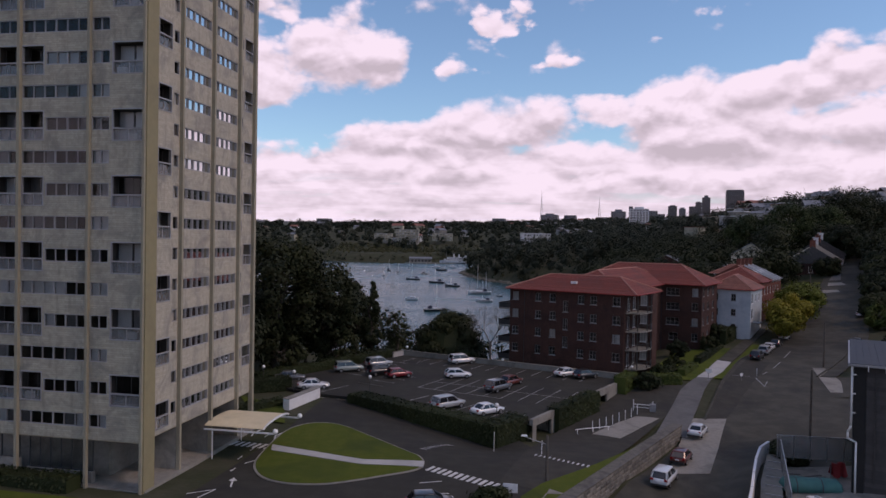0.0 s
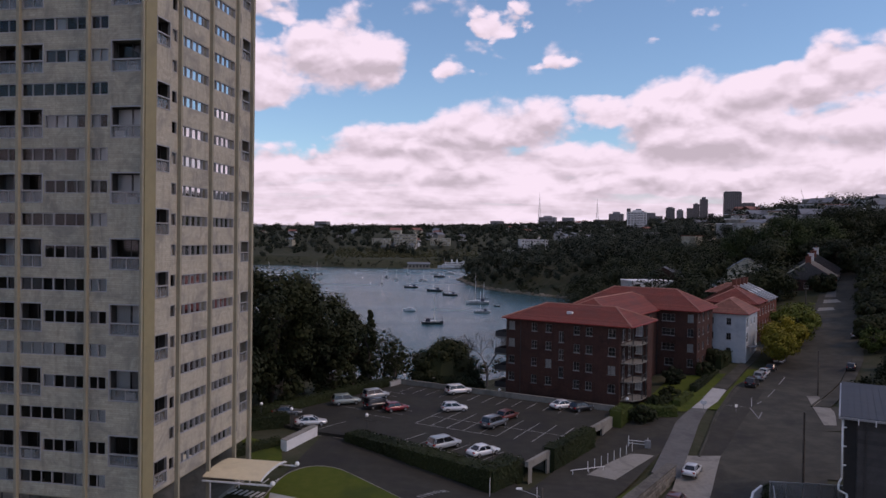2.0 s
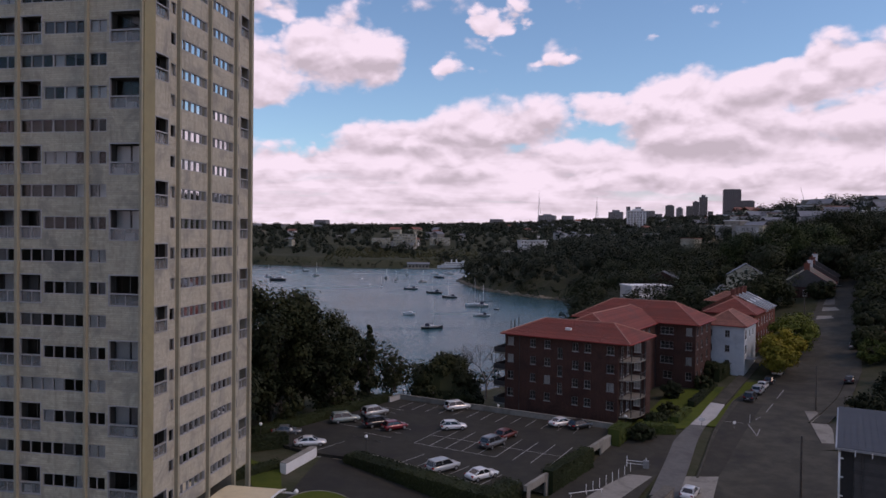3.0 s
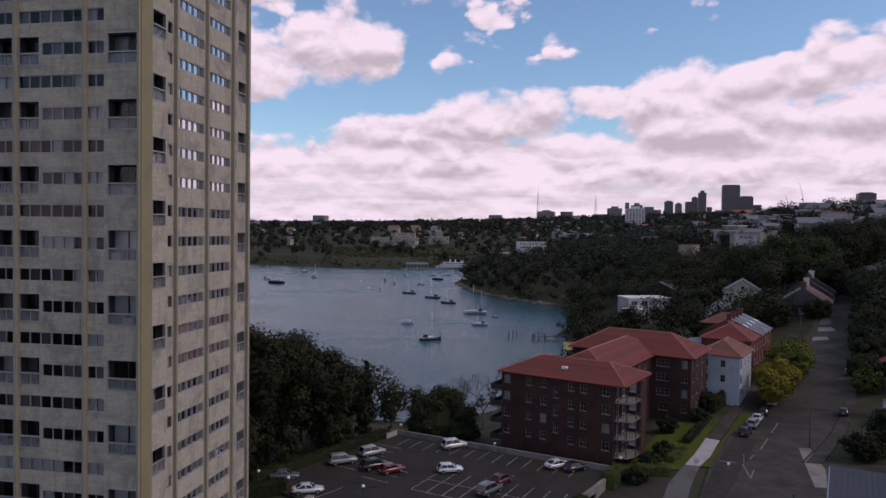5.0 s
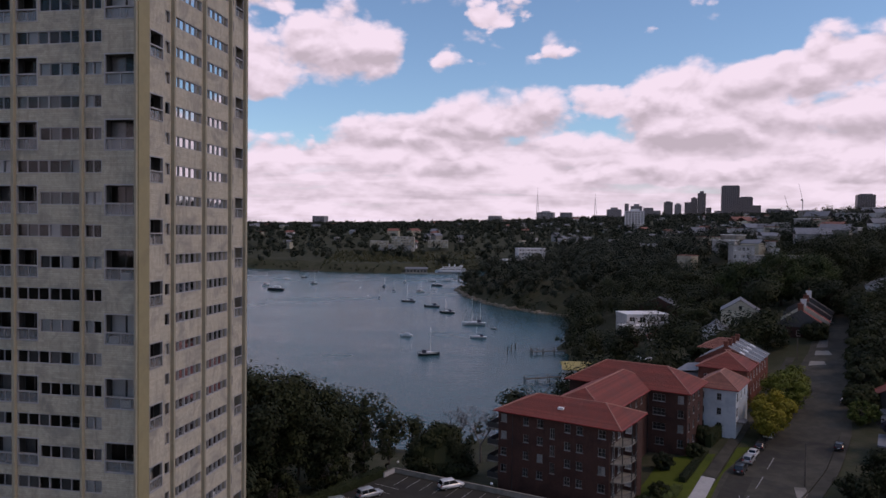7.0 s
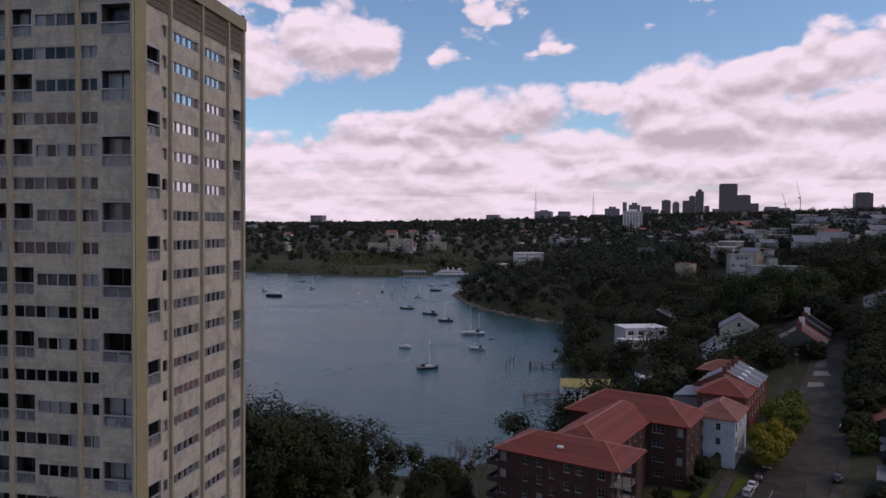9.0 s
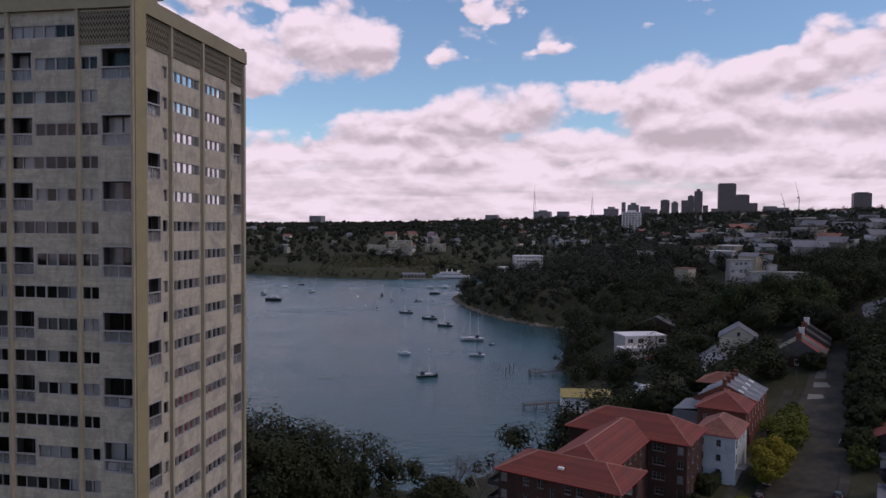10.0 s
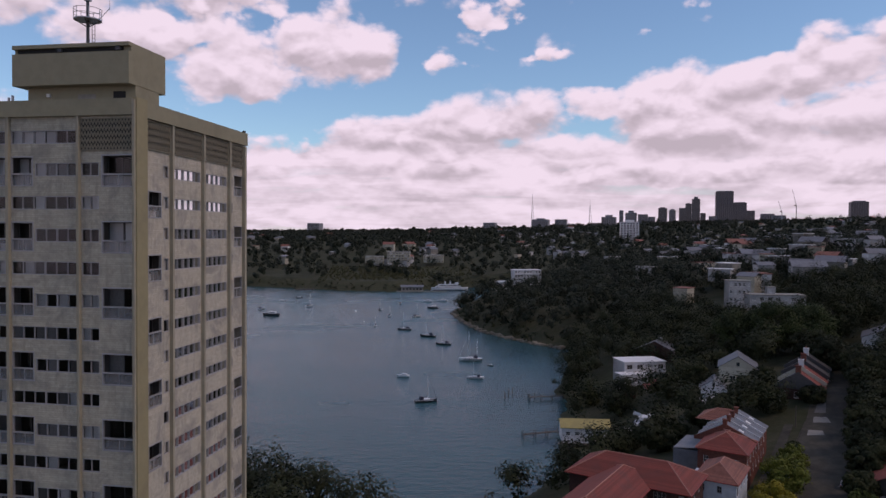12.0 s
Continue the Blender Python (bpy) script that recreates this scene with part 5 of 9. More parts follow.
def tree(x, y, height, radius, mat, label, seed, shape="round", leaves=2600, leaf=0.42, bark=None, category="tree", group="", clear=0.25):
    """A tapered trunk with limbs, and a crown of leaf clumps with gaps and an uneven outline."""
    r = np.random.default_rng(seed)
    z = zed(x, y) - 0.1
    ob = thing("tree", pose(x, y, z), label, category, group)
    wood = Geo()
    top = height * (0.95 if shape == "cone" else 0.62)
    limb(wood, (0, 0, 0), (r.normal(0, 0.3), r.normal(0, 0.3), top), 0.035 * height * 0.6 + 0.08, 0.05, r, 5)
    clumps = []
    n = int(26 + radius * 5)
    for i in range(n):
        if shape == "cone":
            t = i / n
            h = height * (0.06 + 0.92 * t)
            rr = radius * (1 - t) ** 0.7 * (0.35 + 0.5 * r.random())
            a = r.random() * 6.283
            clumps.append((rr * math.cos(a), rr * math.sin(a), h, 0.3 + 0.33 * radius * (1.05 - t)))
        else:
            d = r.normal(0, 1, 3)
            d /= np.linalg.norm(d)
            if shape == "dome":
                d[2] = abs(d[2])
                low = 0.05
            else:
                low = clear
            mid = height * (low + (1 - low) * (0.0 if shape == "dome" else 0.46))
            half = height * (1 - low) * (0.92 if shape == "dome" else 0.48)
            k = (0.86 if shape == "dome" else 0.62 + 0.32 * r.random())
            c = (radius * k * d[0], radius * k * d[1], mid + half * k * d[2] * (0.95 + 0.1 * r.random()))
            size = radius * (0.24 if shape == "dome" else 0.20 + 0.20 * r.random())
            clumps.append((*c, size))
            if shape != "dome" and i % 3 == 0:
                limb(wood, (0, 0, top * (0.35 + 0.55 * r.random())), (c[0] * 0.9, c[1] * 0.9, c[2] - 0.2), 0.02 * height * 0.45, 0.03, r, 3)
    part("trunk", wood, bark or BARK, ob)
    per = max(12, leaves // len(clumps))
    p, d = clump_points(r, clumps, per, 0.12)
    me = leaf_mesh("crown", p, leaf * (0.6 + 0.8 * r.random(len(p))), d, mat, seed)
    link("crown", me, ob)
    if shape == "dome":
        core = Geo().ball((0, 0, height * 0.05), radius * 0.80, 8, 14, height * 0.92 / radius)
        part("inner_crown", core, mat, ob)
    return ob


def hedge(line, width, top, label, seed, mat=None, density=26, leaf=0.16, base=None):
    """A clipped hedge along a line: a leafy skin on a dark body."""
    r = np.random.default_rng(seed)
    x0, y0 = line[0]
    z0 = zed(x0, y0) if base is None else base
    ob = thing("hedge", pose(x0, y0, 0), label, "hedge")
    pts, ways = [], []
    body = Geo()
    for (ax, ay), (bx, by) in zip(line, line[1:]):
        d = Vector((bx - ax, by - ay))
        ln = d.length
        d.normalize()
        n = Vector((d.y, -d.x))
        za, zb = (z0, z0) if base is not None else (zed(ax, ay), zed(bx, by))
        w = width / 2 - 0.12
        q = [(ax - x0 + n.x * w, ay - y0 + n.y * w), (bx - x0 + n.x * w, by - y0 + n.y * w), (bx - x0 - n.x * w, by - y0 - n.y * w), (ax - x0 - n.x * w, ay - y0 - n.y * w)]
        body.prism(q, [za - 0.3, zb - 0.3, zb - 0.3, za - 0.3], top - 0.14)
        h = top - min(za, zb)
        for side in (-1, 0, 1):
            area = ln * (width if side == 0 else h)
            k = int(area * density)
            t = r.random(k) * ln
            s = (r.random(k) - 0.5) * width if side == 0 else np.full(k, side * width / 2) + r.normal(0, 0.06, k)
            zz = np.full(k, top) + r.normal(0, 0.07, k) + 0.10 * np.sin(t * 1.3 + seed) if side == 0 else min(za, zb) + r.random(k) * h
            pts.append(np.stack([ax - x0 + d.x * t + n.x * s, ay - y0 + d.y * t + n.y * s, zz], -1))
            ways.append(np.tile([n.x * side, n.y * side, 1.0 if side == 0 else 0.3], (k, 1)))
    part("hedge_body", body, mat or LEAF_HEDGE, ob)
    p = np.concatenate(pts)
    link("foliage", leaf_mesh("foliage", p, leaf * (0.6 + 0.8 * r.random(len(p))), np.concatenate(ways), mat or LEAF_HEDGE, seed), ob)
    return ob


hedge([(-8.6, 96.4), (9.6, 80.9)], 2.8, 1.2, "long dark clipped hedge in front of the parking deck", 11)
hedge([(8.2, 80.9), (12.4, 86.1)], 2.6, 1.1, "dark clipped hedge at the deck corner", 12)
hedge([(17.3, 89.7), (24.9, 99.8)], 1.7, 1.1, "tall dark hedge beside the lane", 13)
hedge([(30.4, 107.0), (33.4, 111.4)], 2.0, 1.7, "bushy hedge at the end of the deck", 14, LEAF_GREEN, 22)
hedge([(-24.2, 105.6), (-14.5, 117.6), (-5.2, 130.2)], 1.6, 1.9, "long clipped hedge behind the parked cars", 15)
hedge([(-26.5, 99.5), (-18.6, 103.2)], 2.4, 1.9, "rounded dark hedge beside the drive", 16)
hedge([(-22.5, 88.5), (-17.6, 93.6)], 1.6, 1.0, "low dark hedge beside the white wall", 17)
hedge([(-37.5, 63.2), (-28.9, 61.4)], 2.0, 1.35, "low dark shrubs under the tower front", 18)
hedge([(43.2, 116.5), (48.0, 123.5)], 1.4, 1.3, "square clipped hedge in the flats' front garden", 19, LEAF_GREEN)
hedge([(49.6, 126.2), (60.5, 142.5)], 1.3, 1.7, "clipped hedge along the footpath", 20)
hedge([(36.5, 112.5), (41.5, 112.0)], 2.2, 1.2, "low green garden hedge", 21, LEAF_GREEN)
hedge([(62, 145), (76, 163)], 1.4, 4.4, "dark hedge along the upper footpath", 22)
strip("lawn_garden", [(33.5, 112.6), (43.0, 127), (50, 139)], [(44.6, 113.4), (52.6, 126.6), (62, 141)], 0.06, LAWN, "shaded garden lawn before the brick flats", "lawn", 14, 5)
strip("lawn_tower", [(-36, 55), (-35, 60.5)], [(-18.5, 51.5), (-19.5, 58.2)], 0.05, LAWN, "shaded lawn strip before the tower", "lawn", 8, 6)
strip("lawn_side", [(-19.4, 86), (-24.5, 98)], [(-15.6, 84.6), (-17.2, 92)], 0.05, LAWN, "small grass patch beside the tower", "lawn", 8, 4)

# white screen wall and the globe lamps
low_wall("wall_white", (-16.7, 90.9), (-13.9, 98.2), -0.1, 1.35, 0.9, WHITE_PAINT, "white painted block wall beside the drive", "wall")


def globe_lamp(x, y, height, z=None):
    ob = thing("lamp_post", pose(x, y, zed(x, y) if z is None else z), "black lamp post with a white opal globe", "lamp post", "globe lamps")
    part("post", Geo().tube((0, 0, -0.1), (0, 0, height - 0.3), 0.05, 0.04, 8).tube((0, 0, 0), (0, 0, 0.3), 0.1, 0.07, 8), DARK_STEEL, ob)
    part("collar", Geo().tube((0, 0, height - 0.34), (0, 0, height - 0.24), 0.1, 0.12, 10), DARK_STEEL, ob)
    part("globe", Geo().ball((0, 0, height), 0.25, 8, 12), GLOBE, ob, "white opal globe", True)


for x, y, h, z in ((-6.6, 97.2, 2.6, DECK_Z), (9.4, 83.4, 2.2, DECK_Z), (-22.3, 102.6, 3.0, 0.3), (-17.6, 100.8, 2.6, 0.4), (14.4, 123.6, 2.2, -1.0), (3.0, 133.5, 2.4, -1.2), (-2.6, 134.0, 2.6, -1.0), (34.0, 113.2, 1.9, 0.2)):
    globe_lamp(x, y, h, z)


def signpost(x, y, height, label, board=None):
    ob = thing("sign_post", pose(x, y, zed(x, y)), label, "sign post")
    part("post", Geo().tube((0, 0, -0.1), (0, 0, height), 0.04, 0.04, 6), STEEL if board else WHITE_PAINT, ob)
    if board:
        w, h, turn = board
        part("board", Geo().box(-w / 2, w / 2, -0.02, 0.02, height - h, height), WHITE_PAINT, ob, "", False, pose(0, -0.05, 0, 0, 0, turn))


signpost(8.7, 78.8, 2.2, "slim white marker post at the drive edge")
signpost(13.6, 76.2, 1.5, "slim white marker post at the lane mouth")
signpost(8.6, 62.6, 1.2, "small white notice board on a post", (1.3, 0.8, -10))
signpost(56.2, 117.3, 1.4, "white plastic traffic island post")
signpost(46.5, 113.4, 1.9, "small white garden sign on a post", (0.9, 0.6, -20))
signpost(52.2, 114.2, 1.2, "black and white chevron marker at the kerb", (0.5, 0.5, 10))


def bollards():
    for i in range(8):
        t = i / 7
        x, y = 22.0 + 8.0 * t, 88.6 + 8.0 * t
        ob = thing("bollard", pose(x, y, zed(x, y)), "slim white steel post beside the lane", "bollard", "lane posts")
        part("post", Geo().tube((0, 0, 0), (0, 0, 1.25), 0.045, 0.045, 7), WHITE_PAINT, ob)
        part("cap", Geo().tube((0, 0, 1.25), (0, 0, 1.32), 0.06, 0.03, 7), WHITE_PAINT, ob)
    ob = thing("barrier", pose(22.0, 88.2, zed(22, 88.2), 0, 0, 20), "white low pipe barrier beside the lane", "barrier")
    part("rail", Geo().tube((-2.6, 0, 0.55), (2.4, 0, 0.55), 0.05, 0.05, 7), WHITE_PAINT, ob)
    for x in (-2.3, 0, 2.2):
        part("post", Geo().tube((x, 0, 0), (x, 0, 0.55), 0.05, 0.05, 7), WHITE_PAINT, ob)
    ob = thing("barrier", pose(31.5, 98.2, zed(31.5, 98.2), 0, 0, -20), "white lane gate rail on posts", "barrier")
    part("rail", Geo().tube((-1.6, 0, 0.9), (1.2, 0, 0.9), 0.05, 0.05, 7).tube((-1.6, 0, 0.5), (1.2, 0, 0.5), 0.04, 0.04, 7), WHITE_PAINT, ob)
    for x in (-1.5, 1.1):
        part("post", Geo().tube((x, 0, 0), (x, 0, 1.5), 0.06, 0.06, 7), WHITE_PAINT, ob)
    part("box", Geo().box(0.7, 1.5, -0.3, 0.3, 0, 1.1), STEEL, ob)


bollards()


def stone_wall():
    """A retaining wall of rough stones, each its own block, under a flat coping."""
    r = np.random.default_rng(5)
    a, b = (11.04, 58.5), (33.1, 88.3)
    d = Vector((b[0] - a[0], b[1] - a[1]))
    ln = d.length
    turn = math.degrees(math.atan2(d.y, d.x))
    ob = tagged(part("wall_road", Geo().box(0, ln, 0.0, 1.15, -5.2, -0.80), STONE_WALL, None, "", False, pose(a[0], a[1], 0, 0, 0, turn)), "rough stone retaining wall above the road", "wall", "", "structure")
    part("coping", Geo().box(-0.1, ln + 0.1, -0.10, 1.2, -0.80, -0.64), STONE_WALL, ob)
    protos = []
    for k in range(10):
        w, h = 0.75 + 0.7 * r.random(), 0.40
        geo = Geo()
        ring = []
        for x, z in ((-w / 2, -h / 2), (w / 2, -h / 2), (w / 2, h / 2), (-w / 2, h / 2)):
            ring.append((x * (0.9 + 0.1 * r.random()), z * (0.85 + 0.15 * r.random())))
        geo.loft([[(x, 0.1, z) for x, z in ring], [(x, -0.03 - 0.03 * r.random(), z) for x, z in ring], [(x * 0.8, -0.10 - 0.04 * r.random(), z * 0.75) for x, z in ring]])
        protos.append((w, geo.mesh("stone", STONE_WALL)))
    for row in range(10):
        x = -r.random() * 0.5
        while x < ln - 0.4 and x > -1:
            w, me = protos[r.integers(10)]
            if x + w / 2 > 0.1 and x + w < ln + 0.2:
                link("stone", me, ob, "", pose(x + w / 2, 0.0, -4.88 + row * 0.43, 0, r.normal(0, 1.5), 0))
            x += w + 0.05


stone_wall()


def power_pole(x, y, height, label, arm=0.0, lamp=0.0, lean=0.0, z=None):
    ob = thing("power_pole", pose(x, y, zed(x, y) if z is None else z, 0, lean, 0), label, "power pole")
    part("pole", Geo().tube((0, 0, -0.3), (0, 0, height), 0.17, 0.12, 10), TIMBER_POLE, ob)
    if arm:
        part("cross_arm", Geo().box(-arm / 2, arm / 2, -0.08, 0.04, height - 0.7, height - 0.58), TIMBER_POLE, ob)
        for k in (-0.45, -0.15, 0.15, 0.45):
            part("insulator", Geo().tube((arm * k, 0, height - 0.58), (arm * k, 0, height - 0.42), 0.05, 0.04, 7), WHITE_PAINT, ob)
    if lamp:
        part("bracket", Geo().tube((0, 0, height - 0.9), (lamp, 0.0, height - 0.1), 0.04, 0.03, 7), STEEL, ob)
        part("lamp_head", Geo().loft([[(lamp + sx * 0.3 - math.copysign(0.25, lamp) * 0.5, sy * 0.12, height - 0.12 + sz) for sx, sy, sz in ((-1, -1, 0), (1, -1, 0), (1, 1, 0), (-1, 1, 0))], [(lamp + sx * 0.24 - math.copysign(0.25, lamp) * 0.5, sy * 0.08, height + 0.02 + sz) for sx, sy, sz in ((-1, -1, 0), (1, -1, 0), (1, 1, 0), (-1, 1, 0))]]), WHITE_PAINT, ob)
    return ob


power_pole(46.8, 83.5, 8.6, "weathered timber power pole at the roadside", 0.0, 0.0, 0.0, -1.3)
power_pole(71.5, 124.5, 8.4, "weathered timber power pole at the corner", 0.0, 0.0, 0.0, 0.0)
power_pole(12.6, 67.2, 4.6, "timber pole with a street lamp on a bracket", 0.0, -2.3, 0.0, -0.9)
power_pole(113.6, 206.6, 6.5, "slim timber street pole by the footpath", 0.0, 0.0)

# ------------------------------------------------------------------ buildings


def house_window(parent, m, w, h, bars=1, dress="-", sill=True, trim=None):
    """A framed window standing in its opening: frame, panes, sill and maybe a blind. Origin at its lower left, facing -y."""
    key = ("house", round(w, 2), round(h, 2), bars, sill, trim.name if trim else "")
    if key not in Window.cache:
        t = 0.07
        posts = [(0, t), (w - t, w)] + [(w * i / (bars + 1) - 0.025, w * i / (bars + 1) + 0.025) for i in range(1, bars + 1)]
        fr = Geo().bars(posts, [(0, t), (h * 0.5 - 0.025, h * 0.5 + 0.025), (h - t, h)], -0.03, 0.06)
        if sill:
            fr.box(-0.1, w + 0.1, -0.14, 0.05, -0.1, 0)
        Window.cache[key] = (fr.mesh("window", trim or WHITE_PAINT), Geo().quad((t, 0.02, t), (w - t, 0.02, t), (w - t, 0.02, h - t), (t, 0.02, h - t)).mesh("pane", GLASS),
                             Geo().box(0.05, w - 0.05, 0.12, 0.14, 0.04, h - 0.04).mesh("blind", BLIND))
    fr, pane, blind = Window.cache[key]
    ob = link("window", fr, parent, "", m)
    link("pane", pane, ob).visible_shadow = False
    if dress == "w":
        link("blind", blind, ob)
    return ob


def facade(parent, mat, length, z0, z1, m, openings, depth=0.3, room=1.6, trim=None, name="wall"):
    """A wall along +x facing -y, with windows (x, z, w, h, bars, dress) in real openings; the rooms behind get their
    dimness from a dark wall colour.
    """
    holes = [(x, x + w, z, z + h) for x, z, w, h, *_ in openings]
    geo = wall_with_holes(0, length, z0, z1, holes, lambda a, z, d: (a, d, z), depth, 1)
    wall = part(name, geo, mat, parent, "", False, m)
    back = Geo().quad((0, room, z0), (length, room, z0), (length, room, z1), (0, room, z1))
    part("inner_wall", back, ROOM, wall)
    for x, z, w, h, bars, dress in openings:
        house_window(wall, pose(x, 0.12, z), w, h, bars, dress, True, trim)
    return wall


def hip_roof(parent, x0, x1, y0, y1, z, rise, mat, over=0.5, ridge_along="x", gutter=None, ends=(1, 1), name="roof"):
    """A tiled hip roof with a soffit, gutter and ridge caps."""
    x0, x1, y0, y1 = x0 - over, x1 + over, y0 - over, y1 + over
    if ridge_along == "x":
        half = (y1 - y0) / 2
        r0, r1 = (x0 + half * ends[0], (y0 + y1) / 2, z + rise), (x1 - half * ends[1], (y0 + y1) / 2, z + rise)
    else:
        half = (x1 - x0) / 2
        r0, r1 = ((x0 + x1) / 2, y0 + half * ends[0], z + rise), ((x0 + x1) / 2, y1 - half * ends[1], z + rise)
    a, b, c, d = (x0, y0, z), (x1, y0, z), (x1, y1, z), (x0, y1, z)
    planes = [(a, b, r1, r0), (b, c, r1), (c, d, r0, r1), (d, a, r0)] if ridge_along == "x" else [(a, b, r0), (b, c, r1, r0), (c, d, r1), (d, a, r0, r1)]
    geo = Geo()
    for p in planes:
        # laid in overlapping courses, each a little proud of the one above
        base0, base1 = Vector(p[0]), Vector(p[1])
        top0, top1 = (Vector(p[3]), Vector(p[2])) if len(p) == 4 else (Vector(p[2]), Vector(p[2]))
        n = max(6, int((top0 - base0).length / 0.36))
        up = (base1 - base0).cross(top0 - base0).normalized() * 0.045
        for k in range(n):
            s, t = k / n, (k + 1) / n
            l0, l1 = base0.lerp(top0, s) + up, base1.lerp(top1, s) + up
            u0, u1 = base0.lerp(top0, t), base1.lerp(top1, t)
            geo.quad(tuple(l0), tuple(l1), tuple(u1), tuple(u0))
            geo.quad(tuple(l0 - up), tuple(l1 - up), tuple(l1), tuple(l0))
    me = bpy.data.meshes.new(name)
    me.from_pydata(geo.v, [], geo.f)
    me.materials.append(mat)
    ob = link(name, me, parent)
    caps = Geo().tube(r0, r1, 0.13, 0.13, 6)
    for p, q in ((a, r0), (b, r1 if ridge_along == "x" else r0), (c, r1), (d, r0 if ridge_along == "x" else r1)):
        caps.tube(Vector(p) + Vector((0, 0, 0.06)), Vector(q) + Vector((0, 0, 0.04)), 0.11, 0.11, 6)
    part("ridge", caps, RIDGE, ob)
    part("soffit", Geo().quad((x0, y0, z - 0.02), (x0, y1, z - 0.02), (x1, y1, z - 0.02), (x1, y0, z - 0.02)), WHITE_PAINT, ob)
    if gutter:
        g = Geo().box(x0 - 0.12, x1 + 0.12, y0 - 0.12, y0, z - 0.14, z + 0.03).box(x0 - 0.12, x1 + 0.12, y1, y1 + 0.12, z - 0.14, z + 0.03)
        g.box(x0 - 0.12, x0, y0, y1, z - 0.14, z + 0.03).box(x1, x1 + 0.12, y0, y1, z - 0.14, z + 0.03)
        part("gutter", g, gutter, ob)
    return ob


def brick_flats():
    ob = thing("apartment_block", pose(15.9, 127.2, 0, 0, 0, -34.45), "four-storey dark brick flats with red tiled hip roofs", "apartment block")
    r = np.random.default_rng(9)
    wins = []
    for row, z in enumerate((2.35, 5.4, 8.45, 11.5)):
        for x, w in ((0.5, 1.2), (5.0, 1.05), (7.7, 1.15), (12.9, 1.1), (15.1, 1.15), (19.0, 1.3)):
            wins.append((x, z, w, 1.45, 1, "w" if r.random() < (0.5 if x in (0.5, 19.0) else 0.12) else "-"))
        if row < 3:
            wins.append((10.2, z + 1.5, 0.9, 1.9, 1, "-"))
    facade(ob, BRICK_DARK, 21.0, -2.0, 13.5, pose(0, 0, 0), wins, trim=FRAME_GREY, name="front_wall")
    # end wall with its stack of balconies
    ends = [(1.2, z, 1.6, 2.1, 1, "w" if k % 2 else "-") for k, z in enumerate((1.6, 4.65, 7.7, 10.75))] + [(4.2, z, 1.6, 2.1, 1, "-") for z in (1.6, 4.65, 7.7, 10.75)]
    facade(ob, BRICK_DARK, 12.6, -2.0, 13.5, pose(21.0, 0, 0, 0, 0, 90), ends, name="end_wall")
    part("bay_wall", Geo().box(21.05, 23.6, 6.6, 9.2, -1.5, 13.3), BRICK_DARK, ob)
    for z in (2.2, 5.2, 8.3, 11.4):
        house_window(ob, pose(21.6, 6.45, z), 1.1, 1.7, 1, "w")
    for z in (1.35, 4.4, 7.45, 10.5):
        slab = [(21.05, 0.4), (22.9, 0.9), (23.8, 2.8), (23.9, 5.0), (23.6, 6.55), (21.05, 6.55)]
        b = part("balcony", Geo().prism(slab, z - 0.16, z), CONCRETE, ob, "curved concrete balcony slab")
        rail = Geo()
        for p, q in zip(slab[:-1], slab[1:-1]):
            n = max(2, int(math.dist(p, q) / 0.22))
            rail.tube((*p, z + 1.0), (*q, z + 1.0), 0.035, 0.035, 5)
            for i in range(n):
                x, y = p[0] + (q[0] - p[0]) * i / n, p[1] + (q[1] - p[1]) * i / n
                rail.tube((x, y, z), (x, y, z + 1.0), 0.014, 0.014, 4, False)
        part("railing", rail, DARK_STEEL, b)
        for x, y in ((21.5, 0.65), (22.9, 1.0), (23.8, 3.2), (23.8, 5.2)):
            part("post", Geo().box(x - 0.07, x + 0.07, y - 0.07, y + 0.07, z, z + 2.88), CLADDING, b)
    # balconies towards the water
    for z in (0.6, 3.7, 6.75, 9.8):
        b = part("balcony", Geo().box(-2.6, -0.02, 0.6, 5.6, z - 0.18, z), CONCRETE, ob, "concrete balcony slab towards the water")
        rail = Geo().box(-2.6, -2.55, 0.6, 5.6, z + 0.08, z + 1.0).box(-2.6, -0.02, 0.58, 0.62, z + 0.08, z + 1.0)
        part("railing", rail, DARK_STEEL, b)
    part("side_wall", Geo().box(0.0, 0.3, 0.3, 12.6, -4, 13.5), BRICK_DARK, ob)
    part("rear_wall", Geo().box(0.3, 21.0, 12.3, 12.6, -4, 13.5), BRICK_DARK, ob)
    hip_roof(ob, 0, 22.6, 0, 12.8, 13.55, 2.5, TILE_RED, 0.6, "x", GUTTER_RED, (0.8, 0.75))
    # the link wing
    wing = [(2.0 + 3.4 * i, z, 1.2, 1.5, 1, "-") for i in range(5) for z in (2.4, 5.45, 8.5, 11.4)]
    facade(ob, BRICK_DARK, 20.4, -2, 13.5, pose(17.4, 12.6, 0, 0, 0, 90), wing, trim=FRAME_GREY, name="wing_wall")
    part("side_wall", Geo().box(5.6, 5.9, 12.6, 33, -4, 13.5), BRICK_DARK, ob)
    hip_roof(ob, 5.6, 17.4, 7.5, 40.0, 13.6, 3.2, TILE_RED, 0.6, "y", GUTTER_RED, (0.9, 0.9))
    # upper block by the road
    up = [(1.0, z, 2.6, 1.5, 2, "-") for z in (5.45, 8.5, 11.4)] + [(1.6, 2.4, 1.8, 1.5, 1, "-")] + [(6.1, z, 1.2, 1.6, 1, "w" if k % 2 else "-") for k, z in enumerate((2.4, 5.45, 8.5, 11.4))]
    facade(ob, BRICK_DARK, 8.0, -1, 13.7, pose(17.4, 33.2, 0), up, trim=FRAME_GREY, name="front_wall")
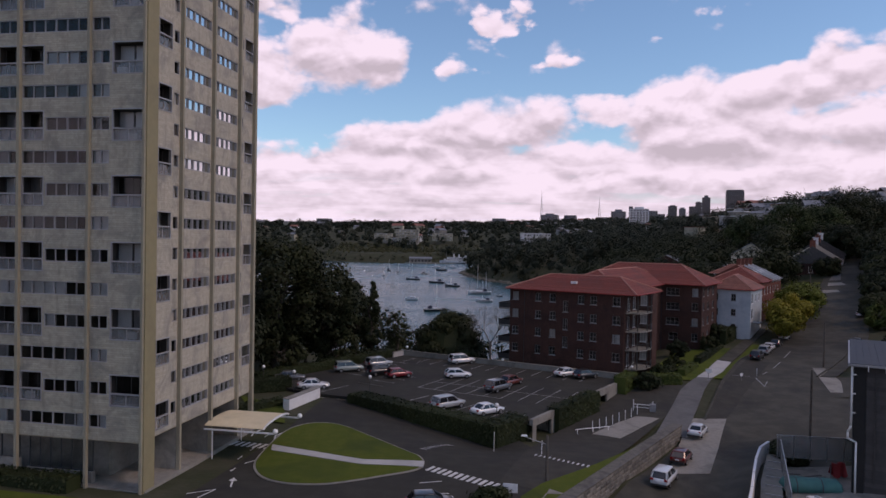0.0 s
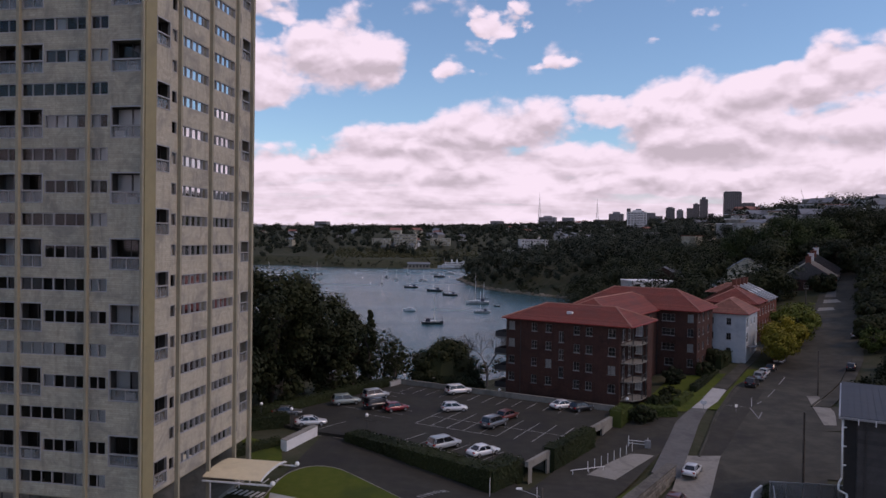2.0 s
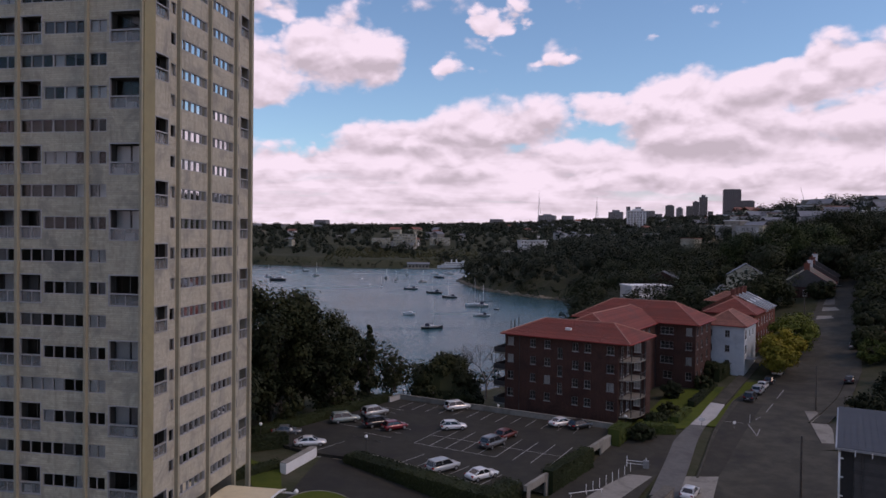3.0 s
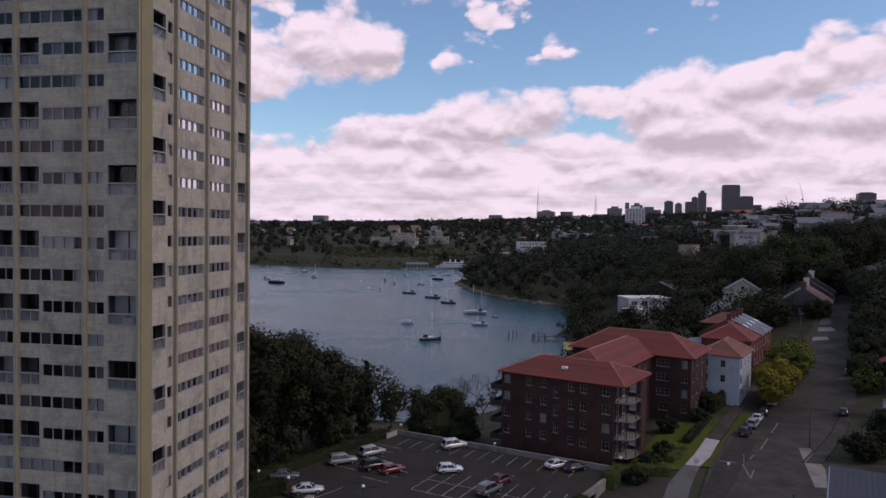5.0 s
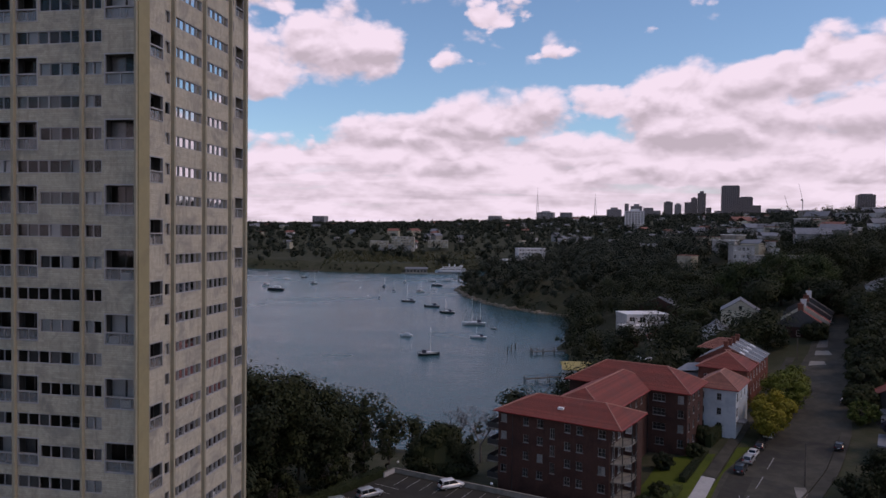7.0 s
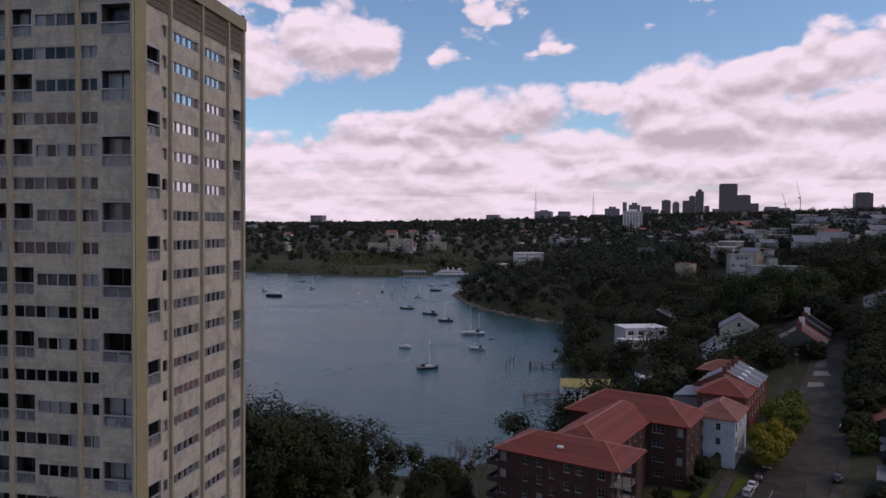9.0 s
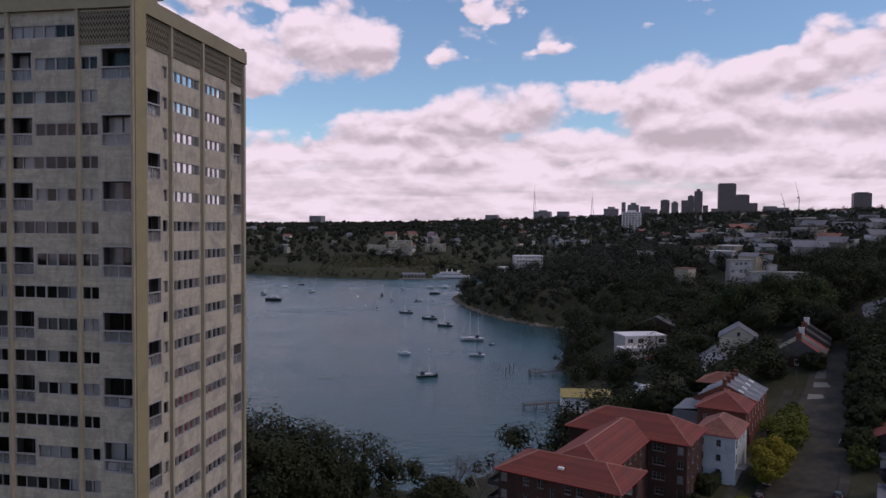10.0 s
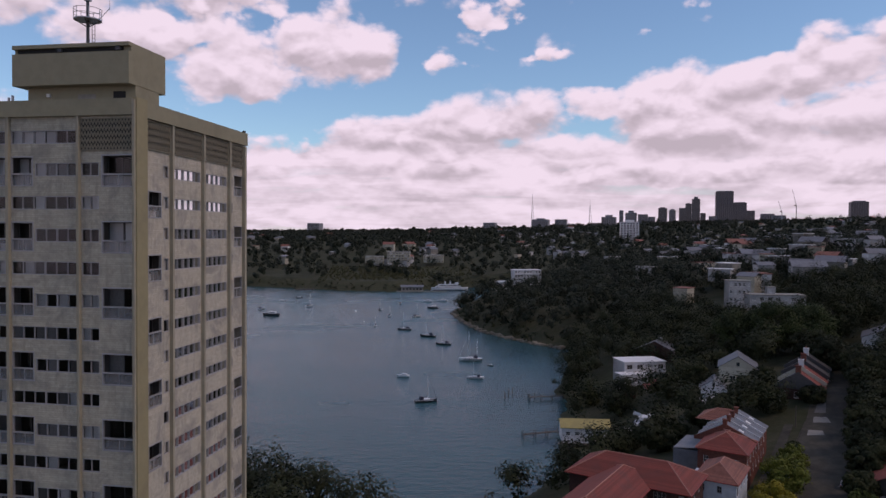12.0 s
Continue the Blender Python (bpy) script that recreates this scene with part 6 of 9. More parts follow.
    sid = [(1.0, z, 1.2, 1.6, 1, "w") for z in (2.6, 5.6, 8.6, 11.4)] + [(4.6, z, 1.4, 1.6, 1, "-") for z in (2.6, 5.6, 8.6, 11.4)] + [(9.0, z, 1.4, 1.6, 1, "-") for z in (3.6, 6.0, 8.6, 11.4)]
    facade(ob, BRICK_DARK, 13.4, -1, 13.7, pose(25.4, 33.2, 0, 0, 0, 90), sid, trim=FRAME_GREY, name="end_wall")
    part("rear_wall", Geo().box(0.0, 25.4, 46.4, 46.7, -5, 13.7).box(-0.1, 0.2, 33.2, 46.6, -6, 13.7).box(0.2, 5.6, 33.2, 33.5, -6, 13.7), BRICK_DARK, ob)
    hip_roof(ob, -0.2, 25.6, 33.0, 46.8, 13.75, 3.8, TILE_RED, 0.6, "x", GUTTER_RED, (0.9, 0.9))
    part("roof_vent", Geo().box(10.6, 11.6, 2.2, 2.9, 14.7, 15.1), WHITE_PAINT, ob, "small white roof vent")
    part("down_pipe", Geo().tube((2.9, -0.08, -1.5), (2.9, -0.08, 13.4), 0.05, 0.05, 6).tube((17.55, 32.9, 0), (17.55, 32.9, 13.4), 0.05, 0.05, 6), DARK_STEEL, ob)
    return ob


brick_flats()
FLATS = pose(15.9, 127.2, 0, 0, 0, -34.45)


def pale_house():
    ob = thing("house", pose(62.6, 154.2, 0, 0, 0, -34.45), "pale blue three-storey rendered house with a red hip roof", "house")
    wins = [(x, z, 1.0, 1.5, 1, "-") for x in (1.0, 4.6) for z in (3.4, 6.6, 9.8)]
    facade(ob, WALL_BLUE, 8.6, 0.5, 12.3, pose(0, 0, 0), wins, trim=FRAME_GREY, name="front_wall")
    facade(ob, WALL_BLUE, 13.5, 0.5, 12.3, pose(8.6, 0, 0, 0, 0, 90), [(0.8, 9.4, 1.8, 2.0, 1, "w"), (0.8, 6.2, 1.8, 2.0, 1, "-"), (5.0, 9.6, 1.4, 1.5, 1, "-"), (9.0, 9.6, 1.4, 1.5, 1, "-")], name="end_wall")
    part("rear_wall", Geo().box(0, 0.3, 0.3, 13.5, -2, 12.3).box(0.3, 8.6, 13.2, 13.5, -2, 12.3), WALL_BLUE, ob)
    hip_roof(ob, 0, 8.6, 0, 13.5, 12.35, 2.9, TILE_OLD, 0.5, "y", GUTTER_RED)
    part("awning", Geo().box(8.6, 10.4, 0.8, 4.6, 5.2, 5.35), SLATE, ob)
    part("annexe", Geo().box(-2.6, 0, 6, 13, -2, 10.4), WALL_WHITE, ob)


def terrace_house():
    ob = thing("house", pose(71.0, 174.0, 0, 0, 0, -34.45), "red brick house with red hip roof and grey rear roofs", "house")
    facade(ob, BRICK_RED, 11.4, 1, 13.0, pose(0, 0, 0), [(x, z, 1.2, 1.7, 1, "-") for x in (1.4, 5, 8.6) for z in (6.0, 9.6)], name="front_wall")
    facade(ob, BRICK_RED, 32.0, 1, 13.0, pose(11.4, 0, 0, 0, 0, 90), [(1.2 + 4.2 * i, z, 1.3, 1.8, 1, "w" if i % 3 == 0 else "-") for i in range(7) for z in (6.4, 9.8)], name="end_wall")
    part("rear_wall", Geo().box(0, 0.3, 0.3, 32, -2, 13.0).box(0.3, 11.4, 31.7, 32, -2, 13.0), BRICK_RED, ob)
    hip_roof(ob, 0, 11.4, 0, 13, 13.05, 3.7, TILE_RED, 0.5, "x", GUTTER_RED)
    for k in range(4):
        y0 = 11.5 + 5.1 * k
        x0, xm, x1 = -3.5, 4.2, 11.9
        r0 = Geo().loft([[(x0, y, 12.2), (xm, y, 16.5), (x1, y, 12.9), (x1, y, 12.75), (xm, y, 16.3), (x0, y, 12.05)] for y in (y0 + 0.15, y0 + 4.95)])
        p = part("roof", r0, SLATE, ob, "grey sheet roof between raised party walls")
        part("parapet", Geo().loft([[(x0, y, 11.9), (x1, y, 12.4), (x1, y, 13.35), (xm, y, 17.0), (x0, y, 12.65)] for y in (y0 - 0.14, y0 + 0.14)]), WALL_WHITE if k else BRICK_RED, p)
        part("skylight", Geo().loft([[(7.2, y, 15.2), (8.4, y, 14.62), (8.4, y, 14.8), (7.2, y, 15.38)] for y in (y0 + 1.8, y0 + 3.0)]), WHITE_PAINT, p)
        part("chimney", Geo().box(3.7, 4.7, y0 - 0.4, y0 + 0.5, 15.8, 18.0).box(3.6, 4.8, y0 - 0.5, y0 + 0.6, 18.0, 18.2), BRICK_RED, p)
    part("roof_wing", Geo().poly([(-8, 8, 9.6), (0, 8, 10.6), (0, 22, 10.6), (-8, 22, 9.6)]).box(-8, 0, 8, 22, -1, 9.55), SLATE, ob, "low grey rear wing")
    hip_roof(ob, -6, 6, 27, 36, 13.6, 2.6, TILE_OLD, 0.5, "x")


def gable_house(x, y, turn, w, d, z0, eave, apex, wall, roof, label, wins=True, low=None):
    ob = thing("house", pose(x, y, 0, 0, 0, turn), label, "house")
    op = [(w * 0.28, eave - 1.4, w * 0.12, 1.6, 1, "-"), (w * 0.55, eave - 1.4, w * 0.12, 1.6, 1, "-"), (w * 0.3, eave - 4.6, w * 0.14, 1.6, 1, "-"), (w * 0.6, eave - 4.6, w * 0.14, 1.6, 1, "-")] if wins else []
    facade(ob, wall, w, z0, eave, pose(0, 0, 0), [o for o in op if o[1] + o[3] < eave], name="front_wall")
    for y0, y1 in ((0.0, 0.3), (d - 0.3, d)):
        part("gable", Geo().loft([[(0, yy, eave), (w, yy, eave), (w / 2, yy, apex)] for yy in (y0, y1)]), wall, ob)
    # flat near-black box, painted as the shade inside a window
    part("gable_window", Geo().box(w * 0.46, w * 0.54, -0.05, 0.05, eave + 0.6, eave + 2.0), DARK_VOID, ob)
    part("side_wall", Geo().box(0, 0.3, 0.3, d, z0, eave).box(w - 0.3, w, 0.3, d, z0, eave).box(0.3, w - 0.3, d - 0.3, d, z0, eave), wall, ob)
    o = 0.4
    part("roof", Geo().loft([[(-o, yy, eave - 0.25), (w / 2, yy, apex + 0.1), (w + o, yy, eave - 0.25), (w + o, yy, eave - 0.05), (w / 2, yy, apex + 0.3), (-o, yy, eave - 0.05)] for yy in (-o, d + o)]), roof, ob)
    return ob


def flat_house(x, y, turn, w, d, z0, z1, wall, roof, label, rows, cols, category="house", lip=0.3, bal=False, name="house"):
    """A flat-roofed building with rows of real window openings on two fronts."""
    ob = thing(name, pose(x, y, 0, 0, 0, turn), label, category)
    sh = (z1 - z0) / rows
    ops = [(w * (c + 0.22) / cols, z0 + sh * (k + 0.3), w / cols * 0.56, sh * 0.45, 1, "w" if (c * 7 + k * 3) % 4 == 0 else "-") for k in range(rows) for c in range(cols)]
    facade(ob, wall, w, z0, z1, pose(0, 0, 0), ops, name="front_wall")
    cd = max(1, int(cols * d / w))
    ops = [(d * (c + 0.22) / cd, z0 + sh * (k + 0.3), d / cd * 0.5, sh * 0.45, 1, "-") for k in range(rows) for c in range(cd)]
    facade(ob, wall, d, z0, z1, pose(w, 0, 0, 0, 0, 90), ops, name="end_wall")
    part("rear_wall", Geo().box(0, 0.3, 0.3, d, z0, z1).box(0.3, w - 0.3, d - 0.3, d, z0, z1), wall, ob)
    part("end_wall", Geo().quad((0, 0, z0), (0, d, z0), (0, d, z1), (0, 0, z1)), wall, ob)
    part("roof", Geo().box(-lip, w + lip, -lip, d + lip, z1, z1 + 0.35), roof, ob)
    if bal:
        for k in range(1, rows):
            part("balcony", Geo().box(0.2, w - 0.2, -1.3, -0.02, z0 + sh * k - 0.15, z0 + sh * k).box(0.2, w - 0.2, -1.3, -1.22, z0 + sh * k, z0 + sh * k + 0.95), wall, ob)
    return ob


pale_house()
terrace_house()
gable_house(110.2, 253.4, -24, 13.0, 14, 8, 18.2, 22.2, WALL_CREAM, SLATE, "cream rendered house with a steep front gable")
gable_house(101.5, 249.0, -24, 9.5, 10, 5, 11.6, 14.6, WALL_WHITE, SLATE, "white rendered cottage with a plain gable")
gable_house(99.5, 241.5, -24, 8.5, 6, 4, 7.6, 9.2, WALL_WHITE, WALL_WHITE, "low white outbuilding with a pale roof")
flat_house(90.0, 302.0, 8, 19, 12, -2, 10.6, WALL_WHITE, WHITE_PAINT, "white three-level house with stepped balconies", 3, 4, bal=True)
flat_house(87.0, 295.0, 12, 12, 6, -2, 6.4, WALL_WHITE, WHITE_PAINT, "white lower wing with a flat roof", 2, 3)
gable_house(94, 284, -8, 10, 8, -3, 3.2, 5.8, WALL_WHITE, TILE_RED, "small white cottage with a red tiled gable roof", True)
gable_house(104, 331, -30, 17, 14, 4, 12, 16, BRICK_DARK, SLATE, "dark brick house with a broad slate gable", True)
flat_house(175, 366, -8, 28, 11, 14, 34.6, CONCRETE_PALE, CONCRETE, "pale grey five-storey flats on the wooded hill", 5, 7, "apartment block", 0.4, False, "apartment_block")
flat_house(185, 368, -8, 4.2, 4, 34.4, 38.6, CONCRETE_PALE, CONCRETE, "pale grey lift tower on the hill flats", 1, 1, "lift tower", 0.2, False, "lift_tower")
flat_house(180.5, 404, -8, 12, 10, 18, 39.4, CONCRETE_PALE, CONCRETE, "older pale flats behind the hill flats", 5, 5, "apartment block", 0.4, False, "apartment_block")
flat_house(98, 716, 8, 28, 14, 2, 28.6, WALL_WHITE, WHITE_PAINT, "white stepped waterside apartments among trees", 7, 9, "apartment block", 0.6, True, "apartment_block")
flat_house(80, 706, 8, 17, 12, 0, 17.5, WALL_WHITE, WHITE_PAINT, "white lower terrace of the waterside apartments", 4, 6, "apartment block", 0.6, True, "apartment_block")
gable_house(175, 272, -34, 17, 20, 17, 26.4, 30.0, WALL_WHITE, SLATE, "white rendered hall with a grey gable roof", True)
gable_house(106, 160, -34, 13, 15, 3, 8.8, 12.2, CLADDING, TILE_RED, "dark timber house with a bright red tiled gable", True)
flat_house(104.5, 153.5, -34, 12, 5, 2.5, 6.2, WALL_WHITE, SLATE, "white verandah front with a dark roof", 1, 4)
flat_house(90, 132, -34, 10, 9, 1, 5.5, CLADDING, SLATE, "low dark roadside house with a flat roof", 1, 3)


def terrace_row():
    ob = thing("terrace_row", pose(119.5, 229, 0, 0, 0, -34.45), "row of old dark brick terraces with red and slate roofs", "terrace")
    for k in range(4):
        y = k * 7.6
        z = 10.0 + k * 0.9
        w = part("wall", Geo().box(0, 13, y, y + 7.4, z - 3, z + 6.4), CLADDING if k % 2 else BRICK_DARK, ob)
        for side, (xa, za, xb, zb), mat in (("roof", (6.0, z + 11.2, 13.8, z + 6.2), TILE_RED if k < 2 else CLADDING), ("rear_roof", (-0.8, z + 6.6, 6.0, z + 11.2), SLATE)):
            part(side, Geo().loft([[(xa, q, za), (xb, q, zb), (xb, q, zb - 0.25), (xa, q, za - 0.25)] for q in (y + 0.16, y + 7.44)]), mat, ob)
        part("party_wall", Geo().loft([[(-0.9, q, z + 6.2), (13.9, q, z + 5.8), (13.9, q, z + 6.7), (6.0, q, z + 11.75), (-0.9, q, z + 7.1)] for q in (y - 0.16, y + 0.16)]), WALL_CREAM if k == 1 else CLADDING, ob)
        c = part("chimney", Geo().box(5.2, 6.8, y + 0.2, y + 1.6, z + 9.6, z + 13.4).box(5.1, 6.9, y + 0.1, y + 1.7, z + 13.4, z + 13.7), WALL_WHITE if k in (1, 3) else BRICK_RED, ob)
        for q in (y + 0.55, y + 1.2):
            part("chimney_pot", Geo().tube((6.0, q, z + 13.7), (6.0, q, z + 14.3), 0.18, 0.15, 7), TILE_OLD, c)
        for i in range(3):
            house_window(w, pose(1.2 + 3.8 * i, y - 0.06, z + 3.2), 1.2, 1.9, 1, "w" if i % 2 else "-")
            house_window(w, pose(13.06, y + 0.9 + 2.2 * i, z + 3.2, 0, 0, 90), 1.0, 1.9, 1, "w" if (i + k) % 3 == 0 else "-")
        part("verandah", Geo().box(13, 15, y + 0.3, y + 7.1, z + 2.9, z + 3.05).box(14.8, 14.95, y + 0.3, y + 0.45, z - 1, z + 2.9).box(14.8, 14.95, y + 6.9, y + 7.05, z - 1, z + 2.9), WALL_WHITE, ob)


terrace_row()


def boat_shed():
    ob = thing("boat_shed", pose(52.5, 250.5, 0, 0, 0, -6), "white weatherboard boat shed with a mustard roof on the shore", "boat shed")
    facade(ob, WALL_WHITE, 17, -8.6, -3.2, pose(0, 0, 0), [(1.4, -6.0, 1.5, 1.4, 1, "-"), (4.6, -6.0, 1.5, 1.4, 1, "-"), (9.2, -7.6, 4.4, 3.2, 1, "w")], name="front_wall")
    part("side_wall", Geo().box(0, 0.25, 0.3, 10, -8.6, -3.2).box(16.75, 17, 0, 10, -8.6, -3.2).box(0.25, 16.75, 9.75, 10, -8.6, -3.2), WALL_WHITE, ob)
    part("roof", Geo().loft([[(x, -0.6, -3.3), (x, 5, -1.3), (x, 10.6, -3.3), (x, 10.6, -3.1), (x, 5, -1.05), (x, -0.6, -3.1)] for x in (-0.6, 17.6)]), ROOF_YELLOW, ob, "mustard coloured sheet roof")
    part("platform", Geo().box(-1.5, 18, -2.0, 0.0, -8.9, -8.6), TIMBER_POLE, ob)
    for x in (-1, 4, 9, 14):
        part("pile", Geo().tube((x, -1.7, -12.5), (x, -1.7, -8.8), 0.2, 0.2, 8), TIMBER_POLE, ob)


boat_shed()


def jetty(x, y, turn, length, label):
    ob = thing("jetty", pose(x, y, 0, 0, 0, turn), label, "jetty")
    part("deck", Geo().box(0, length, -0.9, 0.9, -9.6, -9.4), TIMBER_POLE, ob)
    n = max(3, int(length / 3.4))
    for i in range(n):
        for s in (-0.8, 0.8):
            part("pile", Geo().tube((length * i / (n - 1), s, -13), (length * i / (n - 1), s, -8.3), 0.17, 0.15, 7), TIMBER_POLE, ob)
    part("rail", Geo().tube((0, 0.8, -8.5), (length, 0.8, -8.5), 0.05, 0.05, 6), TIMBER_POLE, ob)


jetty(40.5, 263.8, 18, 15, "dark timber jetty on round piles")
jetty(52.5, 324.8, 8, 16, "low timber landing on the shore")
for x, y, h in ((41.3, 326.9, 4.2), (43.9, 333.5, 4.0), (46.2, 336.5, 4.4), (52.0, 326.0, 3.6), (55.2, 327.5, 3.6), (31.0, 208.9, 4.6), (32.4, 214, 4.2)):
    ob = thing("mooring_pile", pose(x, y, WATER_Z), "dark timber mooring pile standing in the water", "mooring pile", "mooring piles")
    part("pile", Geo().tube((0, 0, -2), (0, 0, h - 1.2), 0.22, 0.2, 8), TIMBER_POLE, ob)
    part("cap", Geo().tube((0, 0, h - 1.2), (0, 0, h - 1.0), 0.24, 0.1, 8), TIMBER_POLE, ob)


def corner_house():
    """The dark house at the near right: boarded wall, sheet roof, white down pipe."""
    ob = thing("house", pose(41.2, 66.2, 0, 0, 0, -31), "dark weatherboard house with a blue-grey sheet roof and white down pipe", "house")
    part("wall", Geo().box(0.15, 12, 0.2, 17.5, -2, 10.75), CLADDING, ob)
    for k in range(30):
        z = -1.6 + k * 0.41
        part("board", Geo().loft([[(1.1, 0.2, z), (1.1, 0.12, z), (1.1, 0.19, z + 0.40), (1.1, 0.2, z + 0.40)], [(12, 0.2, z), (12, 0.12, z), (12, 0.19, z + 0.40), (12, 0.2, z + 0.40)]]), CLADDING, ob)
    part("corner_board", Geo().box(0.05, 1.05, 0.0, 0.19, -2, 10.7), DARK_VOID, ob)
    roof = Geo().prism([(-0.3, -0.4), (12.6, -0.4), (12.6, 18.2), (-0.3, 18.2)], [10.85, 10.85, 10.95, 10.95], [11.15, 11.15, 11.3, 11.3])
    p = part("roof", roof, ROOF_BLUE, ob, "blue-grey ribbed sheet roof")
    for i in range(1, 22):
        x = -0.3 + i * 0.6
        part("rib", Geo().prism([(x - 0.02, -0.4), (x + 0.02, -0.4), (x + 0.02, 18.2), (x - 0.02, 18.2)], [11.15, 11.15, 11.3, 11.3], [11.18, 11.18, 11.33, 11.33]), ROOF_BLUE, p)
    part("gutter", Geo().box(-0.45, 12.6, -0.55, -0.41, 10.9, 11.1).box(-0.45, -0.31, -0.4, 18.2, 10.95, 11.15), STEEL, ob)
    for x in (1.2, 2.6, 4.0, 5.4, 6.8):
        part("bracket", Geo().box(x - 0.04, x + 0.04, -0.58, -0.3, 10.5, 11.05), WHITE_PAINT, ob)
    pipe = Geo().tube((-0.1, -0.1, 10.9), (-0.1, -0.1, 5.2), 0.09, 0.09, 8).tube((-0.1, -0.1, 5.2), (-0.35, -0.1, 4.6), 0.09, 0.09, 8).tube((-0.35, -0.1, 4.6), (-0.35, -0.1, 4.0), 0.09, 0.09, 8)
    pipe.tube((-0.35, -0.1, 4.0), (0.35, -0.1, 3.7), 0.09, 0.09, 8).tube((0.35, -0.1, 3.7), (0.35, -0.1, -1.5), 0.09, 0.09, 8)
    part("down_pipe", pipe, WHITE_PAINT, ob, "white painted down pipe", True)
    for z in (10.0, 8.2, 6.4):
        part("pipe_clip", Geo().box(-0.06, 0.25, -0.12, 0.0, z, z + 0.1), WHITE_PAINT, ob)
    for x in (1.8, 4.6):
        part("brace", Geo().box(x, x + 0.12, 0.0, 0.1, 0, 10.4), CLADDING, ob)


corner_house()


def yard():
    """The small walled yard before the dark house."""
    line = [(39.4, 78.6), (37.4, 76.4), (35.2, 72.6), (33.0, 68.4), (31.0, 64.4), (29.4, 61.4), (28.2, 58.6)]
    ob = thing("garden_wall", pose(39.4, 78.6, 0), "curved white rendered garden wall along the footpath", "garden wall")
    for i, (a, b) in enumerate(zip(line, line[1:])):
        p = [on_edge(a, b, 0, -0.12), on_edge(a, b, 0, 0.12), on_edge(a, b, 1.02, 0.12), on_edge(a, b, 1.02, -0.12)]
        part("wall_panel", Geo().prism([(x - 39.4, y - 78.6) for x, y in p], -4.6, 0.15 - 0.04 * i), WHITE_PAINT, ob)
    strip("pavement_yard", [(38.6, 77.2), (34, 69), (29.2, 59)], [(40.2, 76.0), (35.6, 68), (30.8, 58)], 0.9, CONCRETE, "grey paved path inside the garden wall", "pavement", 12, 2, 0.6)
    for i in range(9):
        t = i / 8
        x, y = 39.2 - 9.2 * t, 76.4 - 17.8 * t
        ob = thing("step", pose(x, y, zed(x, y) + 0.9, 0, 0, 62), "grey paving step edge on the garden path", "step", "path steps")
        part("edge", Geo().box(-0.06, 0.06, -0.8, 0.8, 0, 0.1), CONCRETE_PALE, ob)
    fence = thing("glass_fence", pose(38.4, 74.6, 0.0, 0, 0, -9), "grey translucent panel fence round the yard", "fence")
    for i in range(5):
        x = i * 1.65
        part("panel", Geo().box(x, x + 1.6, -0.02, 0.02, -0.4, 1.9), GLASS_PALE, fence)
        part("post", Geo().box(x - 0.06, x, -0.05, 0.05, -0.6, 2.0), STEEL, fence)
    part("rail", Geo().box(-0.1, 8.3, -0.04, 0.04, 1.9, 1.98), STEEL, fence)
    side = thing("glass_fence", pose(31.6, 58.6, 0.0, 0, 0, 66), "grey translucent panel fence along the yard", "fence")
    for i in range(10):
        x = i * 1.72
        part("panel", Geo().box(x, x + 1.66, -0.02, 0.02, -0.8, 1.5), GLASS_PALE, side)
        part("post", Geo().box(x - 0.06, x, -0.05, 0.05, -1.0, 1.6), STEEL, side)
    part("rail", Geo().box(-0.1, 17.2, -0.04, 0.04, 1.5, 1.58), STEEL, side)
    strip("yard", [(38.8, 74.2), (32.0, 58)], [(46, 73), (42, 56)], 0.35, CONCRETE, "stained concrete yard behind the fence", "pavement", 10, 5, 0.4)
    ob = thing("tarpaulin_bundle", pose(38.0, 67.5, zed(38, 67.5) + 0.35, 0, 0, -8), "long teal tarpaulin covered bundle in the yard", "tarpaulin")
    ring = [(-0.95, 0), (-0.9, 0.7), (-0.45, 1.15), (0.3, 1.2), (0.85, 0.75), (0.95, 0)]
    part("cover", Geo().loft([[(x, y * s, z * (s + 0.04 * math.sin(4 * x))) for y, z in ring] for x, s in ((-2.6, 0.7), (-2.3, 0.97), (-1.2, 1.0), (0, 0.94), (1.4, 1.02), (2.5, 0.95), (2.8, 0.7))]), TARP_TEAL, ob, "", True)
    for x in (-1.4, 0.9):
        part("strap", Geo().loft([[(x + dx, y * 1.03, z * 1.03) for y, z in ring] for dx in (-0.05, 0.05)], False), DARK_STEEL, ob)
    ob = thing("water_tank", pose(36.4, 63.6, zed(36.4, 63.6) + 0.35), "white plastic box tank with a round lid", "tank")
    part("body", Geo().box(-0.6, 0.6, -0.45, 0.45, 0, 0.7).box(-0.55, 0.55, -0.4, 0.4, 0.7, 0.8), WHITE_PAINT, ob)
    part("lid", Geo().tube((0.2, 0, 0.8), (0.2, 0, 0.9), 0.25, 0.22, 12), STEEL, ob)
    ob = thing("plastic_sheet", pose(42.2, 70.0, zed(42.2, 70) + 0.35, 0, 0, 10), "crumpled red sheet hung over a rack", "sheet")
    part("rack", Geo().tube((-0.8, 0, 0), (-0.8, 0, 1.5), 0.03, 0.03, 6).tube((0.8, 0, 0), (0.8, 0, 1.5), 0.03, 0.03, 6).tube((-0.8, 0, 1.5), (0.8, 0, 1.5), 0.03, 0.03, 6), STEEL, ob)
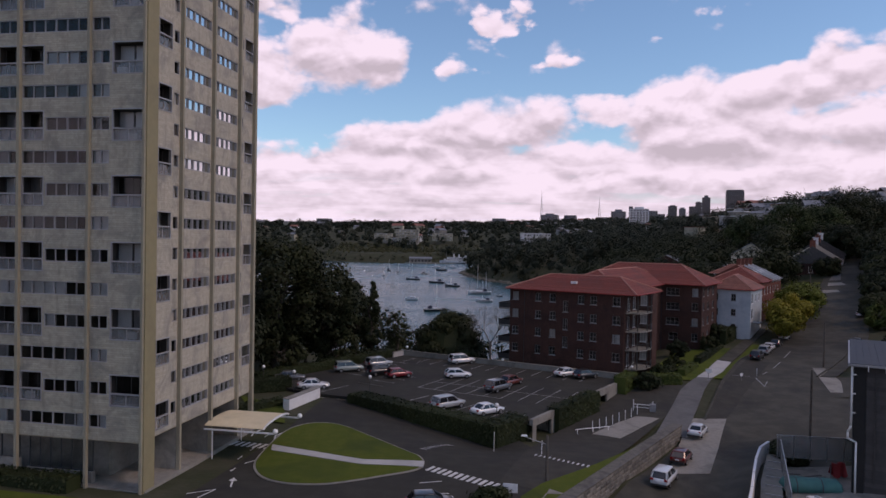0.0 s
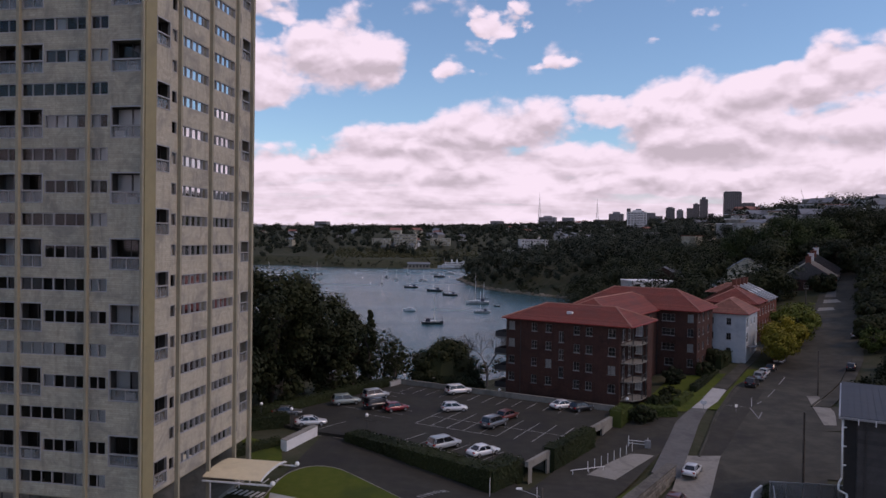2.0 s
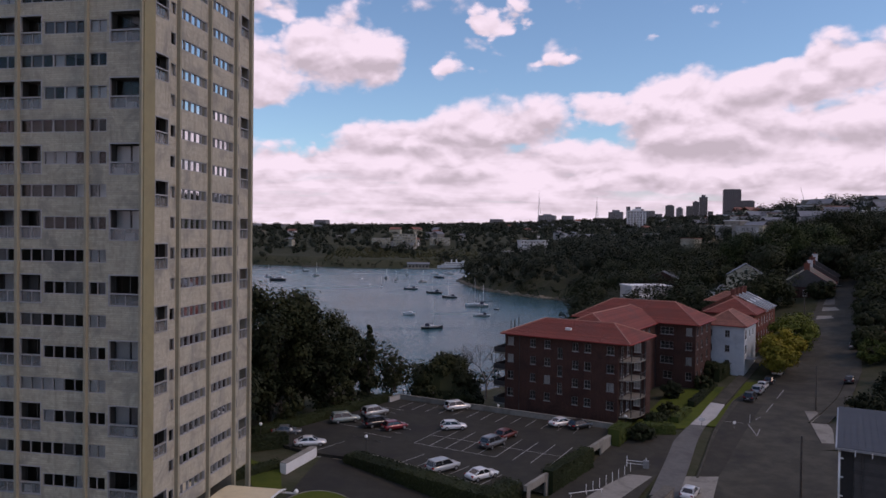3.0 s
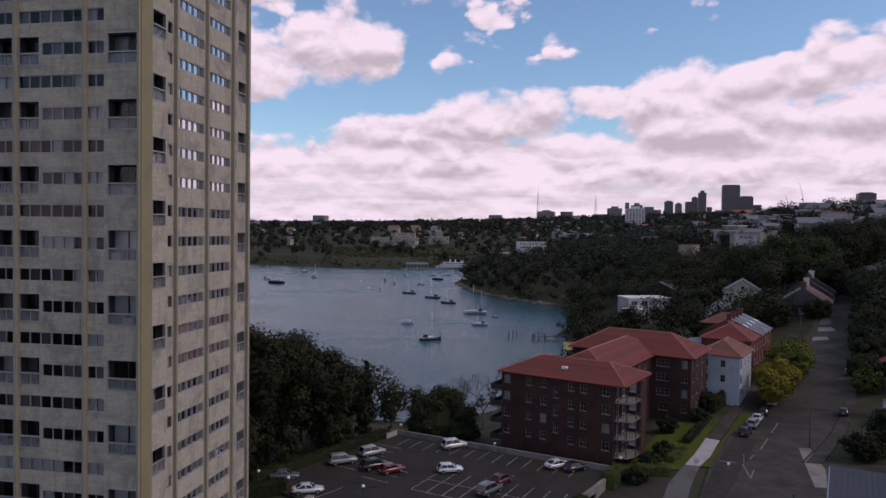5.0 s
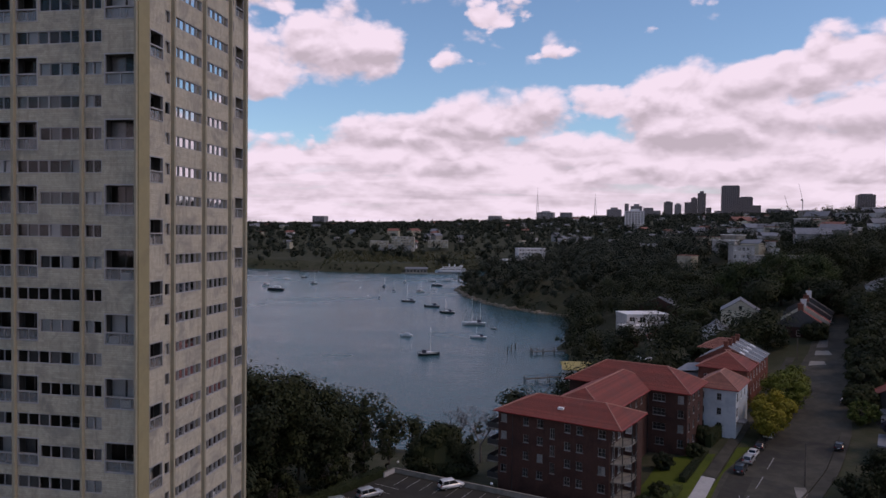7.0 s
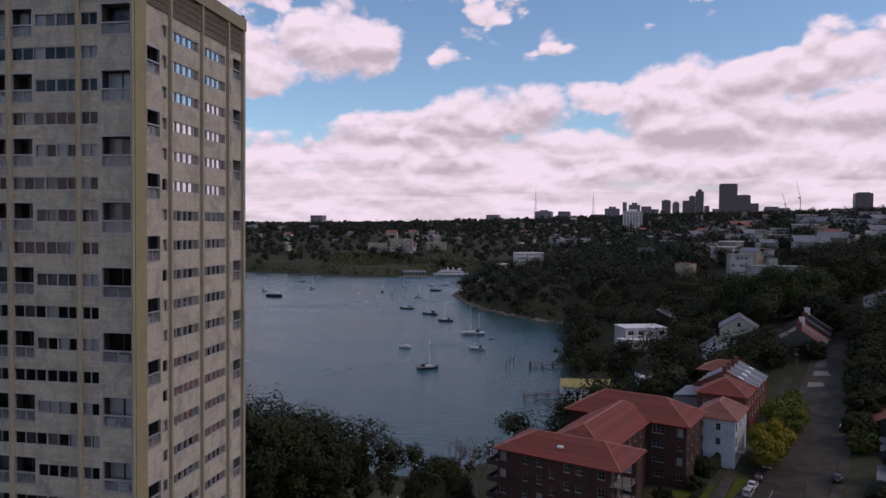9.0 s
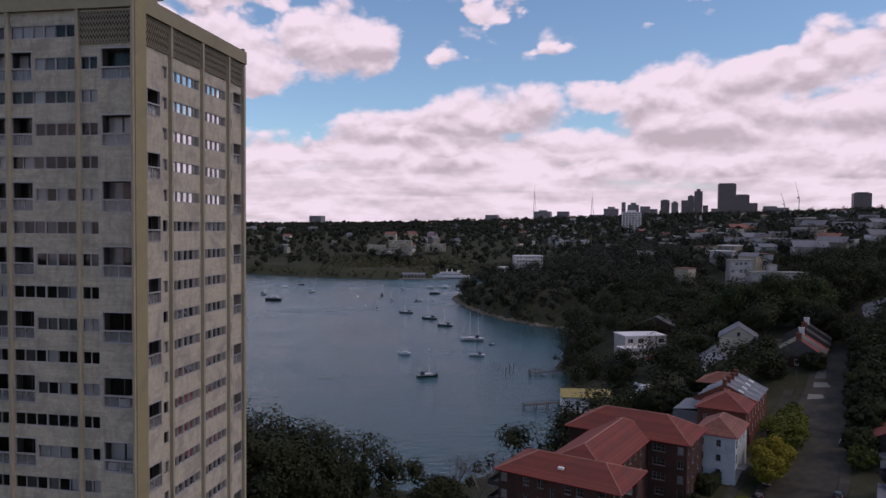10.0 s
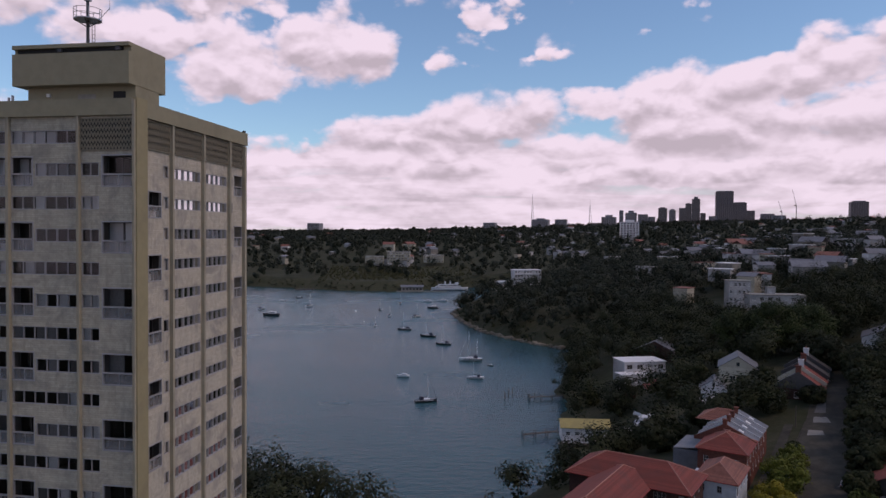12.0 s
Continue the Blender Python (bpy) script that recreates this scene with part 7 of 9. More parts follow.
    part("sheet", Geo().loft([[(x, -0.45 + 0.1 * math.sin(5 * x), 0.25 + 0.1 * math.cos(7 * x)), (x, -0.06, 1.5 + 0.06 * math.sin(6 * x)), (x, 0.06, 1.55 + 0.06 * math.sin(6 * x)), (x, 0.4, 0.5 + 0.12 * math.sin(4 * x))] for x in np.linspace(-0.75, 0.75, 9)], False), PLASTIC_RED, ob)
    ob = thing("planter", pose(44.6, 65.5, zed(44.6, 65.5) + 0.3, 0, 0, -14), "white edged raised garden bed", "planter")
    part("edge", Geo().box(-0.4, 0.0, -6, 4.5, 0, 0.5), WHITE_PAINT, ob)
    part("bed", Geo().box(0.0, 3.0, -6, 4.5, 0, 0.35), EARTH, ob)
    for i, (x, y) in enumerate(((37.6, 71.0), (39.6, 69.8), (36.8, 60.6))):
        ob = thing("timber_stack", pose(x, y, zed(x, y) + 0.35, 0, 0, -10 + 25 * i), "low stack of weathered timber boards", "timber stack", "timber stacks")
        for k in range(4):
            part("board", Geo().box(-1.5, 1.4, -0.5 + 0.26 * k, -0.28 + 0.26 * k, 0, 0.3 + 0.04 * (k % 2)), TIMBER_POLE if k % 2 else CONCRETE, ob)


yard()

# ------------------------------------------------------------------ vehicles
PAINTS = {}


def paint(name, colour, metal=0.2):
    if name not in PAINTS:
        PAINTS[name] = material(name + "_car_paint", colour, 0.3, metal, grain=(0.7, tuple(c * 0.85 for c in colour), 0.4), coat=0.6)
    return PAINTS[name]


CAR_SHAPES = {
    # stations: x, half width, sill z, shoulder z; cabin: x at foot/roof front and rear, roof z
    "hatch": dict(l=4.1, w=0.87, body=[(-2.05, 0.70, 0.42, 0.80), (-1.9, 0.80, 0.30, 0.90), (-1.2, 0.87, 0.24, 0.95), (0.3, 0.87, 0.24, 0.95), (1.2, 0.85, 0.25, 0.92), (1.85, 0.78, 0.30, 0.78), (2.05, 0.62, 0.42, 0.66)], cab=(1.05, 0.15, -1.45, -1.95, 1.47, 0.66)),
    "sedan": dict(l=4.6, w=0.88, body=[(-2.3, 0.68, 0.45, 0.82), (-2.1, 0.80, 0.32, 0.95), (-1.3, 0.88, 0.24, 0.95), (0.4, 0.88, 0.24, 0.93), (1.3, 0.86, 0.25, 0.88), (2.05, 0.78, 0.30, 0.74), (2.3, 0.62, 0.42, 0.62)], cab=(1.0, 0.2, -0.95, -1.75, 1.42, 0.64)),
    "wagon": dict(l=4.7, w=0.93, body=[(-2.35, 0.76, 0.50, 0.95), (-2.2, 0.86, 0.36, 1.05), (-1.4, 0.93, 0.30, 1.08), (0.4, 0.93, 0.30, 1.06), (1.3, 0.90, 0.31, 1.02), (2.1, 0.82, 0.36, 0.90), (2.35, 0.66, 0.48, 0.74)], cab=(1.15, 0.35, -1.95, -2.25, 1.72, 0.72)),
}
CAR_MESH = {}


def car_meshes(shape, colour):
    key = (shape, colour.name)
    if key in CAR_MESH:
        return CAR_MESH[key]
    s = CAR_SHAPES[shape]
    body = Geo()
    rings = []
    for x, hw, z0, z1 in s["body"]:
        zm = z0 + (z1 - z0) * 0.55
        rings.append([(x, -hw * 0.86, z0), (x, -hw, z0 + 0.12), (x, -hw, zm), (x, -hw * 0.93, z1 - 0.04), (x, -hw * 0.72, z1), (x, hw * 0.72, z1), (x, hw * 0.93, z1 - 0.04), (x, hw, zm), (x, hw, z0 + 0.12), (x, hw * 0.86, z0)])
    body.loft(rings)
    f0, f1, r1, r0, zr, wr = s["cab"]
    zs = s["body"][3][3] - 0.03
    hw = s["w"] * 0.93

    def ring(t):
        zt = zs + (zr - zs) * t
        w = hw + (wr - hw) * t
        xf, xr = f0 + (f1 - f0) * t, r0 + (r1 - r0) * t
        return [(xf, -w * 0.86, zt), (xf - 0.12, -w, zt), (xr + 0.12, -w, zt), (xr, -w * 0.86, zt), (xr, w * 0.86, zt), (xr + 0.12, w, zt), (xf - 0.12, w, zt), (xf, w * 0.86, zt)]
    cabin = Geo().loft([ring(0), ring(0.55), ring(0.86)])
    cap = Geo().loft([ring(0.86), [(x * 0.985, y * 0.96, z + 0.02) for x, y, z in ring(0.97)], [(x * 0.92, y * 0.80, z + 0.03) for x, y, z in ring(1.0)]])
    pillars = []
    lo, hi = ring(0.02), ring(0.88)
    xm = (f1 + r1) / 2
    for i in (0, 1, 2, 3, 4, 5, 6, 7):
        pillars.append(Geo().tube(lo[i], hi[i], 0.035, 0.035, 5))
    for y in (-1, 1):
        pillars.append(Geo().tube((xm + 0.1, y * hw * 1.0, zs), (xm, y * (wr + 0.02), zr - 0.08), 0.04, 0.04, 5))
    nose, tail = s["body"][-2], s["body"][1]
    head = Geo().box(nose[0] - 0.02, nose[0] + 0.16, -nose[1] * 0.92, -nose[1] * 0.5, nose[3] - 0.2, nose[3] - 0.05)
    rear = Geo().box(tail[0] - 0.17, tail[0] + 0.05, -tail[1] * 0.98, -tail[1] * 0.62, tail[3] - 0.24, tail[3] - 0.04)
    bumper = Geo().box(tail[0] - 0.2, tail[0], -tail[1] * 0.9, tail[1] * 0.9, 0.34, 0.48).box(nose[0], nose[0] + 0.22, -nose[1] * 0.8, nose[1] * 0.8, 0.32, 0.44)
    plate = Geo().box(tail[0] - 0.22, tail[0] - 0.17, -0.2, 0.2, 0.62, 0.72)
    tyre = Geo().tube((0, -0.1, 0), (0, 0.1, 0), 0.32, 0.32, 16)
    rim = Geo().tube((0, -0.115, 0), (0, 0.115, 0), 0.2, 0.2, 12)
    CAR_MESH[key] = dict(body=body.mesh("body", colour, smooth=True), cabin=cabin.mesh("glasshouse", CAR_GLASS), cap=cap.mesh("roof", colour, smooth=True), pillars=[p.mesh("pillar", colour) for p in pillars], head=head.mesh("headlight", LAMP_CLEAR),
                         rear=rear.mesh("tail_light", LAMP_RED), bumper=bumper.mesh("bumper", DARK_STEEL), plate=plate.mesh("number_plate", WHITE_PAINT), tyre=tyre.mesh("tyre", RUBBER), rim=rim.mesh("rim", ALLOY), spec=s)
    return CAR_MESH[key]


def car(x, y, heading, shape, name, colour, label, z=None, group=""):
    m = car_meshes(shape, paint(name, colour))
    s = m["spec"]
    ob = thing("car", pose(x, y, zed(x, y) + 0.03 if z is None else z, 0, 0, heading), label, "car", group)
    for k in ("body", "cabin", "cap", "bumper", "plate"):
        link({"cabin": "glasshouse", "cap": "roof", "plate": "number_plate"}.get(k, k), m[k], ob)
    for p in m["pillars"]:
        link("pillar", p, ob)
    for sy in (1, -1):
        link("headlight", m["head"], ob, "", pose(0, 0, 0) if sy == 1 else Matrix.Diagonal((1, -1, 1, 1)))
        link("tail_light", m["rear"], ob, "", pose(0, 0, 0) if sy == 1 else Matrix.Diagonal((1, -1, 1, 1)))
        for sx in (0.31, -0.30):
            w = link("wheel", m["tyre"], ob, "", pose(s["l"] * sx, sy * (s["w"] - 0.09), 0.32))
            link("rim", m["rim"], w)
    return ob


WHITE, SILVER, GREY, BLACK, RED, MAROON, SAGE = (0.72, 0.72, 0.71), (0.40, 0.41, 0.41), (0.14, 0.145, 0.15), (0.02, 0.02, 0.022), (0.22, 0.02, 0.025), (0.16, 0.035, 0.025), (0.30, 0.34, 0.31)
DZ = DECK_Z + 0.01
for x, y, h, sh, nm, col, lab in (
        (-11.4, 114.6, 20, "wagon", "sage", SAGE, "pale green wagon parked by the hedge"),
        (-6.9, 119.0, 35, "wagon", "silver", SILVER, "silver wagon parked by the hedge"),
        (-6.0, 112.2, 30, "wagon", "black", BLACK, "black wagon parked beside a red car"),
        (-3.2, 110.4, 30, "hatch", "red", RED, "dark red hatchback in a parking bay"),
        (7.2, 123.2, 25, "wagon", "white", WHITE, "white wagon parked at the back wall"),
        (6.0, 110.6, 10, "hatch", "white", WHITE, "white hatchback in the middle row"),
        (11.4, 101.6, 48, "wagon", "grey", GREY, "dark grey wagon in the middle row"),
        (13.8, 106.0, 48, "hatch", "maroon", MAROON, "maroon hatchback behind the grey wagon"),
        (3.9, 90.8, 38, "wagon", "silver", SILVER, "silver wagon behind the front hedge"),
        (8.7, 87.9, 36, "sedan", "white", WHITE, "white sedan behind the front hedge"),
        (23.6, 113.0, 28, "sedan", "white", WHITE, "white convertible-like car at the back wall"),
        (26.2, 111.6, 30, "hatch", "black", BLACK, "black hatchback at the back wall")):
    car(x, y, h, sh, nm, col, lab, DZ)
car(-15.0, 101.8, 12, "sedan", "white", WHITE, "white sedan parked beside the drive", 0.42)
car(-19.6, 108.0, 8, "sedan", "grey", GREY, "dark grey sedan under the trees", 0.3)
car(1.6, 59.2, 10, "hatch", "black", BLACK, "dark hatchback on the forecourt drive")
ROAD_TURN = 57
car(35.3, 88.6, ROAD_TURN, "sedan", "white", WHITE, "white sedan on the concrete road slab")
car(30.0, 79.6, ROAD_TURN, "hatch", "maroon", MAROON, "dark red hatchback parked at the stone wall")
car(25.8, 72.8, ROAD_TURN, "wagon", "white", WHITE, "white wagon with a black roof rack at the stone wall")
for x, y, sh, nm, col, lab in ((63.2, 132.2, "wagon", "black", BLACK, "black wagon parked at the kerb"), (67.0, 137.0, "wagon", "silver", SILVER, "silver wagon parked at the kerb"),
                               (69.6, 140.6, "sedan", "white", WHITE, "white sedan parked at the kerb"), (73.0, 144.6, "hatch", "black", BLACK, "dark hatchback parked at the kerb"),
                               (77.8, 150.8, "wagon", "white", WHITE, "white wagon parked at the kerb"), (83.6, 158.4, "hatch", "grey", GREY, "grey hatchback parked under the yellow tree"),
                               (88.6, 165.6, "hatch", "white", WHITE, "white hatchback parked under the trees"), (95.4, 175.4, "wagon", "black", BLACK, "black wagon parked up the hill")):
    car(x, y, 54, sh, nm, col, lab, None, "cars at the kerb")
for x, y, nm, col, lab in ((104.6, 167.4, "white", WHITE, "white hatchback parked across the road"), (88.0, 141.6, "black", BLACK, "dark hatchback parked across the road")):
    car(x, y, 54, "hatch", nm, col, lab)

# ------------------------------------------------------------------ boats
BOATS = {}


def hull(length, beam, height, mat, name):
    geo = Geo()
    rings = []
    for t in np.linspace(0, 1, 9):
        x = (t - 0.5) * length
        w = beam / 2 * (math.sin(math.pi * min(1.0, 0.28 + 0.72 * (1 - t)) / 1.0 * 0.5) if t > 0.45 else 0.86 + 0.14 * t / 0.45) * (1.0 if t < 0.97 else 0.05)
        lift = 0.25 * height * t * t
        rings.append([(x, -w, height + lift), (x, -w * 0.86, height * 0.4), (x, -w * 0.25, -0.25), (x, w * 0.25, -0.25), (x, w * 0.86, height * 0.4), (x, w, height + lift)])
    return geo.loft(rings).mesh(name, mat, smooth=False)


def yacht(x, y, heading, length, masts=1, dark=False, label="", boom=True, z=WATER_Z):
    """A moored sailing boat: hull, deck house, mast, boom with its furled sail, stays."""
    ob = thing("sailing_boat", pose(x, y, z, 0, 0, heading), label, "sailing boat", "moored boats")
    link("hull", hull(length, length * 0.31, 0.11 * length, HULL_DARK if dark else HULL_WHITE, "hull"), ob)
    part("stripe", Geo().box(-length * 0.49, length * 0.30, -length * 0.157, length * 0.157, 0.086 * length, 0.10 * length), HULL_WHITE if dark else HULL_DARK, ob)
    h = 0.115 * length
    cab = [[(cx, s * w, cz) for s, cz in ((-1, h - 0.1), (-0.9, h + ch), (0.9, h + ch), (1, h - 0.1))] for cx, w, ch in ((-length * 0.12, length * 0.09, 0.045 * length), (length * 0.05, length * 0.09, 0.045 * length), (length * 0.2, length * 0.06, 0.02 * length))]
    part("cabin", Geo().loft(cab), HULL_WHITE, ob)
    part("canopy", Geo().loft([[(cx, s * length * 0.1, cz) for s, cz in ((-1, h), (-0.8, h + 0.12 * length), (0.8, h + 0.12 * length), (1, h))] for cx in (-length * 0.3, -length * 0.13)]), CANVAS_BLUE, ob)
    for k in range(masts):
        mx = length * (0.08 if k == 0 else -0.28)
        mh = length * (1.25 if k == 0 else 0.95)
        part("mast", Geo().tube((mx, 0, h), (mx, 0, mh), 0.11, 0.08, 6), WHITE_PAINT, ob)
        if boom:
            part("boom", Geo().tube((mx, 0, h + 0.12 * length), (mx - length * 0.36, 0, h + 0.11 * length), 0.13, 0.09, 6), CANVAS_BLUE, ob)
    if length > 7:
        part("stay", Geo().tube((length * 0.48, 0, h * 1.25), (length * 0.08, 0, length * 1.22), 0.02 + 0.05 * (length > 9), 0.03, 5), STEEL if not dark else DARK_STEEL, ob)
    return ob


def cruiser(x, y, heading, length, label, dark=False):
    ob = thing("motor_boat", pose(x, y, WATER_Z, 0, 0, heading), label, "motor boat", "moored boats")
    link("hull", hull(length, length * 0.33, 0.14 * length, HULL_DARK if dark else HULL_WHITE, "hull"), ob)
    h = 0.14 * length
    part("cabin", Geo().loft([[(cx, s * w, cz) for s, cz in ((-1, h), (-0.85, h + ch), (0.85, h + ch), (1, h))] for cx, w, ch in ((-length * 0.3, length * 0.13, 0.12 * length), (length * 0.05, length * 0.13, 0.13 * length), (length * 0.22, length * 0.08, 0.03 * length))]), HULL_WHITE, ob)
    part("window_band", Geo().box(-length * 0.25, length * 0.06, -length * 0.131, length * 0.131, h + 0.05 * length, h + 0.09 * length), CAR_GLASS, ob)
    return ob


yacht(4.6, 321.0, 12, 10.2, 1, True, "dark hulled yacht with a leaning forestay and furled sail")
yacht(32.4, 425.0, 175, 14.0, 2, False, "white two-masted ketch at its mooring")
yacht(31.0, 372.4, 170, 9.0, 1, False, "white yacht with a blue canopy at its mooring")
cruiser(-7.2, 377.2, 168, 6.8, "small white motor boat at its mooring")
yacht(7.8, 523.5, 160, 12.0, 1, True, "dark hulled yacht with a canopy")
yacht(18.2, 486.5, 170, 10.5, 1, True, "low dark sloop with a tall mast")
yacht(-10.1, 559.8, 178, 11.0, 1, True, "dark hulled sloop at its mooring")
yacht(-34.7, 583.1, 95, 7.0, 1, False, "small white sloop seen end on")
yacht(-1.1, 646.5, 30, 9.0, 1, False, "grey hulled yacht under a cover")
yacht(-25.5, 650.3, 80, 8.0, 1, False, "white sloop seen end on")
yacht(-37.1, 702.1, 80, 8.5, 1, True, "dark sloop seen end on")
yacht(-18.6, 764.1, 70, 8.0, 1, False, "small white sloop at its mooring")
cruiser(10.9, 783.8, 170, 10.0, "white cabin boat at its mooring")
cruiser(15.3, 719.5, 175, 11.0, "dark hulled cabin boat at its mooring", True)
cruiser(27.4, 790.9, 172, 11.0, "white cruiser near the point")
yacht(-154.0, 703.7, 70, 11.0, 1, False, "white yacht far out on the bay")
cruiser(-133.9, 651.9, 175, 15.0, "dark hulled launch far out on the bay", True)
yacht(-111.2, 731.8, 60, 11.0, 1, False, "white yacht far out on the bay")
cruiser(-137.2, 824.9, 10, 7.0, "small dark dinghy far out on the bay", True)
cruiser(-150.2, 790.5, 20, 7.0, "small white boat far out on the bay")
cruiser(42.7, 407.9, 160, 3.6, "grey dinghy at its mooring", True)
for x, y in ((-2, 640), (-60, 690), (-46, 610)):
    ob = thing("mooring_buoy", pose(x, y, WATER_Z), "round pale mooring buoy", "buoy", "mooring buoys")
    part("buoy", Geo().ball((0, 0, 0.2), 0.5, 6, 10), HULL_WHITE, ob, "", True)
    part("ring", Geo().tube((0, 0, 0.6), (0, 0, 0.95), 0.08, 0.08, 6), STEEL, ob)


def ferry():
    ob = thing("ferry", pose(42, 948, WATER_Z, 0, 0, 4), "white passenger ship moored at the far wharf", "ship")
    L = 50
    rings = [[(x, -w, 3.0 + 0.9 * (abs(x) / 25) ** 2), (x, -w * 0.8, 0), (x, w * 0.8, 0), (x, w, 3.0 + 0.9 * (abs(x) / 25) ** 2)] for x, w in ((-25, 1.5), (-20, 4), (-10, 5), (10, 5), (18, 4), (25, 0.5))]
    part("hull", Geo().loft(rings), HULL_WHITE, ob)
    part("belt", Geo().box(-22, 22, -5.05, 5.05, 0.1, 0.9), HULL_DARK, ob)
    part("deck_house", Geo().box(-19, 15, -4, 4, 3, 5.6).box(-15, 10, -3.5, 3.5, 5.6, 8.0), HULL_WHITE, ob)
    part("window_band", Geo().box(-18, 14, -4.05, 4.05, 4.1, 5.0).box(-14, 9, -3.55, 3.55, 6.4, 7.3), CAR_GLASS, ob)
    part("bridge", Geo().box(8, 12, -3, 3, 8, 10.2), HULL_WHITE, ob)
    for x in (-6, 1):
        part("funnel", Geo().tube((x, 0, 8), (x, 0, 12.0), 1.0, 0.9, 12), HULL_WHITE, ob)
    for x in (-16, 12):
        part("mast", Geo().tube((x, 0, 8), (x, 0, 15), 0.15, 0.1, 6), STEEL, ob)
    ob = thing("wharf_shed", pose(-8, 922, WATER_Z), "long low grey wharf building on the far shore", "wharf shed")
    part("wall", Geo().box(-14, 14, 0, 10, 0.5, 6), CONCRETE, ob)
    part("roof", Geo().loft([[(x, -1, 6), (x, 5, 8), (x, 11, 6), (x, 11, 6.3), (x, 5, 8.4), (x, -1, 6.3)] for x in (-15, 15)]), SLATE, ob)
    part("quay", Geo().box(-20, 45, -4, 0, -1, 1.2), CONCRETE, ob)
    for i in range(6):
        # flat near-black boxes paint the shade inside the shed windows
        part("window", Geo().box(-12 + 4.4 * i, -9.5 + 4.4 * i, -0.1, 0.0, 2, 4.6), DARK_VOID, ob)
    ob = thing("pontoon", pose(-150, 940, WATER_Z), "dark floating pontoon on the far side of the bay", "pontoon")
    part("deck", Geo().box(-12, 12, 0, 6, -0.3, 1.4), TIMBER_POLE, ob)
    for i in range(5):
        part("pile", Geo().tube((-11 + 5.5 * i, 0, -2), (-11 + 5.5 * i, 0, 5), 0.4, 0.4, 7), TIMBER_POLE, ob)


ferry()


def dinghy(x, y, heading, length, label, tilt=0.0):
    """An open boat drawn up on the bank."""
    ob = thing("dinghy", pose(x, y, zed(x, y) + 0.35, tilt, 0, heading), label, "dinghy", "boats ashore")
    link("hull", hull(length, length * 0.38, 0.14 * length, HULL_WHITE, "hull"), ob)
    part("thwart", Geo().box(-0.2, 0.2, -length * 0.16, length * 0.16, 0.15 * length, 0.17 * length), TIMBER_POLE, ob)
    part("cradle", Geo().box(-length * 0.3, length * 0.3, -0.4, 0.4, -0.5, -0.1), TIMBER_POLE, ob)


dinghy(74.0, 246.5, 20, 6.5, "white dinghy drawn up on the bank", 15)
dinghy(79.5, 249.5, 75, 6.0, "white dinghy beside a larger boat", -20)
dinghy(83.5, 251.0, 35, 8.0, "white launch resting on a cradle ashore", 5)
dinghy(82.5, 258.0, 110, 6.5, "small white boat upended on the bank", 30)

# ------------------------------------------------------------------ single trees
tree(-24.5, 118.5, 24.5, 10.0, LEAF_DARK, "tall dark spreading tree behind the tower", 31, leaves=22000, leaf=0.30)
tree(-37, 124, 23.0, 9.0, LEAF_DARK, "tall dark tree half hidden by the tower", 32, leaves=12000, leaf=0.34)
tree(-17.8, 128.0, 20.5, 7.2, LEAF_DARK, "dark loose-crowned tree above the hedge", 33, leaves=14000, leaf=0.28, clear=0.2)
tree(-30, 108.5, 15, 6.5, LEAF_DARK, "dark tree over the parked sedan", 34, leaves=9000, leaf=0.28)
tree(-13.0, 138.5, 14.5, 4.6, LEAF_DARK, "open-crowned dark tree near the shore", 35, leaves=7000, leaf=0.22)
tree(-9.2, 134.2, 15.2, 2.6, LEAF_DARK, "narrow dark conifer beyond the deck corner", 36, "cone", 3600, 0.28)
tree(-4.6, 134.6, 10.0, 2.0, LEAF_DARK, "thin sparse tree beside the conifer", 37, leaves=2600, leaf=0.14)
tree(5.4, 138.2, 11.0, 7.2, LEAF_DARK, "broad dome-shaped dark evergreen behind the deck", 38, "dome", 15000, 0.27)
tree(-22, 136, 13, 6, LEAF_DARK, "dark shrubby tree near the shore", 39, leaves=8000, leaf=0.28)
tree(-42, 112, 14, 6.5, LEAF_DARK, "dark tree beside the tower", 40, leaves=3500, leaf=0.42)
tree(-50, 138, 16, 8, LEAF_DARK, "dark bushy tree on the foreshore", 41, leaves=4000, leaf=0.45)
tree(-34, 146, 14, 7, LEAF_DARK, "dark bushy tree on the foreshore", 42, leaves=4000, leaf=0.45)
tree(-15, 126, 8, 4, LEAF_DARK, "low dark shrub behind the hedge", 43, leaves=2600, leaf=0.3, clear=0.05)
tree(-22, 114, 8, 4, LEAF_DARK, "low dark shrub behind the hedge", 44, leaves=2600, leaf=0.3, clear=0.05)
tree(79.2, 152.8, 9.8, 5.0, LEAF_YELLOW, "spreading tree with yellow spring leaves at the kerb", 45, leaves=7500, leaf=0.26, clear=0.18)
tree(76.6, 149.0, 8.4, 4.0, LEAF_YELLOW, "smaller yellow-leaved tree at the kerb", 46, leaves=5000, leaf=0.24, clear=0.15)
tree(88.6, 165.6, 10.5, 5.4, LEAF_LIME, "round fresh green tree up the hill", 47, leaves=7000, leaf=0.28, clear=0.15)
tree(96.8, 177.0, 8.0, 3.8, LEAF_LIME, "small green street tree", 48, leaves=3600, leaf=0.26, clear=0.2)
tree(103.0, 188.0, 5.0, 2.4, LEAF_HEDGE, "clipped dark ball shrub at the kerb", 49, "dome", 1800, 0.2)
tree(84.0, 119.5, 7.5, 4.6, LEAF_DARK, "dark spreading shrub at the corner", 50, leaves=3200, leaf=0.3, clear=0.05)
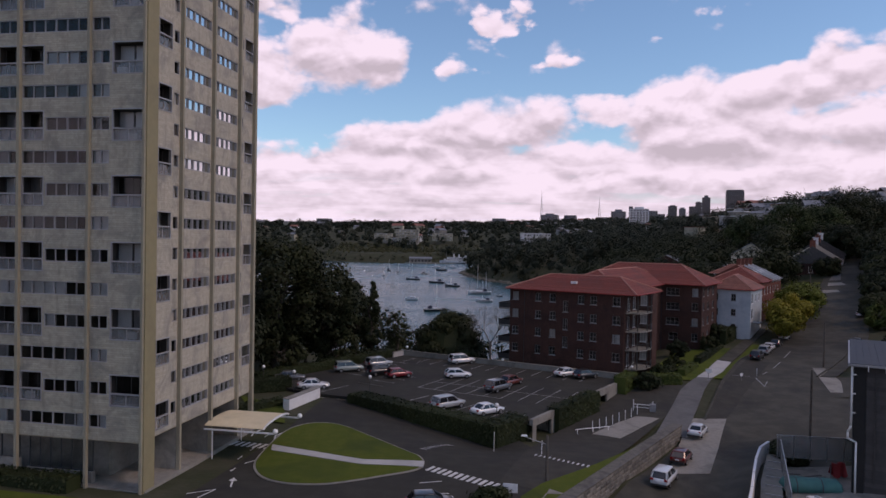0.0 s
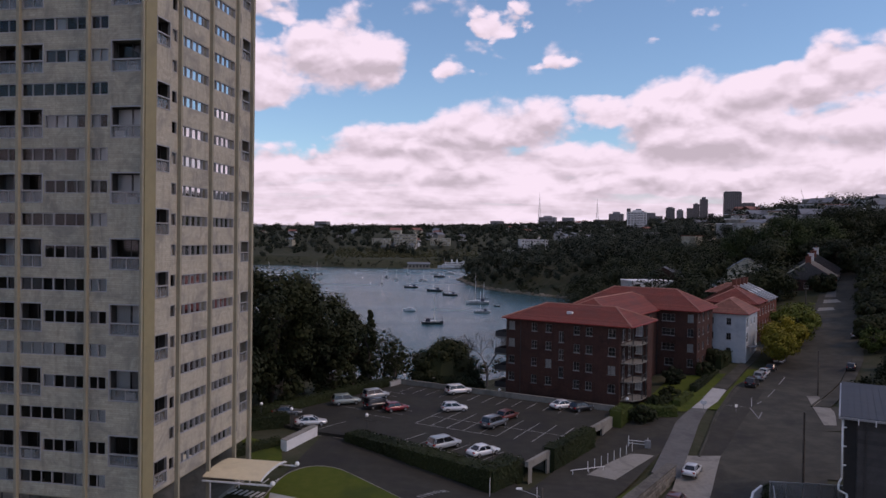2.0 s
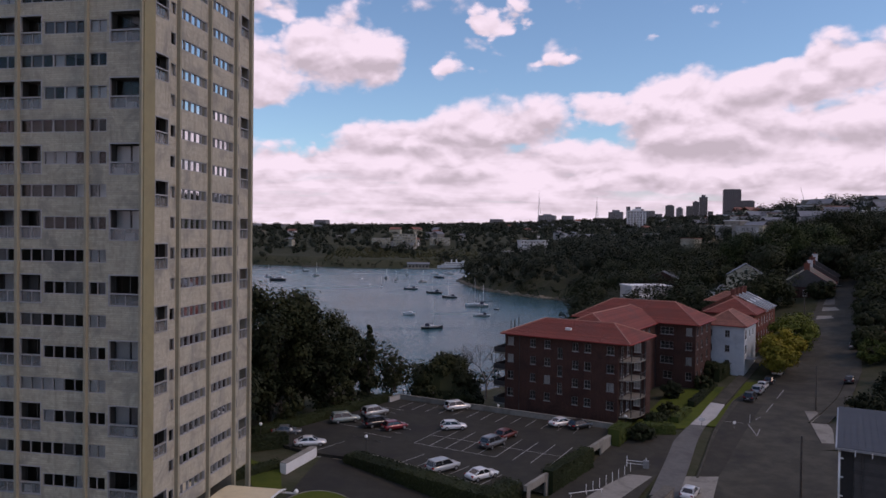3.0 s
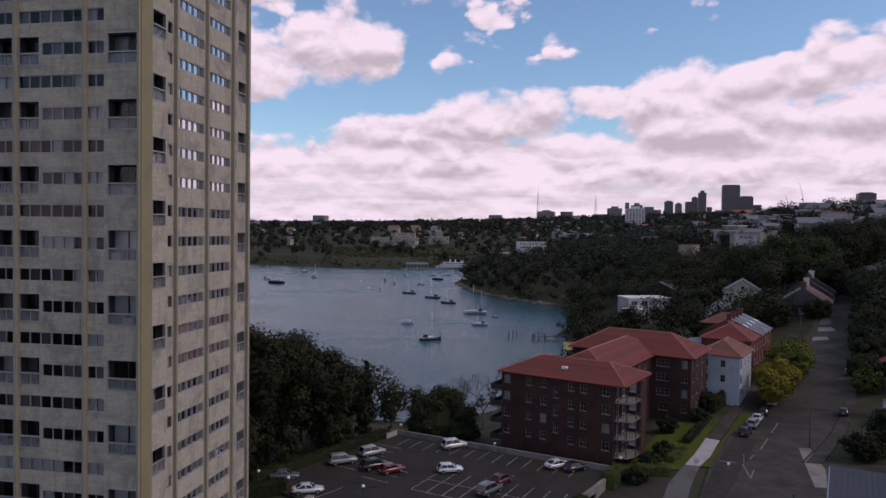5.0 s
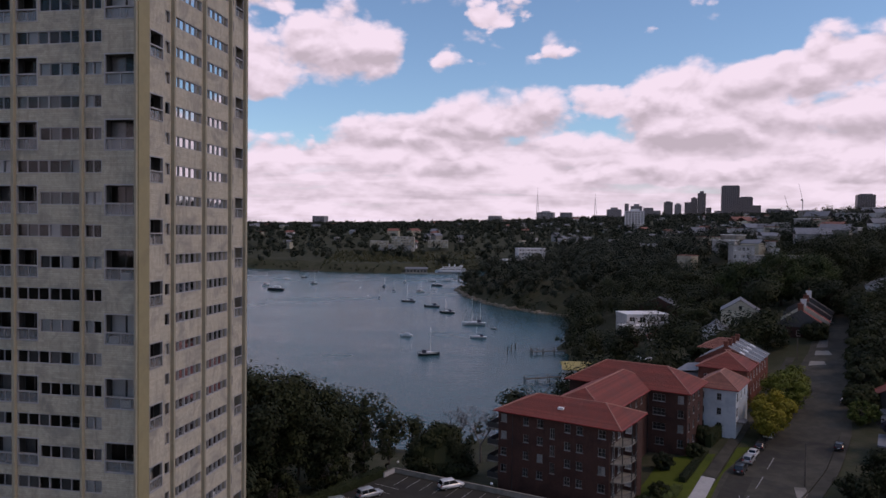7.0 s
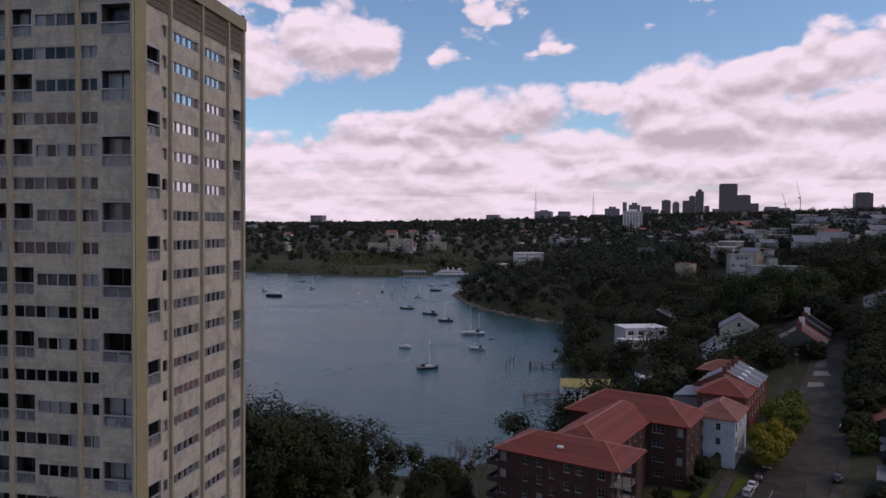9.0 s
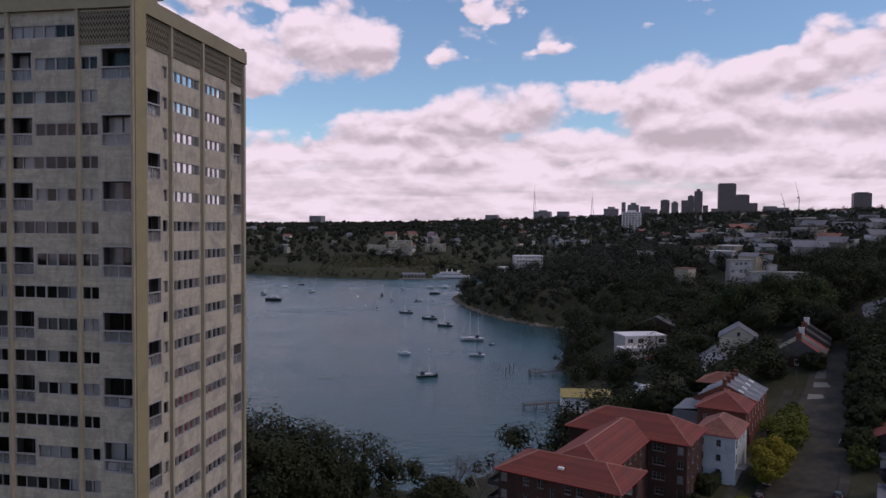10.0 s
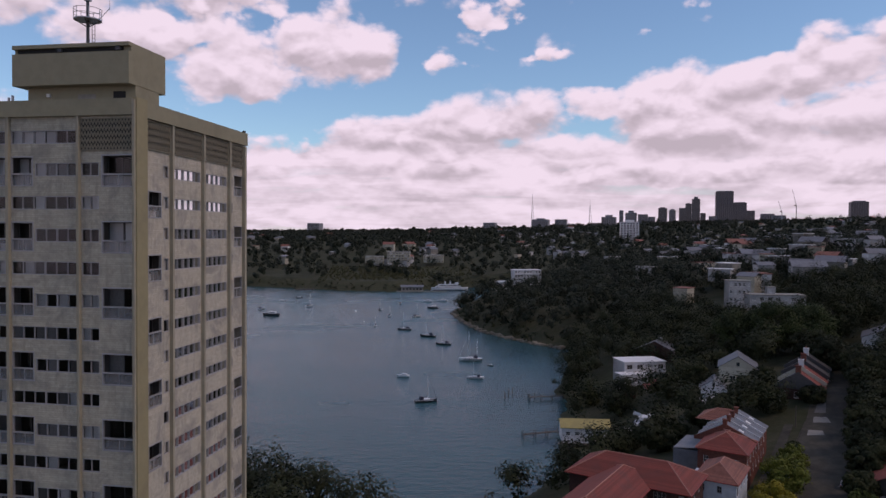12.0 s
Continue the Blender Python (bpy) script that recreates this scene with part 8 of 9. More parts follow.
tree(76.5, 117.0, 5.0, 3.2, LEAF_DARK, "dark low tree at the driveway", 51, leaves=2600, leaf=0.26, clear=0.05)
tree(98.5, 137.0, 7.0, 4.0, LEAF_MAUVE, "tree with mauve blossom over the roadside house", 52, leaves=4200, leaf=0.3, clear=0.2)
tree(112, 151, 10, 5.0, LEAF_DARK, "dark tree beside the red-roofed house", 53, leaves=3400, leaf=0.34, clear=0.15)
tree(100.5, 153.5, 6.5, 3.2, LEAF_GREEN, "green shrub beside the far kerb", 54, leaves=2400, leaf=0.26, clear=0.05)
tree(118, 178, 9, 4.6, LEAF_DARK, "dark tree at the far kerb", 55, leaves=3000, leaf=0.34, clear=0.1)
tree(131, 196, 11, 5.5, LEAF_DARK, "dark tree at the far kerb", 56, leaves=3200, leaf=0.36, clear=0.1)
tree(141, 214, 13, 6.5, LEAF_DARK, "dark tree over the upper road", 57, leaves=3600, leaf=0.4, clear=0.15)
tree(127, 221, 6, 4.0, LEAF_DARK, "dark tree before the terraces", 58, leaves=3600, leaf=0.4, clear=0.05)
tree(113, 222, 9, 6.0, LEAF_DARK, "broad dark tree before the terraces", 59, leaves=3400, leaf=0.36, clear=0.05)
tree(86, 283, 5, 3.2, LEAF_RED, "bronze-leaved tree below the white house", 60, leaves=3000, leaf=0.36, clear=0.1)
tree(112, 290, 14, 4.5, LEAF_DARK, "tall dark gum before the white house", 61, leaves=2600, leaf=0.4)
tree(98, 276, 5, 3.6, LEAF_DARK, "dark tree on the foreshore", 62, leaves=3000, leaf=0.4, clear=0.1)
tree(78, 268, 10, 5.0, LEAF_DARK, "dark tree behind the boat shed", 63, leaves=2800, leaf=0.4, clear=0.1)
tree(74, 298, 7, 5, LEAF_DARK, "dark tree on the shore", 64, leaves=3200, leaf=0.4, clear=0.05)
tree(62, 147, 4.2, 2.4, LEAF_DARK, "dark shrub before the pale house", 65, leaves=2600, leaf=0.26, clear=0.05)
tree(57, 139.5, 3.0, 1.8, LEAF_DARK, "dark garden shrub beside the flats", 66, leaves=2200, leaf=0.24, clear=0.05)
tree(43.5, 120.5, 2.6, 1.7, LEAF_DARK, "dark garden shrub beside the flats", 67, leaves=2200, leaf=0.22, clear=0.05)
tree(39.5, 115.2, 2.4, 1.8, LEAF_HEDGE, "rounded garden shrub before the flats", 68, leaves=2200, leaf=0.2, clear=0.05)
tree(48.5, 133.5, 3.4, 1.9, LEAF_DARK, "dark garden shrub in the court", 69, leaves=2400, leaf=0.24, clear=0.05)
tree(35.2, 109.2, 2.8, 2.0, LEAF_HEDGE, "rounded shrub at the lane", 70, leaves=2000, leaf=0.2, clear=0.02)
tree(40.8, 76.6, 2.6, 2.1, LEAF_HEDGE, "dark spiky shrub at the garden wall", 71, leaves=2200, leaf=0.22, clear=0.02)
tree(6.8, 60.0, 2.0, 1.8, LEAF_HEDGE, "dark clipped shrub at the crossing", 72, leaves=2000, leaf=0.18, clear=0.02)
tree(30, 152, 8, 4.5, LEAF_DARK, "dark tree behind the flats", 74, leaves=3000, leaf=0.36)
tree(62, 212, 6, 4.0, LEAF_DARK, "dark tree on the slope by the shore", 75, leaves=3000, leaf=0.38, clear=0.1)

for k, (x, y, h, rad, mat, lab) in enumerate((
        (150, 288, 18, 10.5, LEAF_FIG, "broad green fig tree behind the terraces"), (160, 284, 15, 9.5, LEAF_FIG, "broad green fig tree behind the terraces"),
        (176, 298, 19, 11, LEAF_DARK, "tall dark fig tree on the hilltop"), (138, 296, 17, 9.5, LEAF_FIG, "broad green fig tree behind the terraces"),
        (190, 306, 18, 10, LEAF_DARK, "tall dark fig tree on the hilltop"), (150, 318, 15, 9, LEAF_DARK, "tall dark fig tree on the hilltop"),
        (153, 238, 11, 6.5, LEAF_DARK, "dark tree overhanging the upper road"), (160, 254, 8, 6, LEAF_DARK, "dark tree overhanging the upper road"),
        (150, 252, 13, 6.5, LEAF_DARK, "dark tree overhanging the upper road"), (152, 268, 13, 7, LEAF_DARK, "dark tree overhanging the upper road"),
        (104, 160, 7, 3.6, LEAF_DARK, "dark tree leaning over the far footpath"), (111, 170, 8, 4, LEAF_DARK, "dark tree leaning over the far footpath"), (119, 184, 9, 4.5, LEAF_DARK, "dark tree leaning over the far footpath"), (126, 194, 9, 4.5, LEAF_DARK, "dark tree leaning over the far footpath"), (134, 206, 10, 5, LEAF_DARK, "dark tree leaning over the far footpath"),
        (128, 186, 10, 6, LEAF_DARK, "dark tree on the far side of the road"), (137, 203, 12, 6.5, LEAF_DARK, "dark tree on the far side of the road"),
        (116, 172, 9, 5, LEAF_DARK, "dark tree on the far side of the road"), (147, 226, 13, 6.5, LEAF_DARK, "dark tree on the far side of the road"),
        (150, 208, 13, 7, LEAF_DARK, "dark tree on the far side of the road"), (140, 188, 12, 7, LEAF_DARK, "dark tree on the far side of the road"),
        (168, 244, 8, 6.5, LEAF_DARK, "dark tree on the far side of the road"), (160, 226, 10, 7, LEAF_DARK, "dark tree on the far side of the road"),
        (104, 262, 12, 6.5, LEAF_DARK, "dark tree beside the cream gabled house"), (123, 247, 6, 4, LEAF_DARK, "dark tree below the cream gabled house"),
        (116, 244, 5, 3.5, LEAF_DARK, "dark tree below the cream gabled house"), (96, 262, 9, 5, LEAF_DARK, "dark tree below the white house"),
        (66, 222, 8, 5, LEAF_DARK, "dark tree on the bank behind the houses"), (74, 230, 3.5, 3.5, LEAF_DARK, "dark tree on the bank behind the houses"),
        (83, 222, 5, 4, LEAF_DARK, "dark tree on the bank behind the houses"), (74, 212, 8, 5, LEAF_DARK, "dark tree on the bank behind the houses"),
        (95, 236, 5, 4, LEAF_DARK, "dark tree on the bank behind the houses"), (100, 226, 8, 5, LEAF_DARK, "dark tree on the bank behind the houses"),
        (92, 222, 8, 5, LEAF_DARK, "dark tree on the bank behind the houses"))):
    grown = 1.35 if k < 6 else 1.0
    tree(x, y, h * grown, rad * (1.18 if k < 6 else 1.0), mat, lab, 90 + k, leaves=int(6000 + 900 * rad), leaf=0.36, clear=0.1)


def bare_tree(x, y, height, seed):
    """A leafless tree: forked limbs and fine grey twigs."""
    r = np.random.default_rng(seed)
    ob = thing("tree", pose(x, y, zed(x, y) - 0.1), "bare grey leafless tree by the water", "tree", "bare trees")
    wood = Geo()
    tips = [((0, 0, 0), (0, 0, height * 0.3), 0.22)]
    wood.tube((0, 0, 0), (0, 0, height * 0.3), 0.26, 0.2, 7)
    ends = [(Vector((0, 0, height * 0.3)), Vector((0, 0, 1)), 0.17, height * 0.26)]
    for level in range(5):
        nxt = []
        for p, w, rad, ln in ends:
            for _ in range(3 if level < 4 else 4):
                d = (w + Vector(r.normal(0, 0.5, 3)) + Vector((0, 0, 0.12))).normalized()
                q = p + d * ln * (0.7 + 0.5 * r.random())
                wood.tube(p, q, rad, rad * 0.6, 5 if level < 2 else 3, False)
                nxt.append((q, d, rad * 0.58, ln * 0.72))
        ends = nxt
    part("crown", wood, BARK_PALE, ob)


bare_tree(14.5, 149.5, 13.0, 80)
bare_tree(9.5, 153.5, 11.0, 81)
bare_tree(19.5, 152.0, 10.0, 82)

# ------------------------------------------------------------------ the distance
def far_woods():
    """Tree cover of the hills: thousands of crowns of loose leaf clumps, denser near by."""
    r = np.random.default_rng(21)

    def scatter(x0, x1, y0, y1, gap, keep):
        nx, ny = int((x1 - x0) / gap), int((y1 - y0) / gap)
        gx, gy = np.meshgrid(np.arange(nx), np.arange(ny))
        x = x0 + (gx + r.random(gx.shape)) * gap
        y = y0 + (gy + r.random(gy.shape)) * gap
        x, y = x.ravel(), y.ravel()
        ok = (bay_distance(x, y) > 3) & (x > -0.50 * y - 30) & (x < 0.72 * y + 40) & keep(x, y)
        return x[ok], y[ok]

    def near_keep(x, y):
        road = np.interp(y, [60, 94, 131, 157, 181, 209, 236, 262, 330], [27, 45, 68, 87, 101, 122, 140, 154, 190])
        ok = (np.abs(x - road) > 17) & ((y > 168) | (x < -28) | (x > road + 34))
        for cx, cy, rad in ((118, 258, 16), (106, 250, 15), (131, 240, 25), (95, 308, 17), (90, 300, 14), (86, 192, 24), (76, 175, 14), (183, 282, 18), (62, 252, 20), (40, 160, 34), (112, 165, 16), (186, 356, 24), (104, 304, 15), (97, 291, 14), (80, 250, 11), (52, 230, 14), (56, 236, 14), (80, 240, 12), (60, 175, 18), (103, 240, 9), (66, 200, 9)):
            ok &= np.hypot(x - cx, y - cy) > rad
        ok &= ~((y < 160) & (x > -12) & (x < 60))
        return ok

    def batch(x, y, size, per, leaf, mat, name, label):
        z = land(x, y)
        n = len(x)
        h = size * (0.75 + 0.6 * r.random(n))
        rad = h * (0.42 + 0.18 * r.random(n))
        m = 5
        cx = np.repeat(x, m) + r.normal(0, 0.36, n * m) * np.repeat(rad, m)
        cy = np.repeat(y, m) + r.normal(0, 0.36, n * m) * np.repeat(rad, m)
        cz = np.repeat(z + h * 0.62, m) + r.normal(0, 0.17, n * m) * np.repeat(h, m)
        clumps = np.stack([cx, cy, cz, np.repeat(rad, m) * 0.55], -1)
        p, d = clump_points(r, clumps, per, 0.12)
        s = leaf * (0.6 + 0.8 * r.random(len(p)))
        # leaves turn outwards from the middle of their own crown, so each crown is rounded
        mid = np.repeat(np.stack([x, y, z + h * 0.5, rad], -1), m * per, axis=0)
        out = (p - mid[:, :3]) / mid[:, 3:]
        me = leaf_mesh(name, p, s, d * 0.3 + out * 0.9 + np.array([0, 0, 0.2]), mat, 5, 0.14)
        tagged(new(name, me), label, "trees", "", "stuff")

    x, y = scatter(-140, 330, 100, 470, 8.6, near_keep)
    batch(x, y, 12.5, 100, 0.46, LEAF_DARK, "hillside_trees", "dark gum and fig trees covering the near hillside")
    x, y = scatter(20, 700, 470, 1000, 12.5, lambda x, y: (np.hypot(x - 108, y - 722) > 30) & (np.hypot(x - 80, y - 712) > 24))
    batch(x, y, 14.0, 56, 0.80, LEAF_FAR, "wooded_slope", "dark woods on the slopes beyond the point")
    x, y = scatter(-700, 1900, 985, 2500, 26.0, lambda x, y: (r.random(len(x)) < 0.9) & ~((x > -130) & (x < 75) & (y < 1110) & (r.random(len(x)) < 0.75)))
    batch(x, y, 14.0, 16, 1.9, LEAF_FAR, "far_woods", "dark suburban woods on the far hills")
    x, y = scatter(-1500, 3000, 2500, 4500, 75.0, lambda x, y: r.random(len(x)) < 0.9)
    batch(x, y, 14.0, 12, 5.0, LEAF_FAR, "distant_woods", "dark tree line of the distant ridges")
    x, y = scatter(-135, 80, 960, 1125, 6.5, lambda x, y: r.random(len(x)) < 0.75)
    batch(x, y, 3.4, 9, 0.8, LEAF_OLIVE, "dry_scrub", "dry yellowish scrub and grass above the far shore")
    # low scrub along the shores
    k = 5200
    x = r.uniform(-300, 240, k)
    y = r.uniform(170, 1040, k)
    d = bay_distance(x, y)
    ok = (d > 0.5) & (d < 13) & ~((y > 222) & (y < 275) & (x > 40) & (x < 78))
    batch(x[ok], y[ok], 4.6, 9, 0.55, LEAF_DARK, "shore_scrub", "dark scrub along the water's edge")


far_woods()


def shore_rocks():
    """Pale sandstone bank below the trees of the point."""
    r = np.random.default_rng(4)
    geo = Geo()
    line = [(99, 463), (82, 484), (66, 512), (49, 548), (39, 603), (31, 672), (44, 715)]
    for (ax, ay), (bx, by) in zip(line, line[1:]):
        n = int(math.dist((ax, ay), (bx, by)) / 3.2)
        for i in range(n):
            t = (i + r.random()) / n
            x, y = ax + (bx - ax) * t + r.normal(0, 0.8) + 1.6, ay + (by - ay) * t + r.normal(0, 0.8) + 1.0
            w, h = 1.4 + 1.8 * r.random(), 0.9 + 1.5 * r.random()
            ring = [(x + w * math.cos(a) * (0.7 + 0.4 * r.random()), y + w * math.sin(a) * (0.7 + 0.4 * r.random())) for a in np.linspace(0, 5.4, 6)]
            geo.loft([[(p, q, WATER_Z - 0.6) for p, q in ring], [(x + (p - x) * 0.95, y + (q - y) * 0.95, WATER_Z + h * 0.6) for p, q in ring], [(x + (p - x) * 0.6, y + (q - y) * 0.6, WATER_Z + h) for p, q in ring]])
    ob = part("shore_rocks", geo, ROCK)
    tagged(ob, "pale sandstone boulders along the point", "rocks", "", "stuff")


shore_rocks()


def far_house_meshes(k, r):
    w, d, h = 9 + 7 * r.random(), 8 + 5 * r.random(), 4.5 + 4 * r.random()
    rise = 2.0 + 1.4 * r.random()
    wall = wall_with_holes(-w / 2, w / 2, -3, h, [(-w / 2 + w * (c + 0.25) / 4, -w / 2 + w * (c + 0.7) / 4, z, z + 1.5) for c in range(4) for z in ([1.0] if h < 6 else [1.0, 4.2])], lambda a, z, q: (a, -d / 2 + q, z), 0.3, 1)
    wall.box(-w / 2, -w / 2 + 0.2, -d / 2, d / 2, -3, h).box(w / 2 - 0.2, w / 2, -d / 2, d / 2, -3, h).box(-w / 2, w / 2, d / 2 - 0.2, d / 2, -3, h)
    wall.quad((-w / 2, -d / 2 + 0.8, -3), (w / 2, -d / 2 + 0.8, -3), (w / 2, -d / 2 + 0.8, h), (-w / 2, -d / 2 + 0.8, h))
    o = 0.5
    if k % 3:
        roof = Geo().loft([[(x, -d / 2 - o, h - 0.2), (x, 0, h + rise), (x, d / 2 + o, h - 0.2), (x, d / 2 + o, h + 0.05), (x, 0, h + rise + 0.25), (x, -d / 2 - o, h + 0.05)] for x in (-w / 2 - o, w / 2 + o)])
    else:
        roof = Geo().box(-w / 2 - o, w / 2 + o, -d / 2 - o, d / 2 + o, h, h + 0.4)
    return wall, roof


def far_houses():
    r = np.random.default_rng(12)
    walls = [WALL_WHITE, WALL_CREAM, CONCRETE_PALE, CONCRETE, CONCRETE_PALE]
    roofs = [TILE_OLD, SLATE, SLATE, WHITE_PAINT, SLATE, TILE_OLD]
    protos = []
    for k in range(12):
        wall, roof = far_house_meshes(k, r)
        protos.append((wall.mesh("wall", walls[k % 5]), roof.mesh("roof", roofs[k % 6])))
    spots = []
    for _ in range(1500):
        y = r.uniform(1040, 2200)
        x = y * r.uniform(-0.24, 0.70)
        if bay_distance(np.array([x]), np.array([y]))[0] < 25:
            continue
        if r.random() > (0.5 if x > 0.12 * y else 0.22):
            continue
        spots.append((x, y, r.uniform(0.8, 1.2), 4.0))
        if len(spots) > 170:
            break
    for _ in range(70):                     # the right-hand hillside
        y = r.uniform(430, 1000)
        spots.append((y * r.uniform(0.34, 0.66), y, r.uniform(0.9, 1.3), 7.5))
    for _ in range(10):                     # above the far shore
        spots.append((r.uniform(-110, 60), r.uniform(1130, 1330), r.uniform(0.9, 1.4), 4.0))
    for x, y, s, lift in spots:
        wall, roof = protos[r.integers(12)]
        turn = r.uniform(-60, 60)
        ob = thing("suburban_house", pose(x, y, zed(x, y) + lift, 0, 0, turn) @ Matrix.Scale(s, 4), "pale suburban house among the trees of the far hills", "house", "far houses")
        link("wall", wall, ob)
        link("roof", roof, ob)


far_houses()


def tower_block(x, y, width, depth, z0, z1, wall, label, floors, cols, turn=0.0, crown=None, name="high_rise", band=False):
    """A distant high-rise: body with floor slabs and window bays standing out of it."""
    ob = thing(name, pose(x, y, 0, 0, 0, turn), label, "high-rise", "skyline")
    h = (z1 - z0) / floors
    part("core", Geo().box(-width / 2 + 0.6, width / 2 - 0.6, -depth / 2 + 0.6, depth / 2 - 0.6, z0, z1), CAR_GLASS, ob)
    slab = Geo().box(-width / 2, width / 2, -depth / 2, depth / 2, -h * 0.2, h * 0.2).mesh("floor_slab", wall)
    for k in range(floors + 1):
        link("floor_slab", slab, ob, "", pose(0, 0, z0 + k * h))
    for i in range(cols + 1):
        px = -width / 2 + width * i / cols
        part("pier", Geo().box(px - width * 0.012 - 0.3, px + width * 0.012 + 0.3, -depth / 2 - 0.3, depth / 2 + 0.3, z0, z1), wall, ob)
    part("roof", Geo().box(-width / 2 - 0.3, width / 2 + 0.3, -depth / 2 - 0.3, depth / 2 + 0.3, z1, z1 + h * 0.6), wall, ob)
    if crown:
        cw, ch = crown
        part("plant_level", Geo().box(-width * cw / 2, width * cw / 2, -depth * cw / 2, depth * cw / 2, z1 + h * 0.6, z1 + ch), wall, ob)
    return ob


def skyline():
    at = lambda bearing, dist: (1.0 + bearing * dist, dist)
    eye = 66.0
    rows = [  # bearing, distance, width, elevation of the top, floors, columns, material, crown
        (0.2694, 2400, 46, 0.0235, 22, 6, TOWER_GREY, (0.5, 8)),
        (0.3464, 3100, 36, 0.0365, 24, 5, TOWER_DARK, (0.6, 6)),
        (0.3603, 3200, 28, 0.0335, 22, 5, TOWER_GREY, (0.6, 8)),
        (0.3750, 3200, 30, 0.0370, 26, 5, TOWER_DARK, None),
        (0.3835, 3220, 26, 0.0430, 30, 5, TOWER_DARK, (0.5, 6)),
        (0.3942, 3200, 34, 0.0500, 36, 5, TOWER_DARK, (0.5, 12)),
        (0.4045, 3250, 22, 0.0300, 20, 4, TOWER_DARK, None),
        (0.4350, 3200, 74, 0.0605, 40, 9, TOWER_DARK, (0.9, 5)),
        (0.4574, 3200, 56, 0.0450, 30, 8, TOWER_DARK, (0.8, 5)),
        (0.4731, 3250, 36, 0.0340, 22, 6, TOWER_DARK, None),
        (0.4980, 3300, 56, 0.0295, 14, 8, TOWER_GREY, None),
        (0.6312, 2100, 46, 0.0475, 18, 7, TOWER_DARK, (0.7, 5)),
        (0.3010, 2700, 40, 0.0295, 18, 6, TOWER_GREY, (0.5, 10)),
        (0.3180, 2750, 36, 0.0275, 16, 6, TOWER_GREY, None),
        (0.2485, 2400, 42, 0.0150, 14, 7, TOWER_GREY, None),
        (0.3300, 2900, 30, 0.0240, 14, 5, TOWER_GREY, None),
        (0.2870, 2700, 14, 0.0330, 22, 3, TOWER_GREY, None),
        (0.4190, 3200, 34, 0.0255, 12, 5, TOWER_GREY, None),
        (0.1720, 2700, 60, 0.0185, 8, 8, TOWER_GREY, (0.5, 8)),
        (0.2010, 2800, 44, 0.0190, 8, 7, TOWER_GREY, None),
        (0.5150, 3000, 50, 0.0270, 8, 7, TOWER_GREY, None),
        (0.1000, 3000, 50, 0.0135, 6, 7, TOWER_GREY, None),
        (-0.1460, 3400, 60, 0.0110, 8, 8, TOWER_GREY, None)]
    for b, d, w, e, fl, cols, mat, crown in rows:
        x, y = at(b, d)
        lab = "dark glass office tower on the far ridge" if mat is TOWER_DARK else "grey apartment tower on the far ridge"
        tower_block(x, y, w, w * 0.7, zed(x, y) - 6, eye + e * d, mat, lab, fl, cols, -20, crown)
    x, y = at(0.2987, 1500)
    tower_block(x, y, 38, 22, zed(x, y) - 4, eye + 0.0160 * 1500, WALL_WHITE, "white balconied apartment tower on the middle slope", 13, 6, -15, (0.5, 6), "apartment_tower")

    def lattice_mast(b, d, top, label):
        x, y = at(b, d)
        z0, z1 = zed(x, y), eye + top * d
        ob = thing("broadcast_mast", pose(x, y, z0), label, "mast", "broadcast masts")
        geo = Geo()
        h = z1 - z0
        for i in range(3):
            a = 2.094 * i
            geo.tube((9 * math.cos(a), 9 * math.sin(a), 0), (0.8 * math.cos(a), 0.8 * math.sin(a), h * 0.8), 0.7, 0.5, 5)
        for k in range(12):
            t = k / 12
            rr = 9 - 8.2 * t
            for i in range(3):
                a, c = 2.094 * i, 2.094 * (i + 1)
                geo.tube((rr * math.cos(a), rr * math.sin(a), h * 0.8 * t), (rr * math.cos(c), rr * math.sin(c), h * 0.8 * t), 0.3, 0.3, 4)
        part("mast_frame", geo, STEEL, ob)
        part("spire", Geo().tube((0, 0, h * 0.78), (0, 0, h), 0.7, 0.3, 6), STEEL, ob)
    lattice_mast(0.1598, 2900, 0.056, "slim steel broadcast mast on the ridge")
    lattice_mast(0.2420, 3000, 0.0485, "second slim steel broadcast mast on the ridge")

    def crane(b, d, top, jib, label):
        x, y = at(b, d)
        z0, z1 = zed(x, y), eye + top * d
        ob = thing("tower_crane", pose(x, y, z0), label, "crane", "tower cranes")
        h = z1 - z0
        part("tower", Geo().box(-1.2, 1.2, -1.2, 1.2, 0, h * 0.55), STEEL, ob)
        part("jib", Geo().tube((0, 0, h * 0.55), (jib, 0, h), 1.1, 0.6, 5), STEEL, ob)
        part("counterweight", Geo().box(-8, 0, -1.4, 1.4, h * 0.53, h * 0.57), CONCRETE, ob)
    crane(0.5190, 2900, 0.0490, -16, "small tower crane with a raised jib")
    crane(0.5400, 2900, 0.0655, -18, "tower crane with a steeply raised jib")
